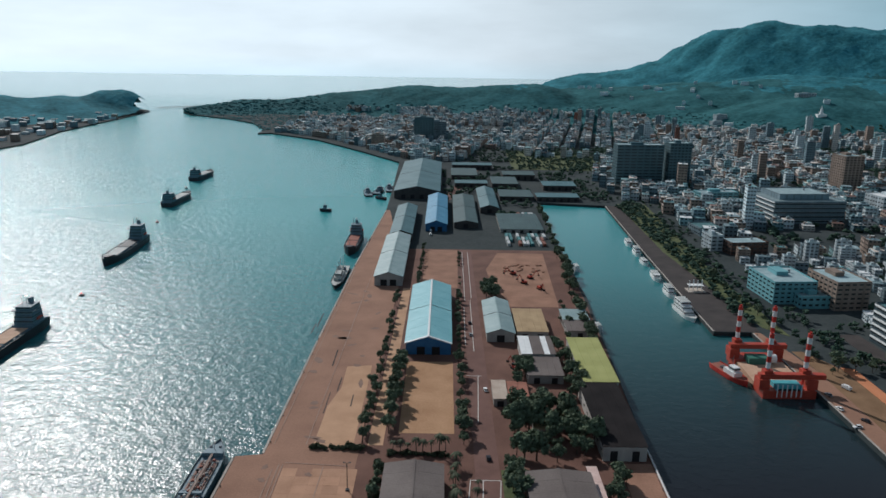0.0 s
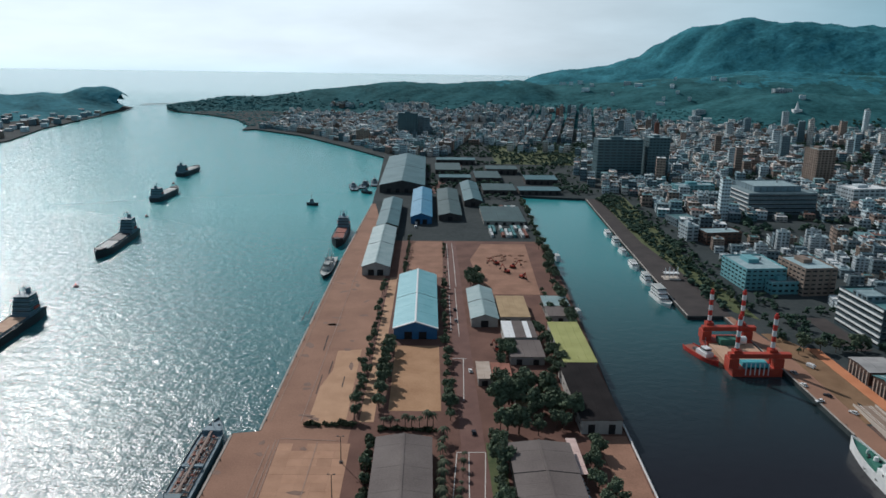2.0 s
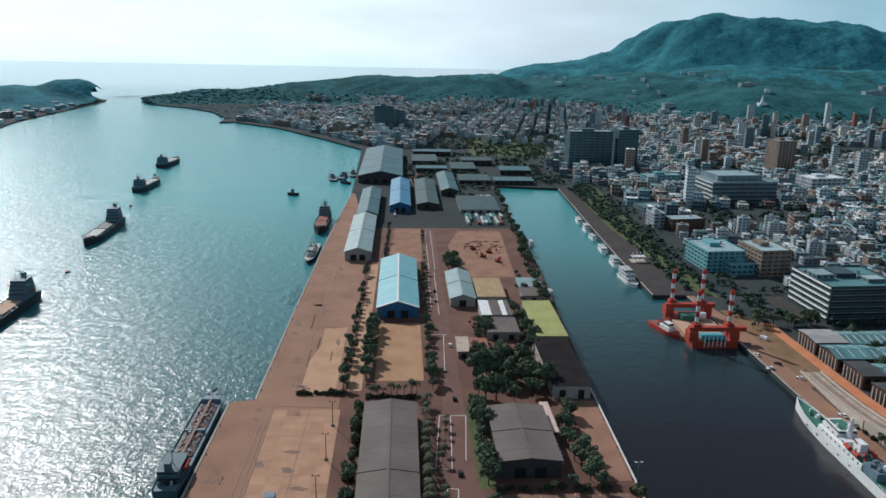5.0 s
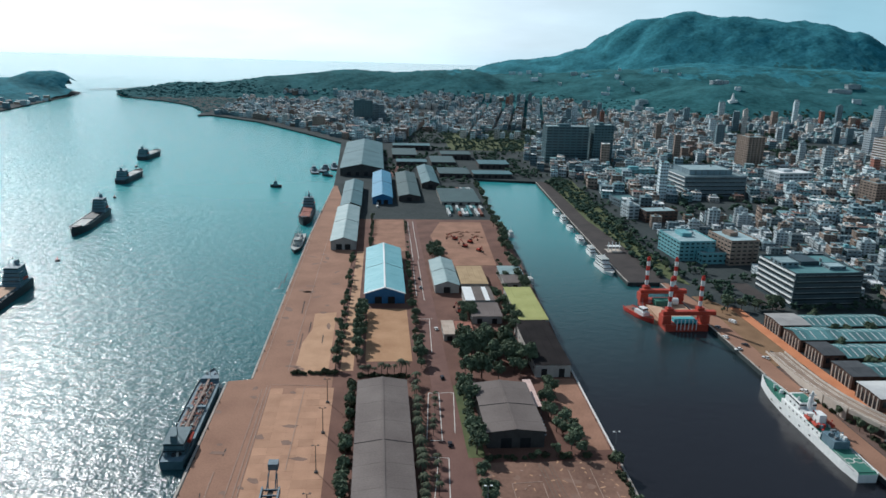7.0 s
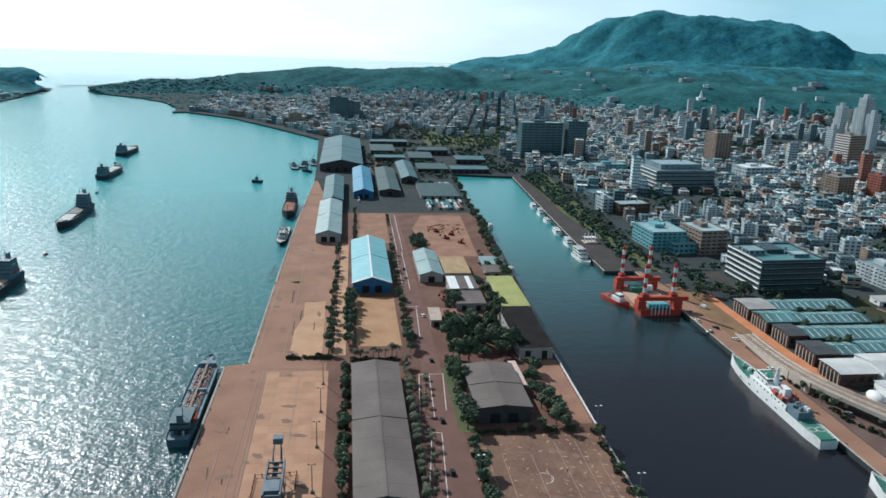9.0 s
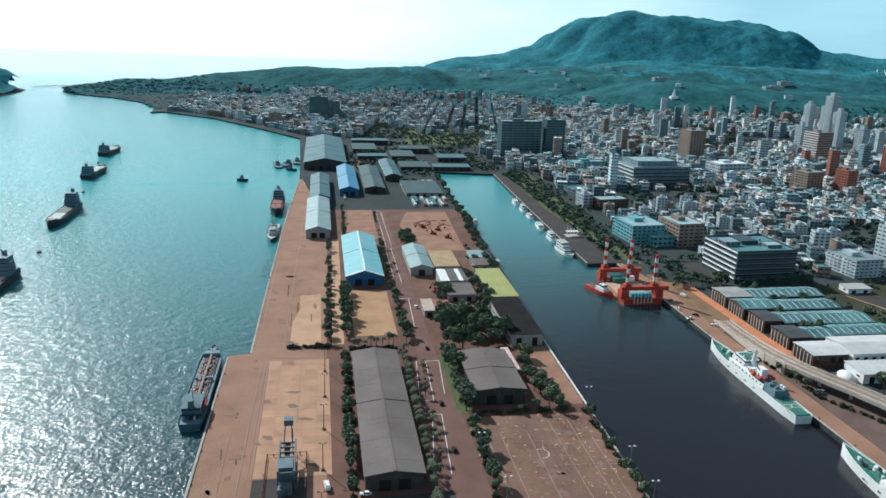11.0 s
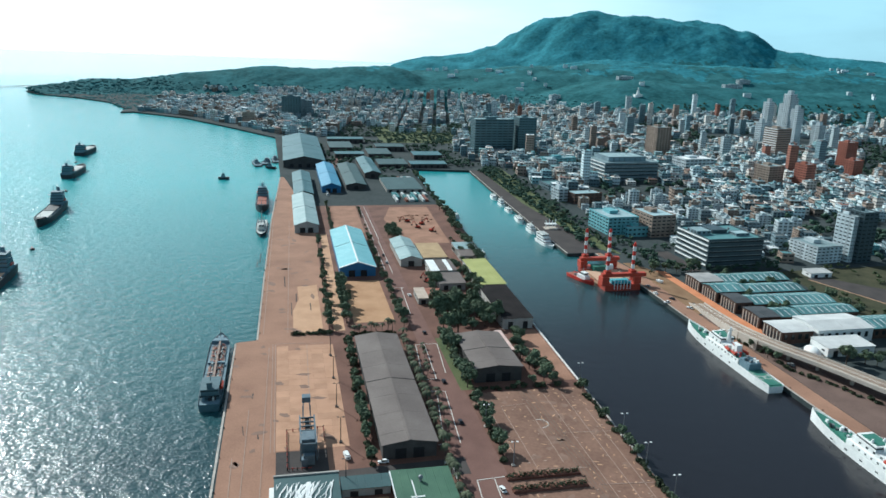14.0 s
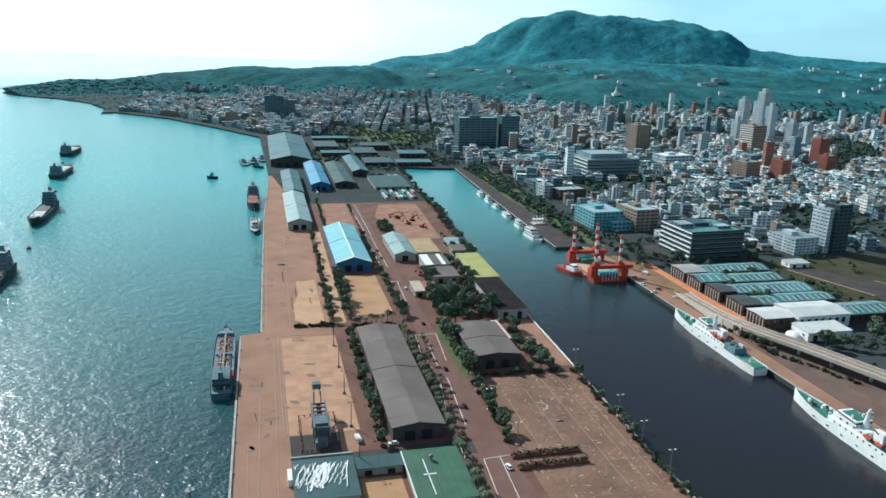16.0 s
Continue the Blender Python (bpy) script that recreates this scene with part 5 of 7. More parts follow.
def patrol_ship(x, y, turn, l, b):
    root = thing("patrol_ship", (x, y, -0.9), "white patrol ship with green decks and helipad", "ship", "patrol ships", turn=turn)
    hull_part(root, l, b, 4.4, WHITE, "", DECK_GREEN, 0.42, 0.8)
    pad = part("helipad", boxed(-b * 0.42, b * 0.42, -l * 0.485, -l * 0.28, 4.4, 5.0), DECK_GREEN, root, "green helicopter deck")
    bm = bmesh.new()
    for c in (-1.9, 1.9):
        for k in range(24):
            a, e = k * math.tau / 24, (k + 1) * math.tau / 24
            quad(bm, *[(c + r * math.cos(t), -l * 0.385 + r * math.sin(t), 5.03) for r, t in ((1.6, a), (2.0, a), (2.0, e), (1.6, e))])
    for x0 in (-b * 0.38, b * 0.38 - 0.3):
        quad(bm, (x0, -l * 0.47, 5.03), (x0 + 0.3, -l * 0.47, 5.03), (x0 + 0.3, -l * 0.3, 5.03), (x0, -l * 0.3, 5.03))
    part("pad_marking", bm, PAINT, pad, "white painted landing rings")
    part("hangar", boxed(-b * 0.36, b * 0.36, -l * 0.28, -l * 0.17, 4.4, 8.4), SHIP_BLUE, root, "blue-green hangar block")
    for k in range(6):
        part("vent_pipe", rod(bmesh.new(), (-3 + 1.2 * k, -l * 0.22, 8.4), (-3 + 1.2 * k, -l * 0.22, 10), 0.35, 8), SHIP_BLUE, root)
    part("main_house", boxed(-b * 0.40, b * 0.40, -l * 0.17, l * 0.22, 4.4, 7.2), WHITE, root)
    part("upper_house", boxed(-b * 0.33, b * 0.33, -l * 0.02, l * 0.2, 7.2, 9.8), WHITE, root)
    bridge = part("bridge", prism(bmesh.new(), [(-b * 0.40, l * 0.04), (b * 0.40, l * 0.04), (b * 0.34, l * 0.17), (-b * 0.34, l * 0.17)], 9.8, 12.2), WHITE, root)
    part("window_strip", prism(bmesh.new(), [(-b * 0.405, l * 0.038), (b * 0.405, l * 0.038), (b * 0.345, l * 0.172), (-b * 0.345, l * 0.172)], 10.9, 11.6), GLASS, bridge)
    part("bridge_roof", boxed(-b * 0.3, b * 0.3, l * 0.05, l * 0.15, 12.2, 12.5), DECK_GREEN, bridge)
    part("upper_deck", boxed(-b * 0.38, b * 0.38, -l * 0.16, -l * 0.03, 7.2, 7.35), DECK_GREEN, root)
    part("fore_deck", prism(bmesh.new(), [(-b * 0.36, l * 0.2), (b * 0.36, l * 0.2), (b * 0.22, l * 0.33), (-b * 0.22, l * 0.33)], 5.0, 6.0), DECK_GREEN, root)
    part("gun_mount", rod(bmesh.new(), (0, l * 0.31, 6.0), (0, l * 0.31, 7.6), 1.1, 10, 0.8), WHITE, root)
    part("funnel", prism(bmesh.new(), [(-1.6, -l * 0.1), (1.6, -l * 0.1), (1.3, -l * 0.04), (-1.3, -l * 0.04)], 7.2, 12.4), WHITE, root)
    tower = part("mast_tower", rod(bmesh.new(), (0, l * 0.03, 9.8), (0, l * 0.02, 19), 1.5, 8, 0.5), WHITE, root)
    part("radar", boxed(-1.8, 1.8, l * 0.02 - 0.2, l * 0.02 + 0.2, 17, 17.5), WHITE, tower)
    part("yard", rod(bmesh.new(), (-2.6, l * 0.02, 15), (2.6, l * 0.02, 15), 0.12), WHITE, tower)
    for s in (-1, 1):
        for k in range(2):
            y = -l * 0.13 + k * l * 0.07
            boat = part("lifeboat", rod(bmesh.new(), (s * b * 0.36, y, 8.6), (s * b * 0.36, y + 4.2, 8.6), 0.95, 8, 0.7), ORANGE, root, "orange-red rescue boat")
            part("davit", rod(bmesh.new(), (s * b * 0.3, y + 2, 7.2), (s * b * 0.42, y + 2, 10.6), 0.15), RED, boat)
    part("deck_crane", rod(bmesh.new(), (1.5, -l * 0.11, 7.3), (-2.5, -l * 0.05, 13), 0.3, 6), RED, root)
    for s in (-1, 1):
        for k in range(5):
            y = -l * 0.1 + k * l * 0.1
            part("porthole", boxed(*sorted((s * (b * 0.5 - 0.1), s * (b * 0.5 + 0.04))), y - 0.8, y + 0.8, 2.6, 3.2), GLASS, root)
    # rails, deck windows and deck gear
    for s in (-1, 1):
        for z in (5.0, 5.7):
            part("deck_rail", rod(bmesh.new(), (s * b * 0.45, -l * 0.17, z), (s * b * 0.45, l * 0.22, z), 0.06, 5), WHITE, root)
        part("pad_net", boxed(*sorted((s * b * 0.42, s * b * 0.48)), -l * 0.47, -l * 0.29, 4.75, 4.85), STEEL, pad, "safety net beside the helicopter deck")
        for k in range(9):
            y = -l * 0.14 + k * l * 0.039
            part("window", boxed(*sorted((s * (b * 0.40 - 0.05), s * (b * 0.40 + 0.05))), y - 0.5, y + 0.5, 5.7, 6.5), GLASS, root)
        for k in range(4):
            y = l * 0.01 + k * l * 0.045
            part("window", boxed(*sorted((s * (b * 0.33 - 0.05), s * (b * 0.33 + 0.05))), y - 0.6, y + 0.6, 8.3, 9.1), GLASS, root)
    chance = random.Random(int(l))
    for k in range(16):
        px, py = chance.uniform(-b * 0.24, b * 0.2), chance.uniform(l * 0.23, l * 0.40)
        part("deck_gear", boxed(px, px + chance.uniform(0.4, 1.4), py, py + chance.uniform(0.4, 1.6), 4.4, 6.0 + chance.uniform(0.2, 1.2)), chance.choice((STEEL, DECK_GREEN, WHITE, HULL_DARK)), root)
    for k in range(14):
        px, py = chance.uniform(-b * 0.34, b * 0.26), chance.uniform(-l * 0.16, -l * 0.04)
        part("deck_gear", boxed(px, px + chance.uniform(0.5, 1.5), py, py + chance.uniform(0.5, 2.0), 7.3, 7.6 + chance.uniform(0.4, 1.8)), chance.choice((STEEL, RED, WHITE, DECK_GREEN, SHIP_BLUE)), root)
    for k in range(8):
        px, py = chance.uniform(-b * 0.28, b * 0.2), chance.uniform(-l * 0.27, -l * 0.18)
        part("roof_gear", boxed(px, px + 1.2, py, py + 1.2, 8.4, 8.8 + chance.uniform(0.3, 1.4)), chance.choice((STEEL, WHITE, SHIP_BLUE)), root)
    for x0, z0 in ((-b * 0.30, 12.5), (b * 0.24, 12.5)):
        part("antenna_dome", rod(bmesh.new(), (x0, l * 0.08, z0), (x0, l * 0.08, z0 + 1.3), 0.7, 10, 0.35), WHITE, root)
    return root


patrol_ship(189.3, 88, -0.6, 85, 9.8)
patrol_ship(188.2, -29, -0.6, 90, 10.6)

# jack-up barge with four banded legs
root = thing("jackup_barge", (180, 231, 0), "orange jack-up barge with four red and white banded legs", "barge")
LEGS = [(-9, 23), (9.5, 22), (-9.5, -19), (10, -18)]
for s in (-1, 1):
    part("pontoon", prism(bmesh.new(), [(-13, s * 19 - 6), (13.5, s * 19 - 6), (13.5, s * 19 + 6), (-13, s * 19 + 6)], -1.5, 4.2), ORANGE, root)
    part("cross_girder", boxed(-14, 17 if s > 0 else 19, s * 20 - 1.8, s * 20 + 1.8, 9.0, 11.5), ORANGE, root, "heavy orange cross girder")
    for x in (-12, 12):
        part("corner_tower", prism(bmesh.new(), [(x - 2.6, s * 20 - 3.4), (x + 2.6, s * 20 - 3.4), (x + 2.6, s * 20 + 3.4), (x - 2.6, s * 20 + 3.4)], 4.2, 9.2), ORANGE, root)
part("main_deck", boxed(-12, 13, -13, 13, -1.2, 3.6), TAN_DECK, root, "tan working deck")
part("ramp", prism(bmesh.new(), [(-13.5, -16), (-6, -13), (-4, 6), (-12.5, 10)], 3.6, 4.4), TAN_DECK, root)
part("green_deck", boxed(-7, 4, 9, 16, 3.6, 7.2), DECK_GREEN, root, "green machinery deck")
part("winch_drum", rod(bmesh.new(), (4.5, 12, 6), (8.5, 12, 6), 2.4, 14), WHITE, root)
engine = part("engine_house", boxed(-6.5, 6.5, -24.6, -17, 0.8, 6.6), material("turquoise_paint", (0.08, 0.33, 0.40), (0.14, 0.45, 0.50), 0.6, 0.5, 3.0, 0.1), root, "turquoise engine house")
for k in range(2):
    part("window_strip", boxed(-5.5, 5.5, -24.75, -24.5, 2.0 + 2.2 * k, 3.0 + 2.2 * k), GLASS, engine)
for k in range(6):
    part("exhaust_pipe", rod(bmesh.new(), (-6 + 2.4 * k, -25, 1), (-6 + 2.4 * k, -25, 7.5), 0.3, 6), WHITE, root)
for x, y in LEGS:
    leg = part("leg", rod(bmesh.new(), (x, y, -1.2), (x, y, 32), 1.15, 10), RED, root)
    for k in range(3):
        z = 14 + k * 6.4
        part("white_band", rod(bmesh.new(), (x, y, z), (x, y, z + 3.2), 1.19, 10), WHITE, leg, "white painted band")
    part("cap", rod(bmesh.new(), (x, y, 32), (x, y, 33), 0.6, 8), RED, leg)
    part("jack_house", boxed(x - 2.1, x + 2.1, y - 2.1, y + 2.1, 10.8, 13.0), ORANGE, leg)


def ferry(x, y, turn, l, b, label, decks=2):
    root = thing("ferry", (x, y, 0), label, "boat", "moored white boats", turn=turn)
    hull_part(root, l, b, 1.7, WHITE, "", DECK_PALE, 0.4, 0.5, 0.8)
    for k in range(decks):
        cab = part("cabin", prism(bmesh.new(), [(-b * 0.42, -l * 0.4), (b * 0.42, -l * 0.4), (b * 0.38, l * (0.2 - 0.1 * k)), (-b * 0.38, l * (0.2 - 0.1 * k))], 1.8 + 2.3 * k, 4.0 + 2.3 * k), WHITE, root)
        part("window_strip", prism(bmesh.new(), [(-b * 0.425, -l * 0.37), (b * 0.425, -l * 0.37), (b * 0.385, l * (0.2 - 0.1 * k) + 0.03), (-b * 0.385, l * (0.2 - 0.1 * k) + 0.03)], 2.7 + 2.3 * k, 3.4 + 2.3 * k), GLASS, cab)
    part("mast", rod(bmesh.new(), (0, -l * 0.1, 1.8 + 2.3 * decks), (0, -l * 0.1, 5 + 2.3 * decks), 0.12), WHITE, root)
    part("roof_rail", boxed(-b * 0.36, b * 0.36, -l * 0.38, l * 0.02, 1.75 + 2.3 * decks, 1.95 + 2.3 * decks), DECK_PALE, root)


for k, (y, l, d) in enumerate(((516, 20, 1), (481, 18, 2), (452, 16, 1), (412, 22, 1), (371, 20, 2), (330, 30, 3))):
    ferry(166.6 + (y - 330) * 0.034, y, 180 + (k % 3 - 1) * 4, l, l * 0.27, "white harbour ferry moored along the quay" if d > 1 else "white motor yacht moored along the quay", d)
ferry(112, 433, 0, 14, 4, "small white launch by the pier", 1)
ferry(103.2, 300, 5, 11, 3.2, "small dark roofed launch by the pier", 1)

# mooring buoys
for x, y in ((-272, 575), (-240, 350), (-306, 760)):
    root = thing("mooring_buoy", (x, y, 0), "dark round mooring buoy floating in the fairway", "buoy", "buoys")
    part("drum", rod(bmesh.new(), (0, 0, -0.5), (0, 0, 1.3), 1.7, 12), HULL_DARK, root)
    part("ring_post", rod(bmesh.new(), (0, 0, 1.3), (0, 0, 2.6), 0.3, 6), RED, root)
# channel light at the pier's edge
root = thing("channel_beacon", (-93, -16, 0), "grey steel navigation beacon standing in the water", "beacon")
part("pile", rod(bmesh.new(), (0, 0, -2), (0, 0, 6), 0.5, 8), STEEL, root)
part("platform", rod(bmesh.new(), (0, 0, 6), (0, 0, 6.4), 1.7, 10), STEEL, root)
part("lantern", rod(bmesh.new(), (0, 0, 6.4), (0, 0, 8.2), 0.5, 8), WHITE, root)

# far breakwaters
slab("breakwater_west", [(-800, 2000), (-640, 2140), (-648, 2150), (-810, 2012)], 2.6, STONE, "long low stone breakwater at the harbour mouth", "breakwater")
slab("breakwater_east", [(-640, 1990), (-560, 2180), (-380, 2420), (-390, 2428), (-572, 2190), (-652, 1992)], 2.6, STONE, "long curved stone breakwater", "breakwater")

# ---------------------------------------------------------------- the right-hand quay
PARK = material("olive_park_ground", (0.028, 0.034, 0.020), (0.085, 0.080, 0.048), 0.95, 0.06, 0.8, 0.3, spec=0.1)
SERVICE = material("brown_service_asphalt", (0.10, 0.066, 0.055), (0.18, 0.12, 0.098), 0.9, 0.08, 1.5, 0.1)
SCREED_PALE = material("pale_shelter_roof", (0.36, 0.36, 0.35), (0.50, 0.50, 0.48), 0.85, 0.2, 2.0, 0.1)
BANK = material("dry_earth_bank", (0.16, 0.095, 0.05), (0.27, 0.17, 0.095), 0.95, 0.1, 1.5, 0.2)
patch("quay_road", [(195.5, -300), (206, -300), (206, 150), (208, 235), (200, 291), (195.6, 291), (195.9, 206), (195.5, 140)], CONCRETE, "pale brown quay road by the basin")
patch("earth_bank", [(206.2, 150), (209, 150), (214, 172), (222.4, 150), (222.4, 238), (212, 262), (206, 262), (208, 235)], BANK, "bare tan strip of earth beside the quay", PATCH + 0.006)
PROMENADE = material("orange_paving", (0.44, 0.17, 0.075), (0.60, 0.26, 0.13), 0.9, 0.1, 1.5, 0.1)
patch("orange_promenade", [(222.6, 240), (229.2, 238), (229.4, 140), (232.5, 100), (243, 66), (236.5, 64), (226.2, 100), (222.6, 134)], PROMENADE, "orange paved promenade before the sheds", PATCH + 0.02)
patch("wharf_deck", [(172.6, 292.6), (200, 292.6), (205, 330), (194, 480), (200, 679), (185.6, 679), (177.6, 479), (173.6, 346)], SHADE_YARD, "dark wharf deck beside the moored boats")
patch("rail_corridor", [(205, 300), (216, 285), (216, 420), (232, 690), (200, 690), (194, 480)], GRASS, "overgrown strip along the old railway")
patch("park_ground", [(310, 75), (480, 55), (480, 236), (318, 228)], PARK, "dull olive park lawn and bare soil")
patch("side_street", [(329, 208), (340, 216), (378, 172), (402, 110), (376, 84), (351, 144)], SHADE_YARD, "dark street running through the park", PATCH + 0.01)
line(351, 143, 329.5, 207, 1.2, PALE, 0.16, "kerb_line")["label"] = "pale kerb along the park street"
line(402, 112, 378, 173, 1.2, PALE, 0.16, "kerb_line")["label"] = "pale kerb along the park street"
flat_shed(334, 352, 211, 221, 3.4, SCREED_PALE, "low pale roofed shelter beside the park street", WHITE, strips=3)

# raised road that climbs from the quay
LIGHTC = material("pale_viaduct_concrete", (0.40, 0.35, 0.30), (0.56, 0.50, 0.43), 0.85, 0.2, 2.0, 0.1)
RAMP = material("worn_ramp_paving", (0.20, 0.145, 0.11), (0.31, 0.235, 0.18), 0.9, 0.2, 2.0, 0.1)
root = thing("viaduct", (0, 0, G), "pale concrete raised road on columns", "viaduct")
SPINE = [(215.5, 168, 0.2), (213.8, 148, 1.0), (212.2, 125, 2.6), (211.6, 107, 4.3), (213.4, 92, 5.3), (218.4, 77, 5.6), (225, 62, 5.7), (231.5, 44, 5.8), (238.5, 24, 5.8), (247, -2, 5.8), (257, -36, 5.8)]
for (ax, ay, az), (bx, by, bz) in zip(SPINE, SPINE[1:]):
    d = Vector((bx - ax, by - ay, 0)).normalized()
    s = Vector((-d.y, d.x, 0))
    for name, o0, o1, lo, hi, mat in (("deck", -5.0, 5.0, -0.9 if by < 92 else -9, 0.0, RAMP), ("parapet", -5.4, -4.95, -1.1 if by < 92 else -9, 0.9, LIGHTC), ("parapet", 4.95, 5.4, -1.1 if by < 92 else -9, 0.9, LIGHTC), ("kerb_strip", -3.1, -2.7, 0.0, 0.16, LIGHTC), ("kerb_strip", 2.7, 3.1, 0.0, 0.16, LIGHTC)):
        bm = bmesh.new()
        vs = []
        for z in (lo, hi):
            for (x, y, h), o in (((ax, ay, az), o0), ((bx, by, bz), o0), ((bx, by, bz), o1), ((ax, ay, az), o1)):
                vs.append(bm.verts.new((x + s.x * o, y + s.y * o, max(h + z, -0.2 if z < 0 else 0.05))))
        for f in ((3, 2, 1, 0), (4, 5, 6, 7), (0, 1, 5, 4), (1, 2, 6, 5), (2, 3, 7, 6), (3, 0, 4, 7)):
            bm.faces.new([vs[i] for i in f])
        bmesh.ops.recalc_face_normals(bm, faces=bm.faces[:])
        part(name, bm, mat, root)
    for o in (-0.15, 0.15):
        part("lane_line", rod(bmesh.new(), (ax + s.x * o * 12, ay + s.y * o * 12, az + 0.03), (bx + s.x * o * 12, by + s.y * o * 12, bz + 0.03), 0.1, 4), PAINT, root)
    if by < 92:
        part("pier_cap", boxed(bx - 4.2, bx + 4.2, by - 0.8, by + 0.8, bz - 1.9, bz - 0.9), LIGHTC, root)
        part("column", rod(bmesh.new(), (bx, by, 0), (bx, by, bz - 0.9), 0.9, 8), LIGHTC, root)

# row of brick dock sheds, gable ends to the water
BRICK_DARK = material("dark_brown_brick", (0.055, 0.035, 0.028), (0.11, 0.07, 0.055), 0.9, 0.4, 5.0, 0.2)
SLATE = material("blue_grey_slate_roof", (0.09, 0.108, 0.112), (0.17, 0.188, 0.19), 0.7, 0.15, 2.0, 0.2, stripe=("X", 1.0, 0.5), spread=0.2)
TEAL_SHEET = material("teal_sheet_roof", (0.075, 0.170, 0.178), (0.14, 0.265, 0.272), 0.5, 0.15, 2.0, 0.2, stripe=("X", 1.0, 0.7), spread=0.25)


def dock_shed(x0, y0, w, l, h, roof, label, white=False, pitch=0.13, strips=0, front=True):
    """Front (gable end) at x0, running along +x by l, w wide along y; strips: pale rooflights on each slope."""
    root = thing("dock_shed", (x0, y0, G), label, "warehouse", "brick dock sheds")
    bm = bmesh.new()
    v = [bm.verts.new(p) for z in (-0.2, h) for p in ((0, 0, z), (l, 0, z), (l, w, z), (0, w, z))]
    ap = [bm.verts.new((0, w / 2, h + w * pitch)), bm.verts.new((l, w / 2, h + w * pitch))]
    for f in ((v[0], v[1], v[5], v[4]), (v[2], v[3], v[7], v[6]), (v[3], v[0], v[4], ap[0], v[7]), (v[1], v[2], v[6], ap[1], v[5]), (v[3], v[2], v[1], v[0])):
        bm.faces.new(f)
    part("wall", bm, WHITE if white else BRICK_DARK, root)
    bays = max(3, round(l / 6))
    for k in range(bays):
        xa, xb = -0.5 + k * (l + 1) / bays, -0.5 + (k + 1) * (l + 1) / bays - 0.08
        for s in (0, 1):
            bm = bmesh.new()
            y0_, z0_ = (-0.6, h - 0.1) if s == 0 else (w + 0.6, h - 0.1)
            p = [(xa, y0_, z0_), (xb, y0_, z0_), (xb, w / 2, h + w * pitch + 0.08), (xa, w / 2, h + w * pitch + 0.08)]
            lo = [bm.verts.new(q) for q in p]
            hi = [bm.verts.new((x, y, z + 0.18 + 0.03 * (k % 2))) for x, y, z in p]
            bm.faces.new(hi), bm.faces.new(lo[::-1])
            for i in range(4):
                bm.faces.new((lo[i], lo[(i + 1) % 4], hi[(i + 1) % 4], hi[i]))
            bmesh.ops.recalc_face_normals(bm, faces=bm.faces[:])
            part("roof_sheet", bm, roof, root)
    for k in range(strips):
        x = (k + 0.5) * l / strips
        for s in (0, 1):
            bm = bmesh.new()
            ya, yb = (0.6, w / 2 - 0.8) if s == 0 else (w / 2 + 0.8, w - 0.6)
            za, zb = (h + pitch * 2 * (y if s == 0 else w - y) + 0.30 for y in (ya, yb))
            quad(bm, (x - 0.42, ya, za), (x + 0.42, ya, za), (x + 0.42, yb, zb), (x - 0.42, yb, zb))
            bmesh.ops.solidify(bm, geom=bm.faces[:], thickness=0.12)
            part("rooflight", bm, WHITE, root, "pale translucent rooflight strip")
    for k in range(6 if front else 0):
        y = (k + 0.5) * w / 6
        part("pier_strip", boxed(-0.35, 0.02, y - 0.28, y + 0.28, 0, h * 0.9), LIGHTC, root, "pale pilaster")
        if k < 5:
            part("doorway", boxed(-0.12, 0.05, y + 0.7, y + w / 6 - 0.7, 0, h * 0.6), DARK, root)
    n = max(2, round(l / 5))
    for k in range(n):
        x = 1.5 + k * (l - 2) / n
        part("window", boxed(x, x + 2.2, -0.08, 0.05, h * 0.35, h * 0.75), GLASS, root)
    return root


WHITE_ROOF = material("weathered_white_roof", (0.44, 0.445, 0.44), (0.64, 0.64, 0.62), 0.7, 0.12, 1.5, 0.1)
FRONT_ROOF = material("dark_flat_shed_roof", (0.045, 0.05, 0.056), (0.085, 0.09, 0.096), 0.8, 0.2, 2.0, 0.1)
SCREED = material("pale_grey_screed", (0.26, 0.255, 0.25), (0.40, 0.39, 0.375), 0.85, 0.15, 2.0, 0.1)
for y, w, x0, l, roof in ((190.5, 19, 230, 18, SCREED), (168.5, 18, 229.6, 25, TEAL_SHEET), (147.5, 17.5, 230.6, 11.5, FRONT_ROOF), (121.5, 18, 230, 14, FRONT_ROOF)):
    dock_shed(x0, y, w, l, 7.4, roof, "old brown brick dock shed with a low roof", pitch=0.03 if roof is not TEAL_SHEET else 0.1, strips=4 if roof is TEAL_SHEET else 0)
dock_shed(228.4, 97.5, 18, 20.5, 7.4, WHITE_ROOF, "brick dock hall with a flat white roof", pitch=0.02)
for y, w, x0, l in ((191, 18, 249.2, 25), (191.5, 18, 275.4, 25), (168.5, 17.5, 256, 40), (146, 18, 243.2, 17), (143.5, 20, 261.4, 39), (123, 16, 245, 15), (126, 15, 262.5, 40), (98, 20, 290, 36)):
    dock_shed(x0, y, w, l, 6.4, TEAL_SHEET, "brick dock shed with a teal sheet roof and rooflights", pitch=0.10, strips=round(l / 4.5), front=False)
dock_shed(250.4, 95.5, 23.5, 37, 8.2, WHITE_ROOF, "broad white roofed exhibition hall", True, pitch=0.06, front=False)
root = flat_shed(243, 273, 77, 92, 5.2, WHITE_ROOF, "low white roofed hall with an open front", WHITE)
bm = bmesh.new()
bmesh.ops.create_uvsphere(bm, u_segments=20, v_segments=10, radius=1.0, matrix=Matrix.Translation((-18.5, 0.5, 0)) @ Matrix.Diagonal((3.6, 6.0, 3.6, 1)))
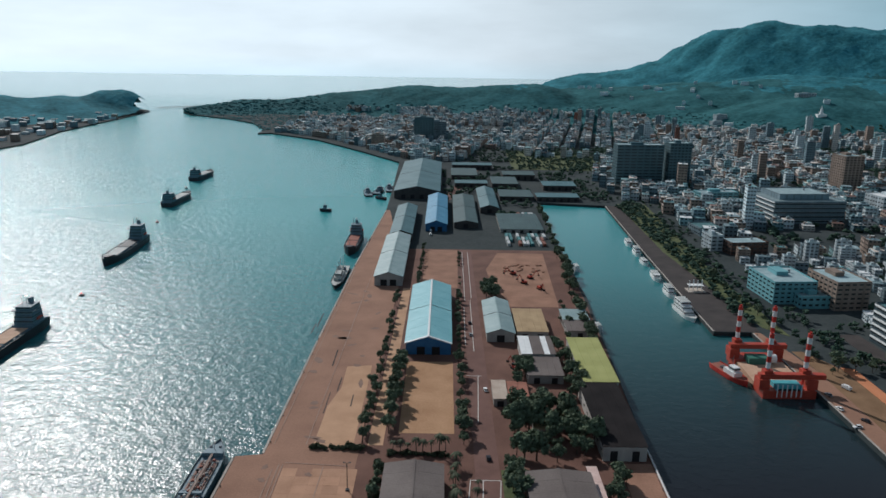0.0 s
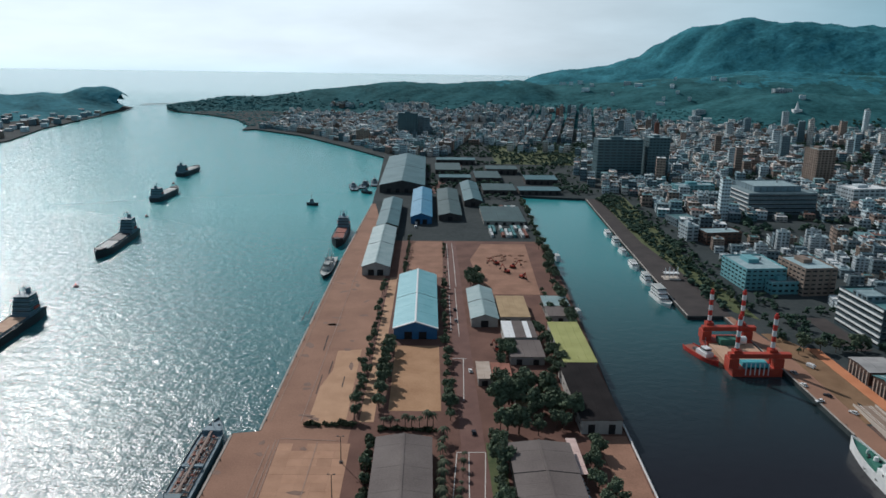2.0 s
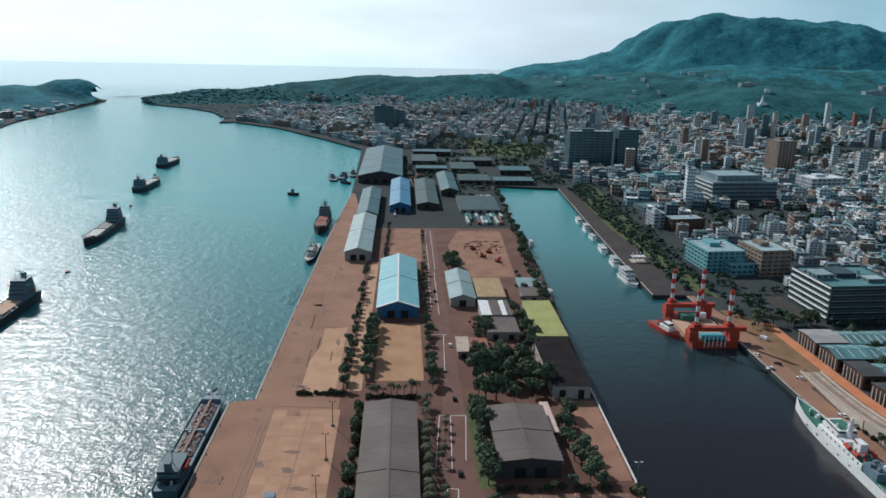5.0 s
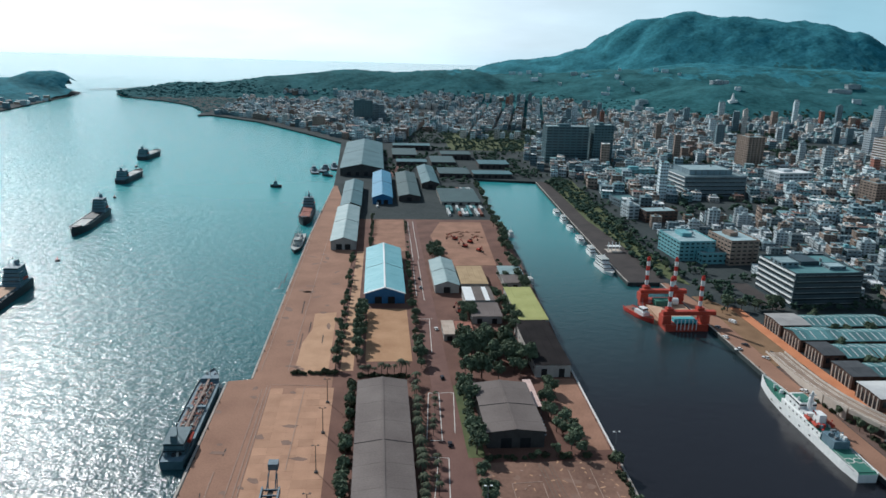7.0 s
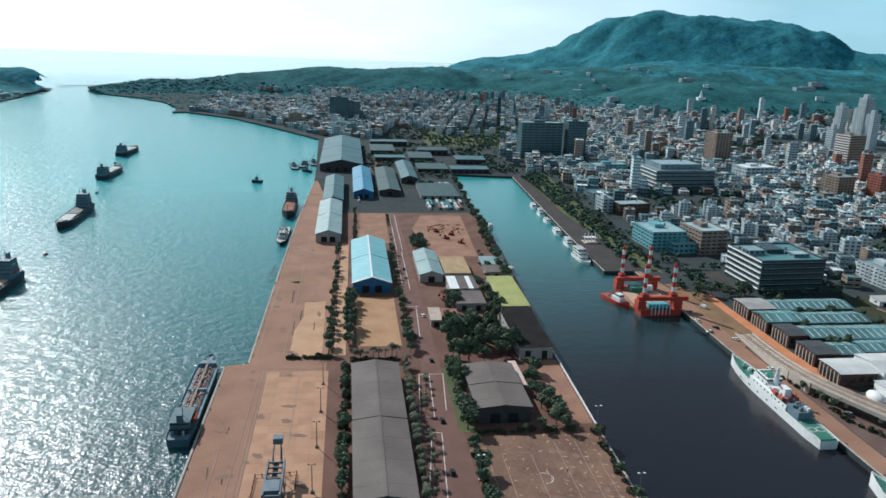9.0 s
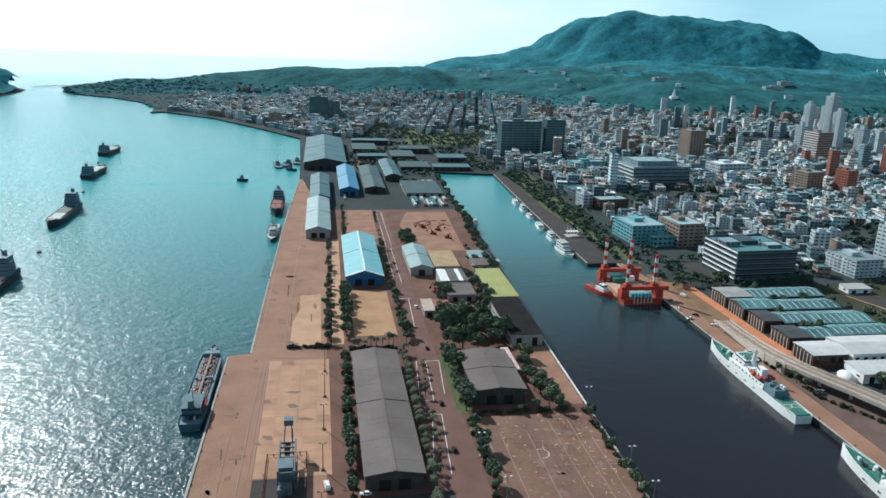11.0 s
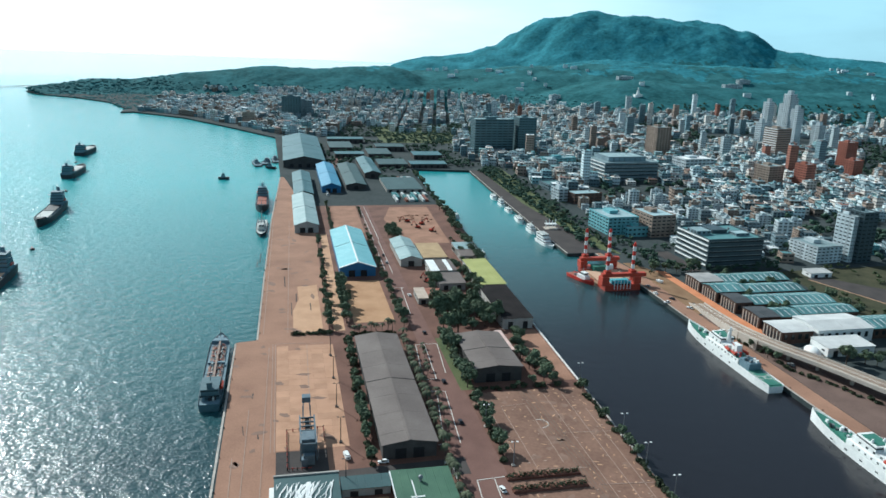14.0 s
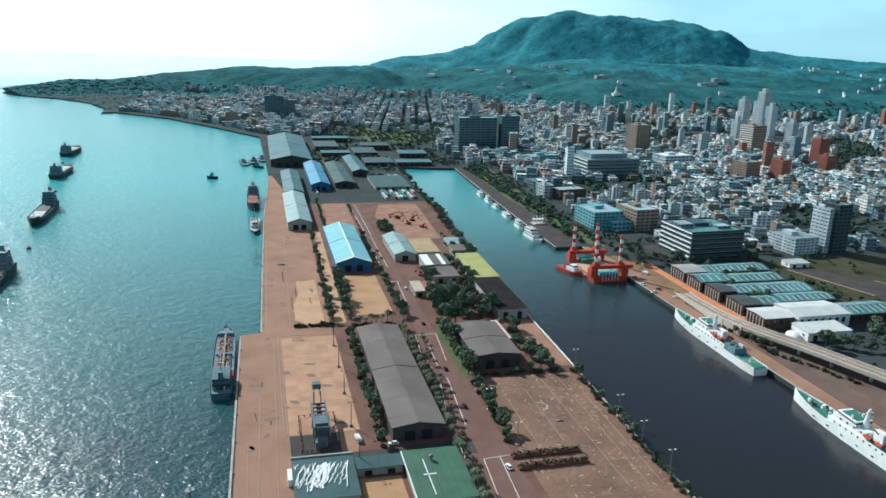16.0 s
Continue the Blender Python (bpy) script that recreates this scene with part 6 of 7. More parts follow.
part("curved_end", bm, WHITE, root, "white rounded canopy end", smooth=True)
part("step", boxed(-22.5, -15.2, -6, 7, -0.1, 0.12), LIGHTC, root)
for x, y in ((262, 211), (268, 212), (282, 211), (262, 188.6), (270, 188.8), (284, 188.4), (252, 166.4), (266, 166.2), (288, 165.6), (254, 141.6), (263, 141.8), (276, 142), (306, 190), (307, 175), (309, 160), (310, 146), (308, 132), (304, 200)):
    plant(TREES[:3], x, y, grow=0.95)

# ---------------------------------------------------------------- landmark buildings
# pale and grey walls and roof screed have distance haze painted in as blue
CONC_WALL = material("pale_city_wall", (0.34, 0.39, 0.41), (0.55, 0.60, 0.62), 0.85, 0.15, 2.0, 0.1, spread=0.25)
GREY_WALL = material("grey_city_wall", (0.12, 0.17, 0.195), (0.22, 0.28, 0.31), 0.85, 0.15, 2.0, 0.1, spread=0.25)
TAN_WALL = material("tan_tile_wall", (0.20, 0.155, 0.125), (0.32, 0.25, 0.20), 0.8, 0.15, 2.0, 0.1, spread=0.2)
RED_WALL = material("red_tile_wall", (0.22, 0.075, 0.05), (0.34, 0.125, 0.085), 0.8, 0.15, 2.0, 0.1, spread=0.15)
CYAN_WALL = material("pale_turquoise_wall", (0.13, 0.31, 0.345), (0.22, 0.43, 0.465), 0.8, 0.15, 2.0, 0.1)
SLAB_WALL = material("dull_teal_tower_wall", (0.060, 0.112, 0.130), (0.105, 0.170, 0.190), 0.7, 0.1, 2.0, 0.05)
DARK_WALL = material("dark_glass_wall", (0.035, 0.055, 0.066), (0.07, 0.095, 0.108), 0.4, 0.1, 2.0, 0.05)
ROOF_TOP = material("flat_roof_screed", (0.18, 0.255, 0.27), (0.34, 0.43, 0.45), 0.9, 0.2, 1.5, 0.1, spread=0.3)


def block(x, y, w, d, h, wall, label, turn=0.0, floors=None, category="building", name="building", bands=False, hut=True, tank=True, roof=None, z=G, parapet=1.0, columns=0):
    """A town building: centre x, y; w across, d deep; a window strip for each storey and face, broken by wall piers."""
    root = thing(name, (x, y, z), label, category, turn=turn)
    a, b = w / 2, d / 2
    part("wall", boxed(-a, a, -b, b, -0.3, h), wall, root)
    bm = bmesh.new()
    for q in ((-a, a, -b, -b + 0.3), (-a, a, b - 0.3, b), (-a, -a + 0.3, -b + 0.3, b - 0.3), (a - 0.3, a, -b + 0.3, b - 0.3)):
        box(bm, *q, h, h + parapet)
    part("parapet", bm, wall, root)
    part("roof", boxed(-a + 0.3, a - 0.3, -b + 0.3, b - 0.3, h, h + 0.12), roof or ROOF_TOP, root)
    floors = floors or max(2, int(h / 3.3))
    step = h / floors
    for k in range(floors):
        zc = k * step + step * 0.45
        zt = zc + step * (0.36 if not bands else 0.3)
        for face in range(2):
            length = w if face == 0 else d
            p, q = -length / 2 + 0.8, length / 2 - 0.8
            part("window_strip", boxed(p, q, -b - 0.06, -b + 0.05, zc, zt) if face == 0 else boxed(-a - 0.06, -a + 0.05, p, q, zc, zt), GLASS, root)
            if bands:
                if face == 0:
                    bb = boxed(-a + 0.6, a - 0.6, -b - 0.35, -b + 0.02, zt + 0.12, zt + 0.26)
                else:
                    bb = boxed(-a - 0.5, -a + 0.02, -b + 0.6, b - 0.6, zt + 0.1, zt + 1.2)
                part("sunshade", bb, WHITE if face else DECK_PALE, root, "white horizontal sunshade" if face else "")
    for face in range(0 if bands else 2):
        length = w if face == 0 else d
        n = max(2, min(7, round(length / 4.5)))
        for j in range(1, n):
            p = -length / 2 + j * length / n
            part("wall_pier", boxed(p - 0.9, p + 0.9, -b - 0.16, -b + 0.05, 0, h) if face == 0 else boxed(-a - 0.16, -a + 0.05, p - 0.9, p + 0.9, 0, h), wall, root)
    if hut:
        part("roof_hut", boxed(-a * 0.35, a * 0.2, -b * 0.1, b * 0.6, h + 0.1, h + 3.0), wall, root)
    if tank:
        part("water_tank", rod(bmesh.new(), (a * 0.5, b * 0.3, h + 0.1), (a * 0.5, b * 0.3, h + 2.4), 0.9, 10), CAR_GREY, root, "steel water tank")
    return root


block(286, 261, 48, 44, 23, DARK_WALL, "dark glass office block with white banded side", 3, 6, bands=True, parapet=1.2, roof=TEAL_SHEET)
OFFICE_HUTS = ((268, 262, 12, 14, 3.0), (284, 272, 9, 8, 2.4), (298, 254, 12, 10, 2.0))
for x, y, w, d, h in OFFICE_HUTS:
    block(x, y, w, d, h, GREY_WALL, "low plant room on the office roof", 3, 1, name="plant_room", hut=False, tank=False, z=G + 23.1, parapet=0.4)
block(244, 366, 30, 38, 15, CYAN_WALL, "pale turquoise painted residential block", 4, 5)
block(256, 344, 22, 12, 8, CYAN_WALL, "small pale turquoise annex block", 4, 2)
block(276, 352, 24, 34, 19, TAN_WALL, "dull brown block in shade behind the quay", 6, 6)
block(405, 252, 15, 19, 41, DARK_WALL, "dark tower with a pale side wall", 8, 13)
block(394.6, 254, 5, 17, 37, CONC_WALL, "slim pale tower wing", 8, 12)
block(374, 260, 25, 30, 13, CONC_WALL, "white apartment block above the park", 6, 5)
block(372, 630, 74, 56, 22, GREY_WALL, "large terraced grey civic building", 4, 5, bands=True)
block(372, 636, 52, 40, 27, GREY_WALL, "upper tier of the terraced civic building", 4, 1, hut=False)
block(258, 838, 60, 24, 50, SLAB_WALL, "long dark slab apartment tower", 2, 13)
block(309, 837, 28, 24, 53, SLAB_WALL, "dark narrow apartment tower", 2, 14)
block(505, 790, 24, 30, 46, TAN_WALL, "tall tan tower with regular windows", 5, 15)
block(500, 676, 46, 30, 17, CONC_WALL, "white roofed public hall with a pale side", 8, 4, roof=WHITE)
block(704, 786, 28, 28, 46, TAN_WALL, "brown brick office tower", 10, 13, bands=True)
block(545, 572, 24, 24, 24, TAN_WALL, "tan apartment pair with balconies", 10, 8)
block(575, 545, 15, 18, 30, RED_WALL, "red tiled apartment tower", 10, 10)
block(775, 716, 22, 16, 34, RED_WALL, "orange-red apartment slab tower", 10, 12)
block(700, 612, 18, 16, 24, RED_WALL, "orange tiled apartment block", 10, 8)
for x, y, w, h, lab in ((815, 895, 22, 70, "tall pale tower in a stepped cluster"), (845, 960, 24, 92, "tall pale tower in a stepped cluster"), (790, 940, 20, 78, "tall pale tower in a stepped cluster"), (880, 1000, 22, 82, "tall pale tower in a stepped cluster"),
                        (910, 1060, 24, 66, "tall pale tower in a stepped cluster"), (760, 910, 20, 44, "pale mid-height tower beside the cluster"), (870, 905, 24, 40, "pale mid-height tower beside the cluster")):
    block(x, y, w * 0.66, w * 0.66, h * 0.94, CONC_WALL, lab, 12, int(h / 3.4))
    block(x, y, w * 0.3, w * 0.3, h * 0.94 + 6, CONC_WALL, "stair tower on the roof of a pale tower", 12, 1, hut=False, tank=False, z=G)
block(-32, 1262, 36, 24, 46, SLAB_WALL, "dark apartment tower near the waterfront", 0, 14)
block(-8, 1290, 34, 24, 36, GREY_WALL, "grey apartment tower near the waterfront", 0, 11)
block(-110, 1180, 22, 18, 22, TAN_WALL, "brown block near the waterfront", 0, 7)
for x, y, w, h in ((848, 1655, 46, 9), (1160, 1640, 60, 10), (1230, 1700, 40, 10), (620, 1560, 26, 10), (590, 1500, 22, 8)):
    block(x, y, w, 14, h, CONC_WALL, "pale institute building on the wooded slope", 10, 3, z=max(G, hill(x, y) - 1))
root = thing("white_pagoda", (798, 1467, hill(798, 1467)), "small white pointed pagoda on the wooded slope", "pagoda")
part("base", boxed(-9, 9, -6, 6, -6, 5), WHITE, root)
part("spire", rod(bmesh.new(), (0, 0, 5), (0, 0, 22), 5, 8, 0.3), WHITE, root)

for x, y in ((246, 66), (252, 72), (258, 66), (263, 74), (270, 68), (276, 76), (284, 70), (290, 78), (298, 72), (306, 80), (270, 58), (282, 60), (294, 62), (304, 66), (312, 74), (248, 78), (300, 88), (262, 62)):
    if y < 74 or x > 278:
        plant(TREES[:3], x, y, grow=1.05)
row(SHRUBS + TREES[3:], 206, 112, 212, 60, 4.5, 1.6)
row(SHRUBS, 214, 60, 230, 20, 4.5, 1.6)
row(TREES[1:2] + TREES[3:], 214, 232, 226, 250, 5, 2)
row(TREES[:2], 230, 236, 256, 234, 6, 2)
row(TREES[:2], 209, 300, 207, 470, 26, 3.5, 0.9)
block(240.5, 496, 11, 17, 13, CONC_WALL, "white four-storey block beside the railway strip", 8, 4)
block(264, 486, 33, 20, 10, BRICK_DARK, "dull dark brown warehouse block", 8, 3, hut=False)
block(254, 556, 22, 26, 7, GREY_WALL, "low hall with a teal sheet roof", 8, 2, roof=TEAL_SHEET, hut=False, tank=False)
block(318, 712, 46, 18, 12, CYAN_WALL, "long pale turquoise school block", 8, 4)
root = thing("landing_stage", (187, 374, G), "small white ferry landing stage with gantries", "pier")
part("deck", boxed(-6, 6, -5, 5, 0, 0.5), LIGHTC, root)
for k in range(4):
    part("gantry_post", rod(bmesh.new(), (-4.5 + 3 * k, 0, 0.5), (-4.5 + 3 * k, 0, 7.5 + k % 2), 0.35, 6), WHITE, root)
part("gantry_roof", boxed(-5.4, 5.4, -2.6, 2.6, 4.2, 4.5), WHITE, root)
patch("green_field", [(105, 940), (255, 930), (262, 1060), (210, 1150), (110, 1150)], GRASS, "open green field behind the port sheds")
patch("far_port_road", [(4, 700), (14, 700), (60, 950), (48, 950)], ROADTOP, "port road leading past the far sheds")

# stacked containers and crates in the far yard
BOX_COLOURS = [material("container_%s" % n, lo, hi, 0.6, 0.3, 3.0, 0.2, stripe=("Y", 0.6, 0.6)) for n, lo, hi in
               (("teal", (0.05, 0.16, 0.17), (0.09, 0.22, 0.23)), ("white", (0.40, 0.42, 0.42), (0.55, 0.57, 0.56)), ("rust", (0.16, 0.06, 0.04), (0.24, 0.10, 0.07)))]
SEEN = (("teal", 0), ("white", 1), ("rust", 2))
BOXES = []
for n, k in SEEN:
    root = thing("shipping_container", (0, 0, G), "%s steel shipping container on the port yard" % n, "container", "yard containers")
    part("body", boxed(-1.2, 1.2, -6, 6, 0.0, 2.5), BOX_COLOURS[k], root)
    part("door", boxed(-1.1, 1.1, -6.08, -6.0, 0.1, 2.4), BOX_COLOURS[k], root)
    part("roof_rail", boxed(-1.24, -1.12, -6.04, 6.04, 2.45, 2.6), BOX_COLOURS[k], root)
    BOXES.append(root)
first = set()
for k in range(44):
    i, j = k % 11, k // 11
    kind = rng.choice((0, 0, 1, 1, 2))
    m = pose(64 + 3.4 * i + rng.uniform(-0.4, 0.4), 500 + 13.5 * j if j < 3 else 620, G, 0, 0, rng.uniform(-3, 3))
    if rng.random() < 0.3:
        continue
    if kind in first:
        copy_thing(BOXES[kind], m)
    else:
        BOXES[kind].matrix_basis = m
        first.add(kind)

patch("service_strip", [(206.4, -60), (206.4, 148), (209, 148), (216, 150), (226, 100), (236, 64), (246, 20), (262, -60)], SERVICE, "dull brown service strip under the raised road", PATCH - 0.01)
# ---------------------------------------------------------------- the town
KEEP_CLEAR = [(150, 235, 60, 700), (225, 335, 75, 235), (205, 258, 226, 332), (254, 318, 228, 290), (225, 295, 335, 390), (358, 390, 240, 278), (386, 422, 238, 272), (330, 412, 598, 664), (226, 290, 822, 856), (292, 326, 820, 854),
              (490, 520, 772, 808), (474, 526, 658, 694), (678, 730, 766, 806), (524, 566, 552, 592), (562, 588, 528, 562), (755, 796, 698, 734), (685, 716, 594, 630), (745, 930, 880, 1080), (-55, 14, 1245, 1306),
              (-125, -96, 1166, 1192), (-80, 112, 480, 1000), (96, 236, 935, 1060), (60, 130, 1000, 1150), (330, 480, 60, 240), (300, 420, 500, 560), (232, 284, 472, 510), (240, 268, 540, 572), (292, 344, 700, 724)]
WALLS = [CONC_WALL, GREY_WALL, TAN_WALL, CONC_WALL, CONC_WALL]


def clear(x, y, r):
    return not any(a - r < x < b + r and c - r < y < d + r for a, b, c, d in KEEP_CLEAR)


rng = random.Random(77)
lots = []
ca, sa = math.cos(0.2), math.sin(0.2)
u = -1400.0
while u < 2600:
    wide = rng.uniform(8, 13)
    street = 7 if rng.random() < 0.22 else 1.0
    v = -600.0
    while v < 2200:
        deep = rng.uniform(8, 15)
        x, y = ca * u + sa * v, -sa * u + ca * v + 400
        dist = math.hypot(x + 30, y + 200)
        if inside(x, y, LAND) and clear(x, y, 9) and hill(x, y) < 16 and (x > 205 or y > 1000) and y > 120 and x < 1900 and not (x < 150 and y < 1010) and not (x < -330 and y > 1400):
            away = abs(math.atan2(x + 30, y + 230))
            if away < 0.85:
                near_coast = inside(x - 25, y - 5, LAND)
                green = noise.noise(Vector((x * 0.006, y * 0.006, 0.5)))
                if near_coast and green > -0.34 and rng.random() < 0.93:
                    lots.append((x, y, wide - 0.8, deep - 0.9, dist))
        v += deep + (8 if rng.random() < 0.2 else 0.8)
    u += wide + street

# nearer houses are things of their own, copied from a set of eight
HOUSES = []
for k, (w, d, h, wall, lab) in enumerate(((11, 15, 10, CONC_WALL, "pale rendered three-storey town house"), (13, 14, 13, GREY_WALL, "grey four-storey town house"), (12, 18, 17, TAN_WALL, "tan tiled five-storey apartment house"),
                                          (10, 12, 8, CONC_WALL, "low white town house with roof tank"), (14, 16, 21, CONC_WALL, "white six-storey apartment house"), (12, 13, 11, GREY_WALL, "weathered grey town house"),
                                          (14, 18, 14, CYAN_WALL, "turquoise painted four-storey house"), (11, 16, 9, TAN_WALL, "brown town house with a sheet roof"))):
    HOUSES.append(block(0, 0, w, d, h, wall, lab, name="town_house", category="house", hut=k % 2 == 0, roof=(ROOF_TOP, SLATE, ROOF_TOP, WHITE, ROOF_TOP, ROOF_TOP, ROOF_TOP, TEAL_SHEET)[k]))
    HOUSES[-1]["group"] = "town houses"
placed = set()
lots.sort(key=lambda q: q[4])
near, far = lots[:130], lots[130:]
for x, y, w, d, dist in near:
    k = rng.choice((0, 0, 1, 2, 3, 3, 3, 5, 5, 0, 7, 3, 1, 4, 6, 7, 5))
    m = pose(x, y, G, 0, 0, -11.5 + rng.uniform(-3, 3)) @ Matrix.Diagonal((w / 12, d / 15, rng.uniform(0.7, 0.95), 1))
    if k in placed:
        copy_thing(HOUSES[k], m)
    else:
        HOUSES[k].matrix_basis = m
        placed.add(k)

# the rest of the town, past counting
# same painted-in blue haze in the pale and grey walls and screed roofs
FAR_WALL = [material("far_house_wall_%s" % n, lo, hi, 0.85, 0.2, 2.0, 0.0, island=0.3) for n, lo, hi in
            (("pale", (0.36, 0.44, 0.47), (0.62, 0.69, 0.71)), ("grey", (0.11, 0.17, 0.20), (0.19, 0.27, 0.305)), ("tan", (0.19, 0.145, 0.12), (0.30, 0.235, 0.19)), ("red", (0.20, 0.085, 0.06), (0.30, 0.13, 0.09)), ("aqua", (0.16, 0.28, 0.30), (0.26, 0.40, 0.42)), ("cream", (0.48, 0.44, 0.40), (0.70, 0.66, 0.61)))]
FAR_ROOF = [material("far_house_roof_%s" % n, lo, hi, 0.7, 0.2, 2.0, 0.0, island=0.3) for n, lo, hi in
            (("screed", (0.15, 0.22, 0.24), (0.29, 0.37, 0.395)), ("white", (0.50, 0.52, 0.51), (0.74, 0.75, 0.73)), ("teal", (0.10, 0.20, 0.215), (0.19, 0.31, 0.32)), ("rust", (0.12, 0.065, 0.05), (0.20, 0.11, 0.085)), ("dark", (0.035, 0.04, 0.045), (0.07, 0.072, 0.078)), ("cream", (0.42, 0.36, 0.31), (0.62, 0.55, 0.48)))]
SLOTS = FAR_WALL + FAR_ROOF + [GLASS]
verts, faces, slots = [], [], []


def put_box(cx, cy, turn, x0, x1, y0, y1, z0, z1, side, top):
    c, s = math.cos(turn), math.sin(turn)
    k = len(verts)
    for z in (z0, z1):
        for x, y in ((x0, y0), (x1, y0), (x1, y1), (x0, y1)):
            verts.append((cx + c * x - s * y, cy + s * x + c * y, z))
    for f, m in (((4, 5, 6, 7), top), ((0, 1, 5, 4), side), ((1, 2, 6, 5), side), ((2, 3, 7, 6), side), ((3, 0, 4, 7), side)):
        faces.append([k + i for i in f])
        slots.append(m)


for x, y, w, d, dist in far:
    turn = -0.2 + rng.uniform(-0.05, 0.05)
    h = rng.choice((6, 6.5, 7, 8, 9.5, 10, 10, 12.5, 13, 16)) * rng.uniform(0.85, 1.15)
    if rng.random() < 0.02 and x > 250:
        h = rng.uniform(24, 46)
    base = max(G, hill(x, y))
    side = rng.choice((0, 0, 0, 1, 1, 1, 2, 2, 4, 5, 5) if h < 24 else (0, 0, 1, 1, 2, 3, 5))
    top = 6 + rng.choice((0, 0, 0, 1, 1, 2, 2, 2, 3, 3, 4, 4, 4, 5, 5))
    put_box(x, y, turn, -w / 2, w / 2, -d / 2, d / 2, base - 1, base + h, side, top)
    if rng.random() < 0.7:
        a, b = rng.uniform(-0.3, 0.1) * w, rng.uniform(-0.3, 0.1) * d
        put_box(x, y, turn, a, a + w * rng.uniform(0.25, 0.45), b, b + d * rng.uniform(0.2, 0.4), base + h, base + h + rng.uniform(1.5, 3.2), rng.choice((0, side, side)), 6 + rng.choice((0, 1, 2)))
    for k in range(rng.choice((0, 1, 1, 2, 3))):      # tanks, stair heads and sheet lean-tos on the roof
        a, b = rng.uniform(-0.45, 0.3) * w, rng.uniform(-0.45, 0.3) * d
        e = rng.uniform(1.0, 2.6)
        put_box(x, y, turn, a, a + e, b, b + e * rng.uniform(0.8, 1.6), base + h, base + h + rng.uniform(0.9, 2.2), rng.choice((0, 0, 1, 2)), 6 + rng.choice((0, 1, 1, 2, 3)))
    floors = max(2, int(h / 3.3))
    for k in range(floors):
        z = base + (k + 0.45) * h / floors
        t = z + 0.38 * h / floors
        for j in range(3):
            p = -w / 2 + (j + 0.2) * w / 3
            put_box(x, y, turn, p, p + w / 3 * 0.6, -d / 2 - 0.07, -d / 2, z, t, 12, 12)
            p = -d / 2 + (j + 0.2) * d / 3
            put_box(x, y, turn, -w / 2 - 0.07, -w / 2, p, p + d / 3 * 0.6, z, t, 12, 12)
for k in range(120):      # scattered houses, temples and walls up the wooded slope
    x, y = rng.uniform(380, 1900), rng.uniform(1450, 2150)
    z = hill(x, y)
    if 14 < z < 120 and abs(math.atan2(x + 30, y + 230)) < 0.85 and noise.noise(Vector((x * 0.004, y * 0.004, 4.5))) > -0.05:
        w, d = rng.uniform(3, 11), rng.uniform(3, 6)
        put_box(x, y, -0.3, -w, w, -d, d, z - 6, z + rng.uniform(6, 10), 0, 6 + rng.choice((0, 1)))
for k in range(260):      # houses along the island's shore and low on it
    x, y = rng.uniform(-1150, -735), rng.uniform(1000, 1760)
    if x < -722 - 0.06 * (y - 1090) - 15 and island(x, y) < 14:
        h = rng.uniform(5, 13)
        put_box(x, y, 0.2, -6, 6, -7, 7, 1.5, 2 + h, rng.choice((0, 0, 1, 2)), 6 + rng.choice((0, 1, 2, 3)))
me = bpy.data.meshes.new("distant_houses")
me.from_pydata(verts, [], faces)
for m in SLOTS:
    me.materials.append(m)
me.polygons.foreach_set("material_index", slots)
tagged(new("distant_houses", me), "dense pale and grey town houses below the hills", "houses", kind="stuff")

# woods on the hills and between the houses: loose crowns past counting
# crowns carry the same painted-in teal haze as the nearer slopes
WOOD_LEAF = material("hazed_wood_canopy", (0.020, 0.072, 0.078), (0.046, 0.140, 0.150), 0.95, 0.012, 0.3, 0.0, island=0.2, spec=0.1)


def ico_rows():
    bm = bmesh.new()
    bmesh.ops.create_icosphere(bm, subdivisions=1, radius=1)
    v = [tuple(p.co) for p in bm.verts]
    f = [[q.index for q in face.verts] for face in bm.faces]
    bm.free()
    return v, f


ICO_V, ICO_F = ico_rows()


PARK_LEAF = material("park_tree_leaf", (0.040, 0.058, 0.030), (0.105, 0.122, 0.062), 0.95, 0.1, 1.0, 0.0, island=0.35, spec=0.1)
TOWN_LEAF = material("town_tree_leaf", (0.031, 0.056, 0.042), (0.078, 0.118, 0.081), 0.95, 0.1, 1.0, 0.0, island=0.35, spec=0.1)


def woods(name, points, label, mat=WOOD_LEAF, flat=0.75):
    verts, faces = [], []
    clumps = []
    for x, y, z, r in points:
        if flat < 0.7:
            clumps.append((x, y, z, r))
            continue
        for k in range(4):
            a, q = rng.uniform(0, math.tau), rng.uniform(0.15, 0.6) * r
            clumps.append((x + q * math.cos(a), y + q * math.sin(a), z + rng.uniform(-0.35, 0.35) * r, r * rng.uniform(0.4, 0.62)))
    for x, y, z, r in clumps:
        k = len(verts)
        sx, sy, sz = (rng.uniform(0.75, 1.25) for _ in range(3))
        for a, b, c in ICO_V:
            q = rng.uniform(0.62, 1.25)
            verts.append((x + a * r * sx * q, y + b * r * sy * q, z + c * r * flat * sz * q))
        faces += [[k + i for i in f] for f in ICO_F]
    me = bpy.data.meshes.new(name)
    me.from_pydata(verts, [], faces)
    me.materials.append(mat)
    if flat < 0.7:
        me.polygons.foreach_set("use_smooth", [True] * len(faces))
    return tagged(new(name, me), label, "woods", kind="stuff")


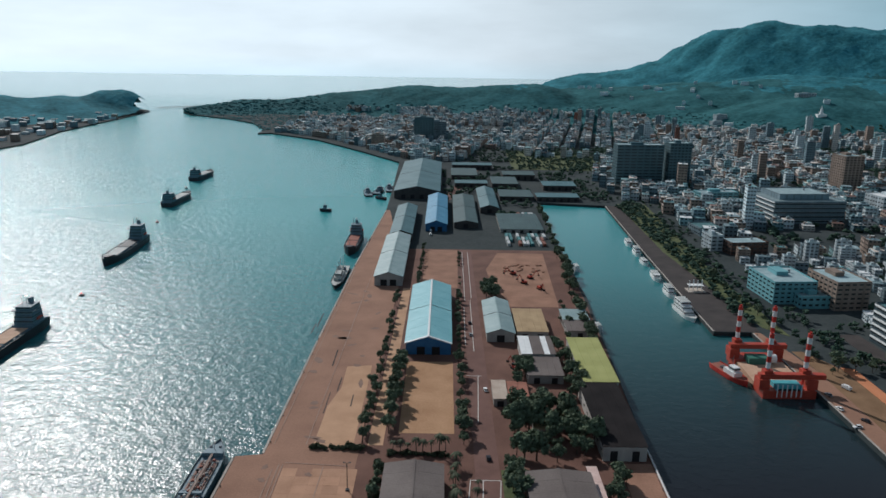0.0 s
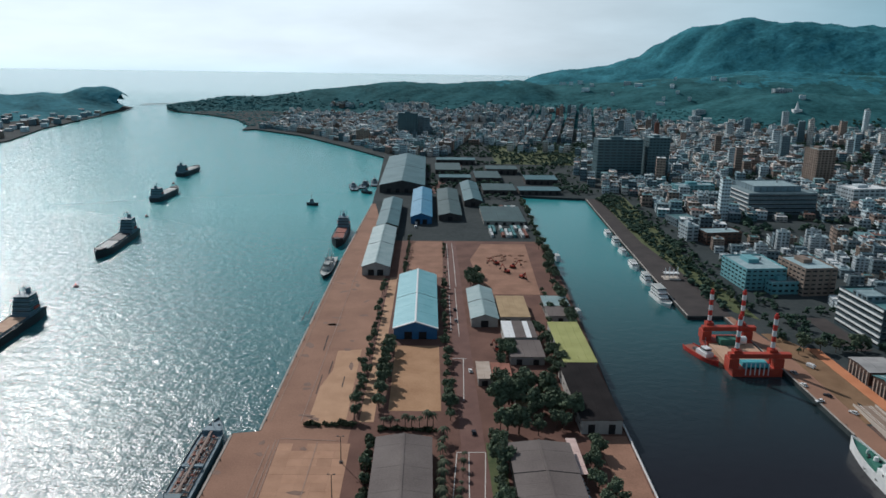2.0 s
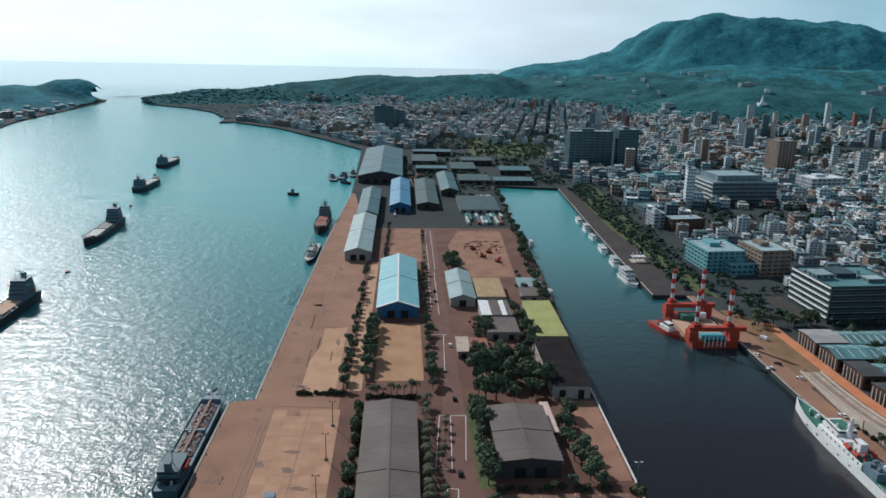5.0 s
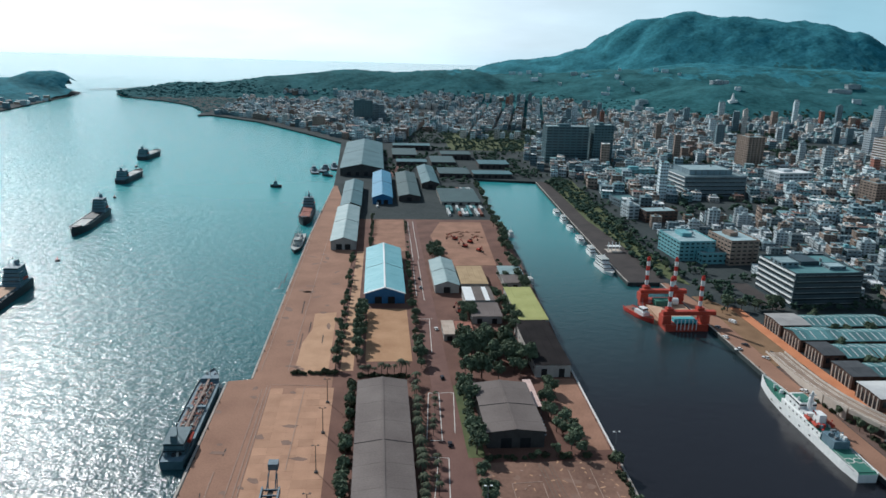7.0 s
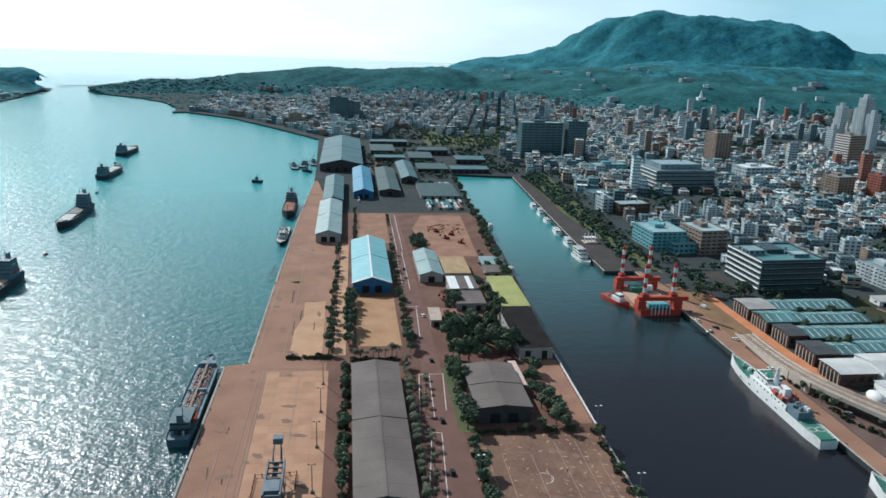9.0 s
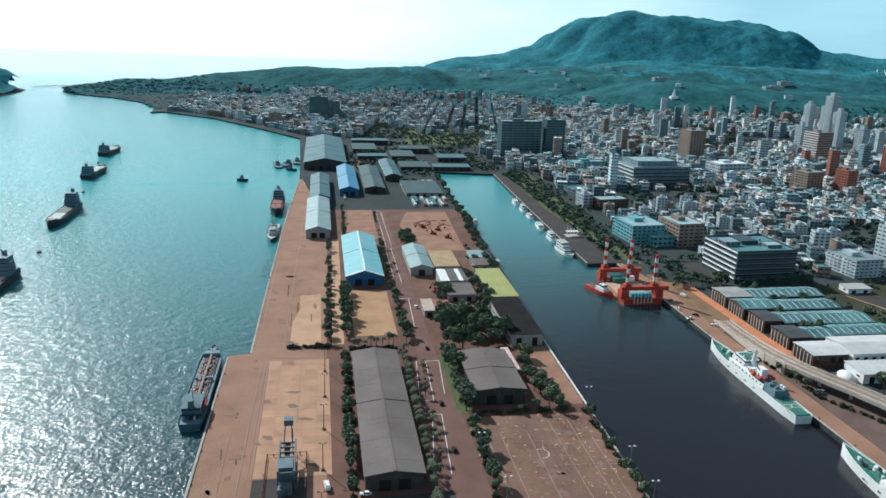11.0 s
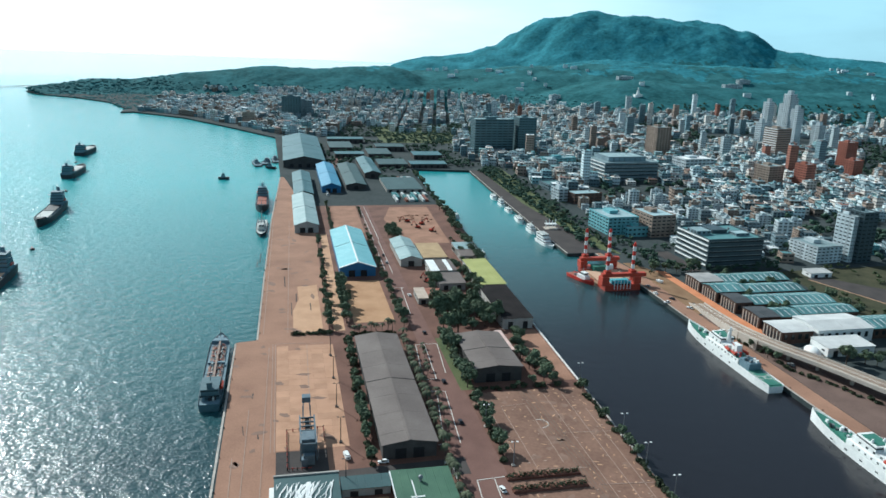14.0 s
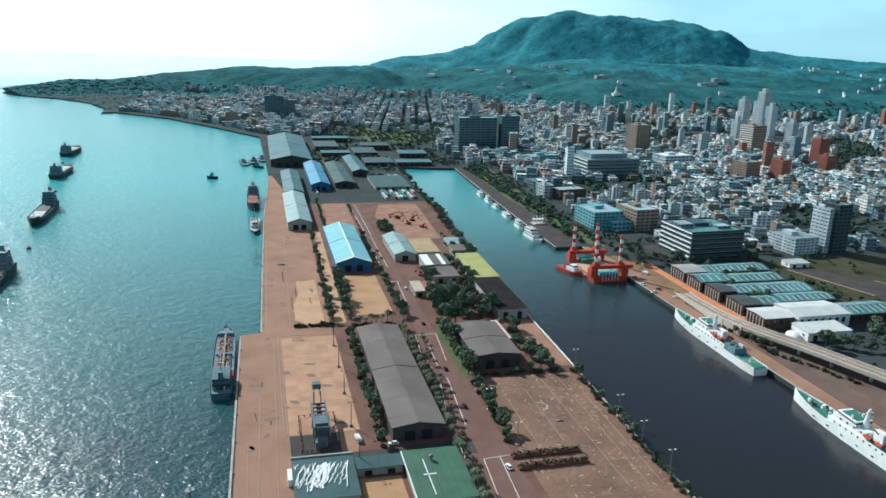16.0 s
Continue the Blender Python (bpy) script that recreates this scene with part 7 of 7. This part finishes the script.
points = []
for k in range(60000):
    x, y = rng.uniform(-760, 2300), 1250 + 1250 * rng.random()
    if abs(math.atan2(x + 60, y + 260)) > 0.78 or not inside(x, y, LAND):
        continue
    h = hill(x, y)
    if 3 < h < rng.uniform(14, 34) or (x < -345 and y > 1420 and rng.random() < 0.6):
        if h < 16 and x > -330 and rng.random() < 0.6:
            continue
        r = rng.uniform(4.0, 8.5) * (0.5 + y / 5000)
        points.append((x, y, max(G, h) - 0.25 * r, r))
        if len(points) >= 9000:
            break
woods("hill_woods", points, "dense dark teal green woods covering the hills", flat=0.5)
points = []
for k in range(11000):
    x, y = rng.uniform(195, 1500), rng.uniform(40, 1400)
    if rng.random() < 0.14:
        x, y = rng.uniform(-50, 320), rng.uniform(930, 1180)
    elif rng.random() < 0.04:
        x, y = rng.uniform(196, 226), rng.uniform(300, 690)
    if not inside(x, y, LAND) or (225 < x < 480 and 50 < y < 238) or (x < 240 and y < 290):
        continue
    if noise.noise(Vector((x * 0.006, y * 0.006, 0.5))) < -0.3 or not clear(x, y, 0) or rng.random() < 0.3:
        if any(a - 3 < x < b + 3 and c - 3 < y < d + 3 for a, b, c, d in KEEP_CLEAR[1:21] if (a, c) != (150, 60)):
            continue
        if abs(x - 345) < 9 and 50 < y < 230:
            continue
        r = rng.uniform(2.6, 5.2) * (0.6 if x < 270 else 1.0)
        points.append((x, y, max(G, hill(x, y)) + r * 0.9, r))
        points.append((x + r * 0.7, y + rng.uniform(-2, 2), max(G, hill(x, y)) + r * 0.6, r * 0.7))
woods("town_trees", points, "dark green trees between the houses and along parks", TOWN_LEAF)

PORT_ROOFS = ((-50, 2, 705, 940), (45, 64, 630, 745), (17, 39, 560, 700), (70, 108, 700, 740), (20, 60, 780, 800), (18, 74, 928, 948), (84, 126, 845, 872), (16, 50, 842, 900), (66, 98, 780, 830), (128, 168, 770, 800), (112, 160, 700, 722), (60, 100, 545, 612), (-10, 10, 545, 690))
points = []
for k in range(900):
    x, y = rng.uniform(4, 200), rng.uniform(610, 945)
    if any(a - 4 < x < b + 4 and c - 4 < y < d + 4 for a, b, c, d in PORT_ROOFS) or (105 < x and y < 700) or noise.noise(Vector((x * 0.02, y * 0.02, 8.5))) < 0.02:
        continue
    r = rng.uniform(2.4, 4.4)
    points.append((x, y, G + r * 0.8, r))
woods("port_trees", points, "dark green trees among the far port sheds", TOWN_LEAF)
points = []
for k in range(260):
    x, y = rng.uniform(312, 478), rng.uniform(70, 234)
    if abs(x - (365 - (y - 145) * 0.42)) < 30 and y < 222:
        continue
    if noise.noise(Vector((x * 0.03, y * 0.03, 1.5))) > -0.12:
        r = rng.uniform(1.6, 3.4)
        for j in range(4):
            a, q = rng.uniform(0, math.tau), rng.uniform(0.2, 1.0) * r
            points.append((x + q * math.cos(a), y + q * math.sin(a), G + r * rng.uniform(0.7, 1.7), r * rng.uniform(0.5, 0.8)))
woods("park_trees", points, "scattered olive green park trees and bushes", PARK_LEAF)

# trees, shrubs and a forecourt round the office block
patch("office_forecourt", [(246, 236), (259, 236), (259, 290), (246, 290)], SHADE_YARD, "dark paved forecourt beside the office block", PATCH + 0.03)
points = []
spots = [(rng.uniform(210, 242), rng.uniform(246, 334)) for k in range(44)] + [(244 + 6.3 * k, 234 + rng.uniform(-3, 2)) for k in range(13)]
spots += [(320 + rng.uniform(-2, 2), 238 + 7 * k) for k in range(9)] + [(250 + 8 * k, 294 + rng.uniform(-2, 2)) for k in range(8)]
for x, y in spots:
    if abs(x - 222) < 4:
        continue
    r = rng.uniform(1.9, 3.2)
    for k in range(7):
        a, q = rng.uniform(0, 6.28), rng.uniform(0, 1.0) * r
        points.append((x + q * math.cos(a), y + q * math.sin(a), G + r * rng.uniform(0.7, 1.9), r * rng.uniform(0.45, 0.75)))
woods("office_trees", points, "dark green trees round the office block and sheds", TOWN_LEAF)

# worn paint and oil stains on the yard and the apron


def blots(name, spots, mat, label, top):
    bm = bmesh.new()
    for x, y, a, b in spots:
        ring = []
        turn = rng.uniform(0, 3.14)
        for k in range(9):
            t, r = k * math.tau / 9, rng.uniform(0.55, 1.1)
            px, py = a * r * math.cos(t), b * r * math.sin(t)
            ring.append(bm.verts.new((x + px * math.cos(turn) - py * math.sin(turn), y + px * math.sin(turn) + py * math.cos(turn), top)))
        bm.faces.new(ring)
    return tagged(part(name, bm, mat), label, "stains", kind="stuff")


STAIN = material("oil_stain", (0.165, 0.102, 0.075), (0.25, 0.158, 0.116), 0.8, 0.3, 2.0, 0.05)
worn = [(x + rng.uniform(-0.8, 0.8), y + rng.uniform(-1.5, 1.5), rng.uniform(0.5, 1.7), rng.uniform(0.2, 0.5)) for x in (40, 47, 54, 62, 67, 72, 77, 81, 86) for y in range(-60, 62, 4) if rng.random() < 0.25 + x / 170]
blots("worn_paint_marks", worn, PALE, "faded pale paint marks across the yard", PATCH + 0.055)
oil = [(rng.uniform(34, 86), rng.uniform(-60, 60), rng.uniform(1.5, 5.0), rng.uniform(1.0, 2.6)) for k in range(26)]
oil += [(rng.uniform(-76, -34), rng.uniform(-60, 135), rng.uniform(1.5, 5.0), rng.uniform(0.9, 2.6)) for k in range(26)]
oil += [(rng.uniform(-60, -32), rng.uniform(145, 370), rng.uniform(1.6, 6.0), rng.uniform(1.0, 3.0)) for k in range(22)]
blots("oil_stains", oil, STAIN, "dark oil stains on the worn concrete", PATCH + 0.05)
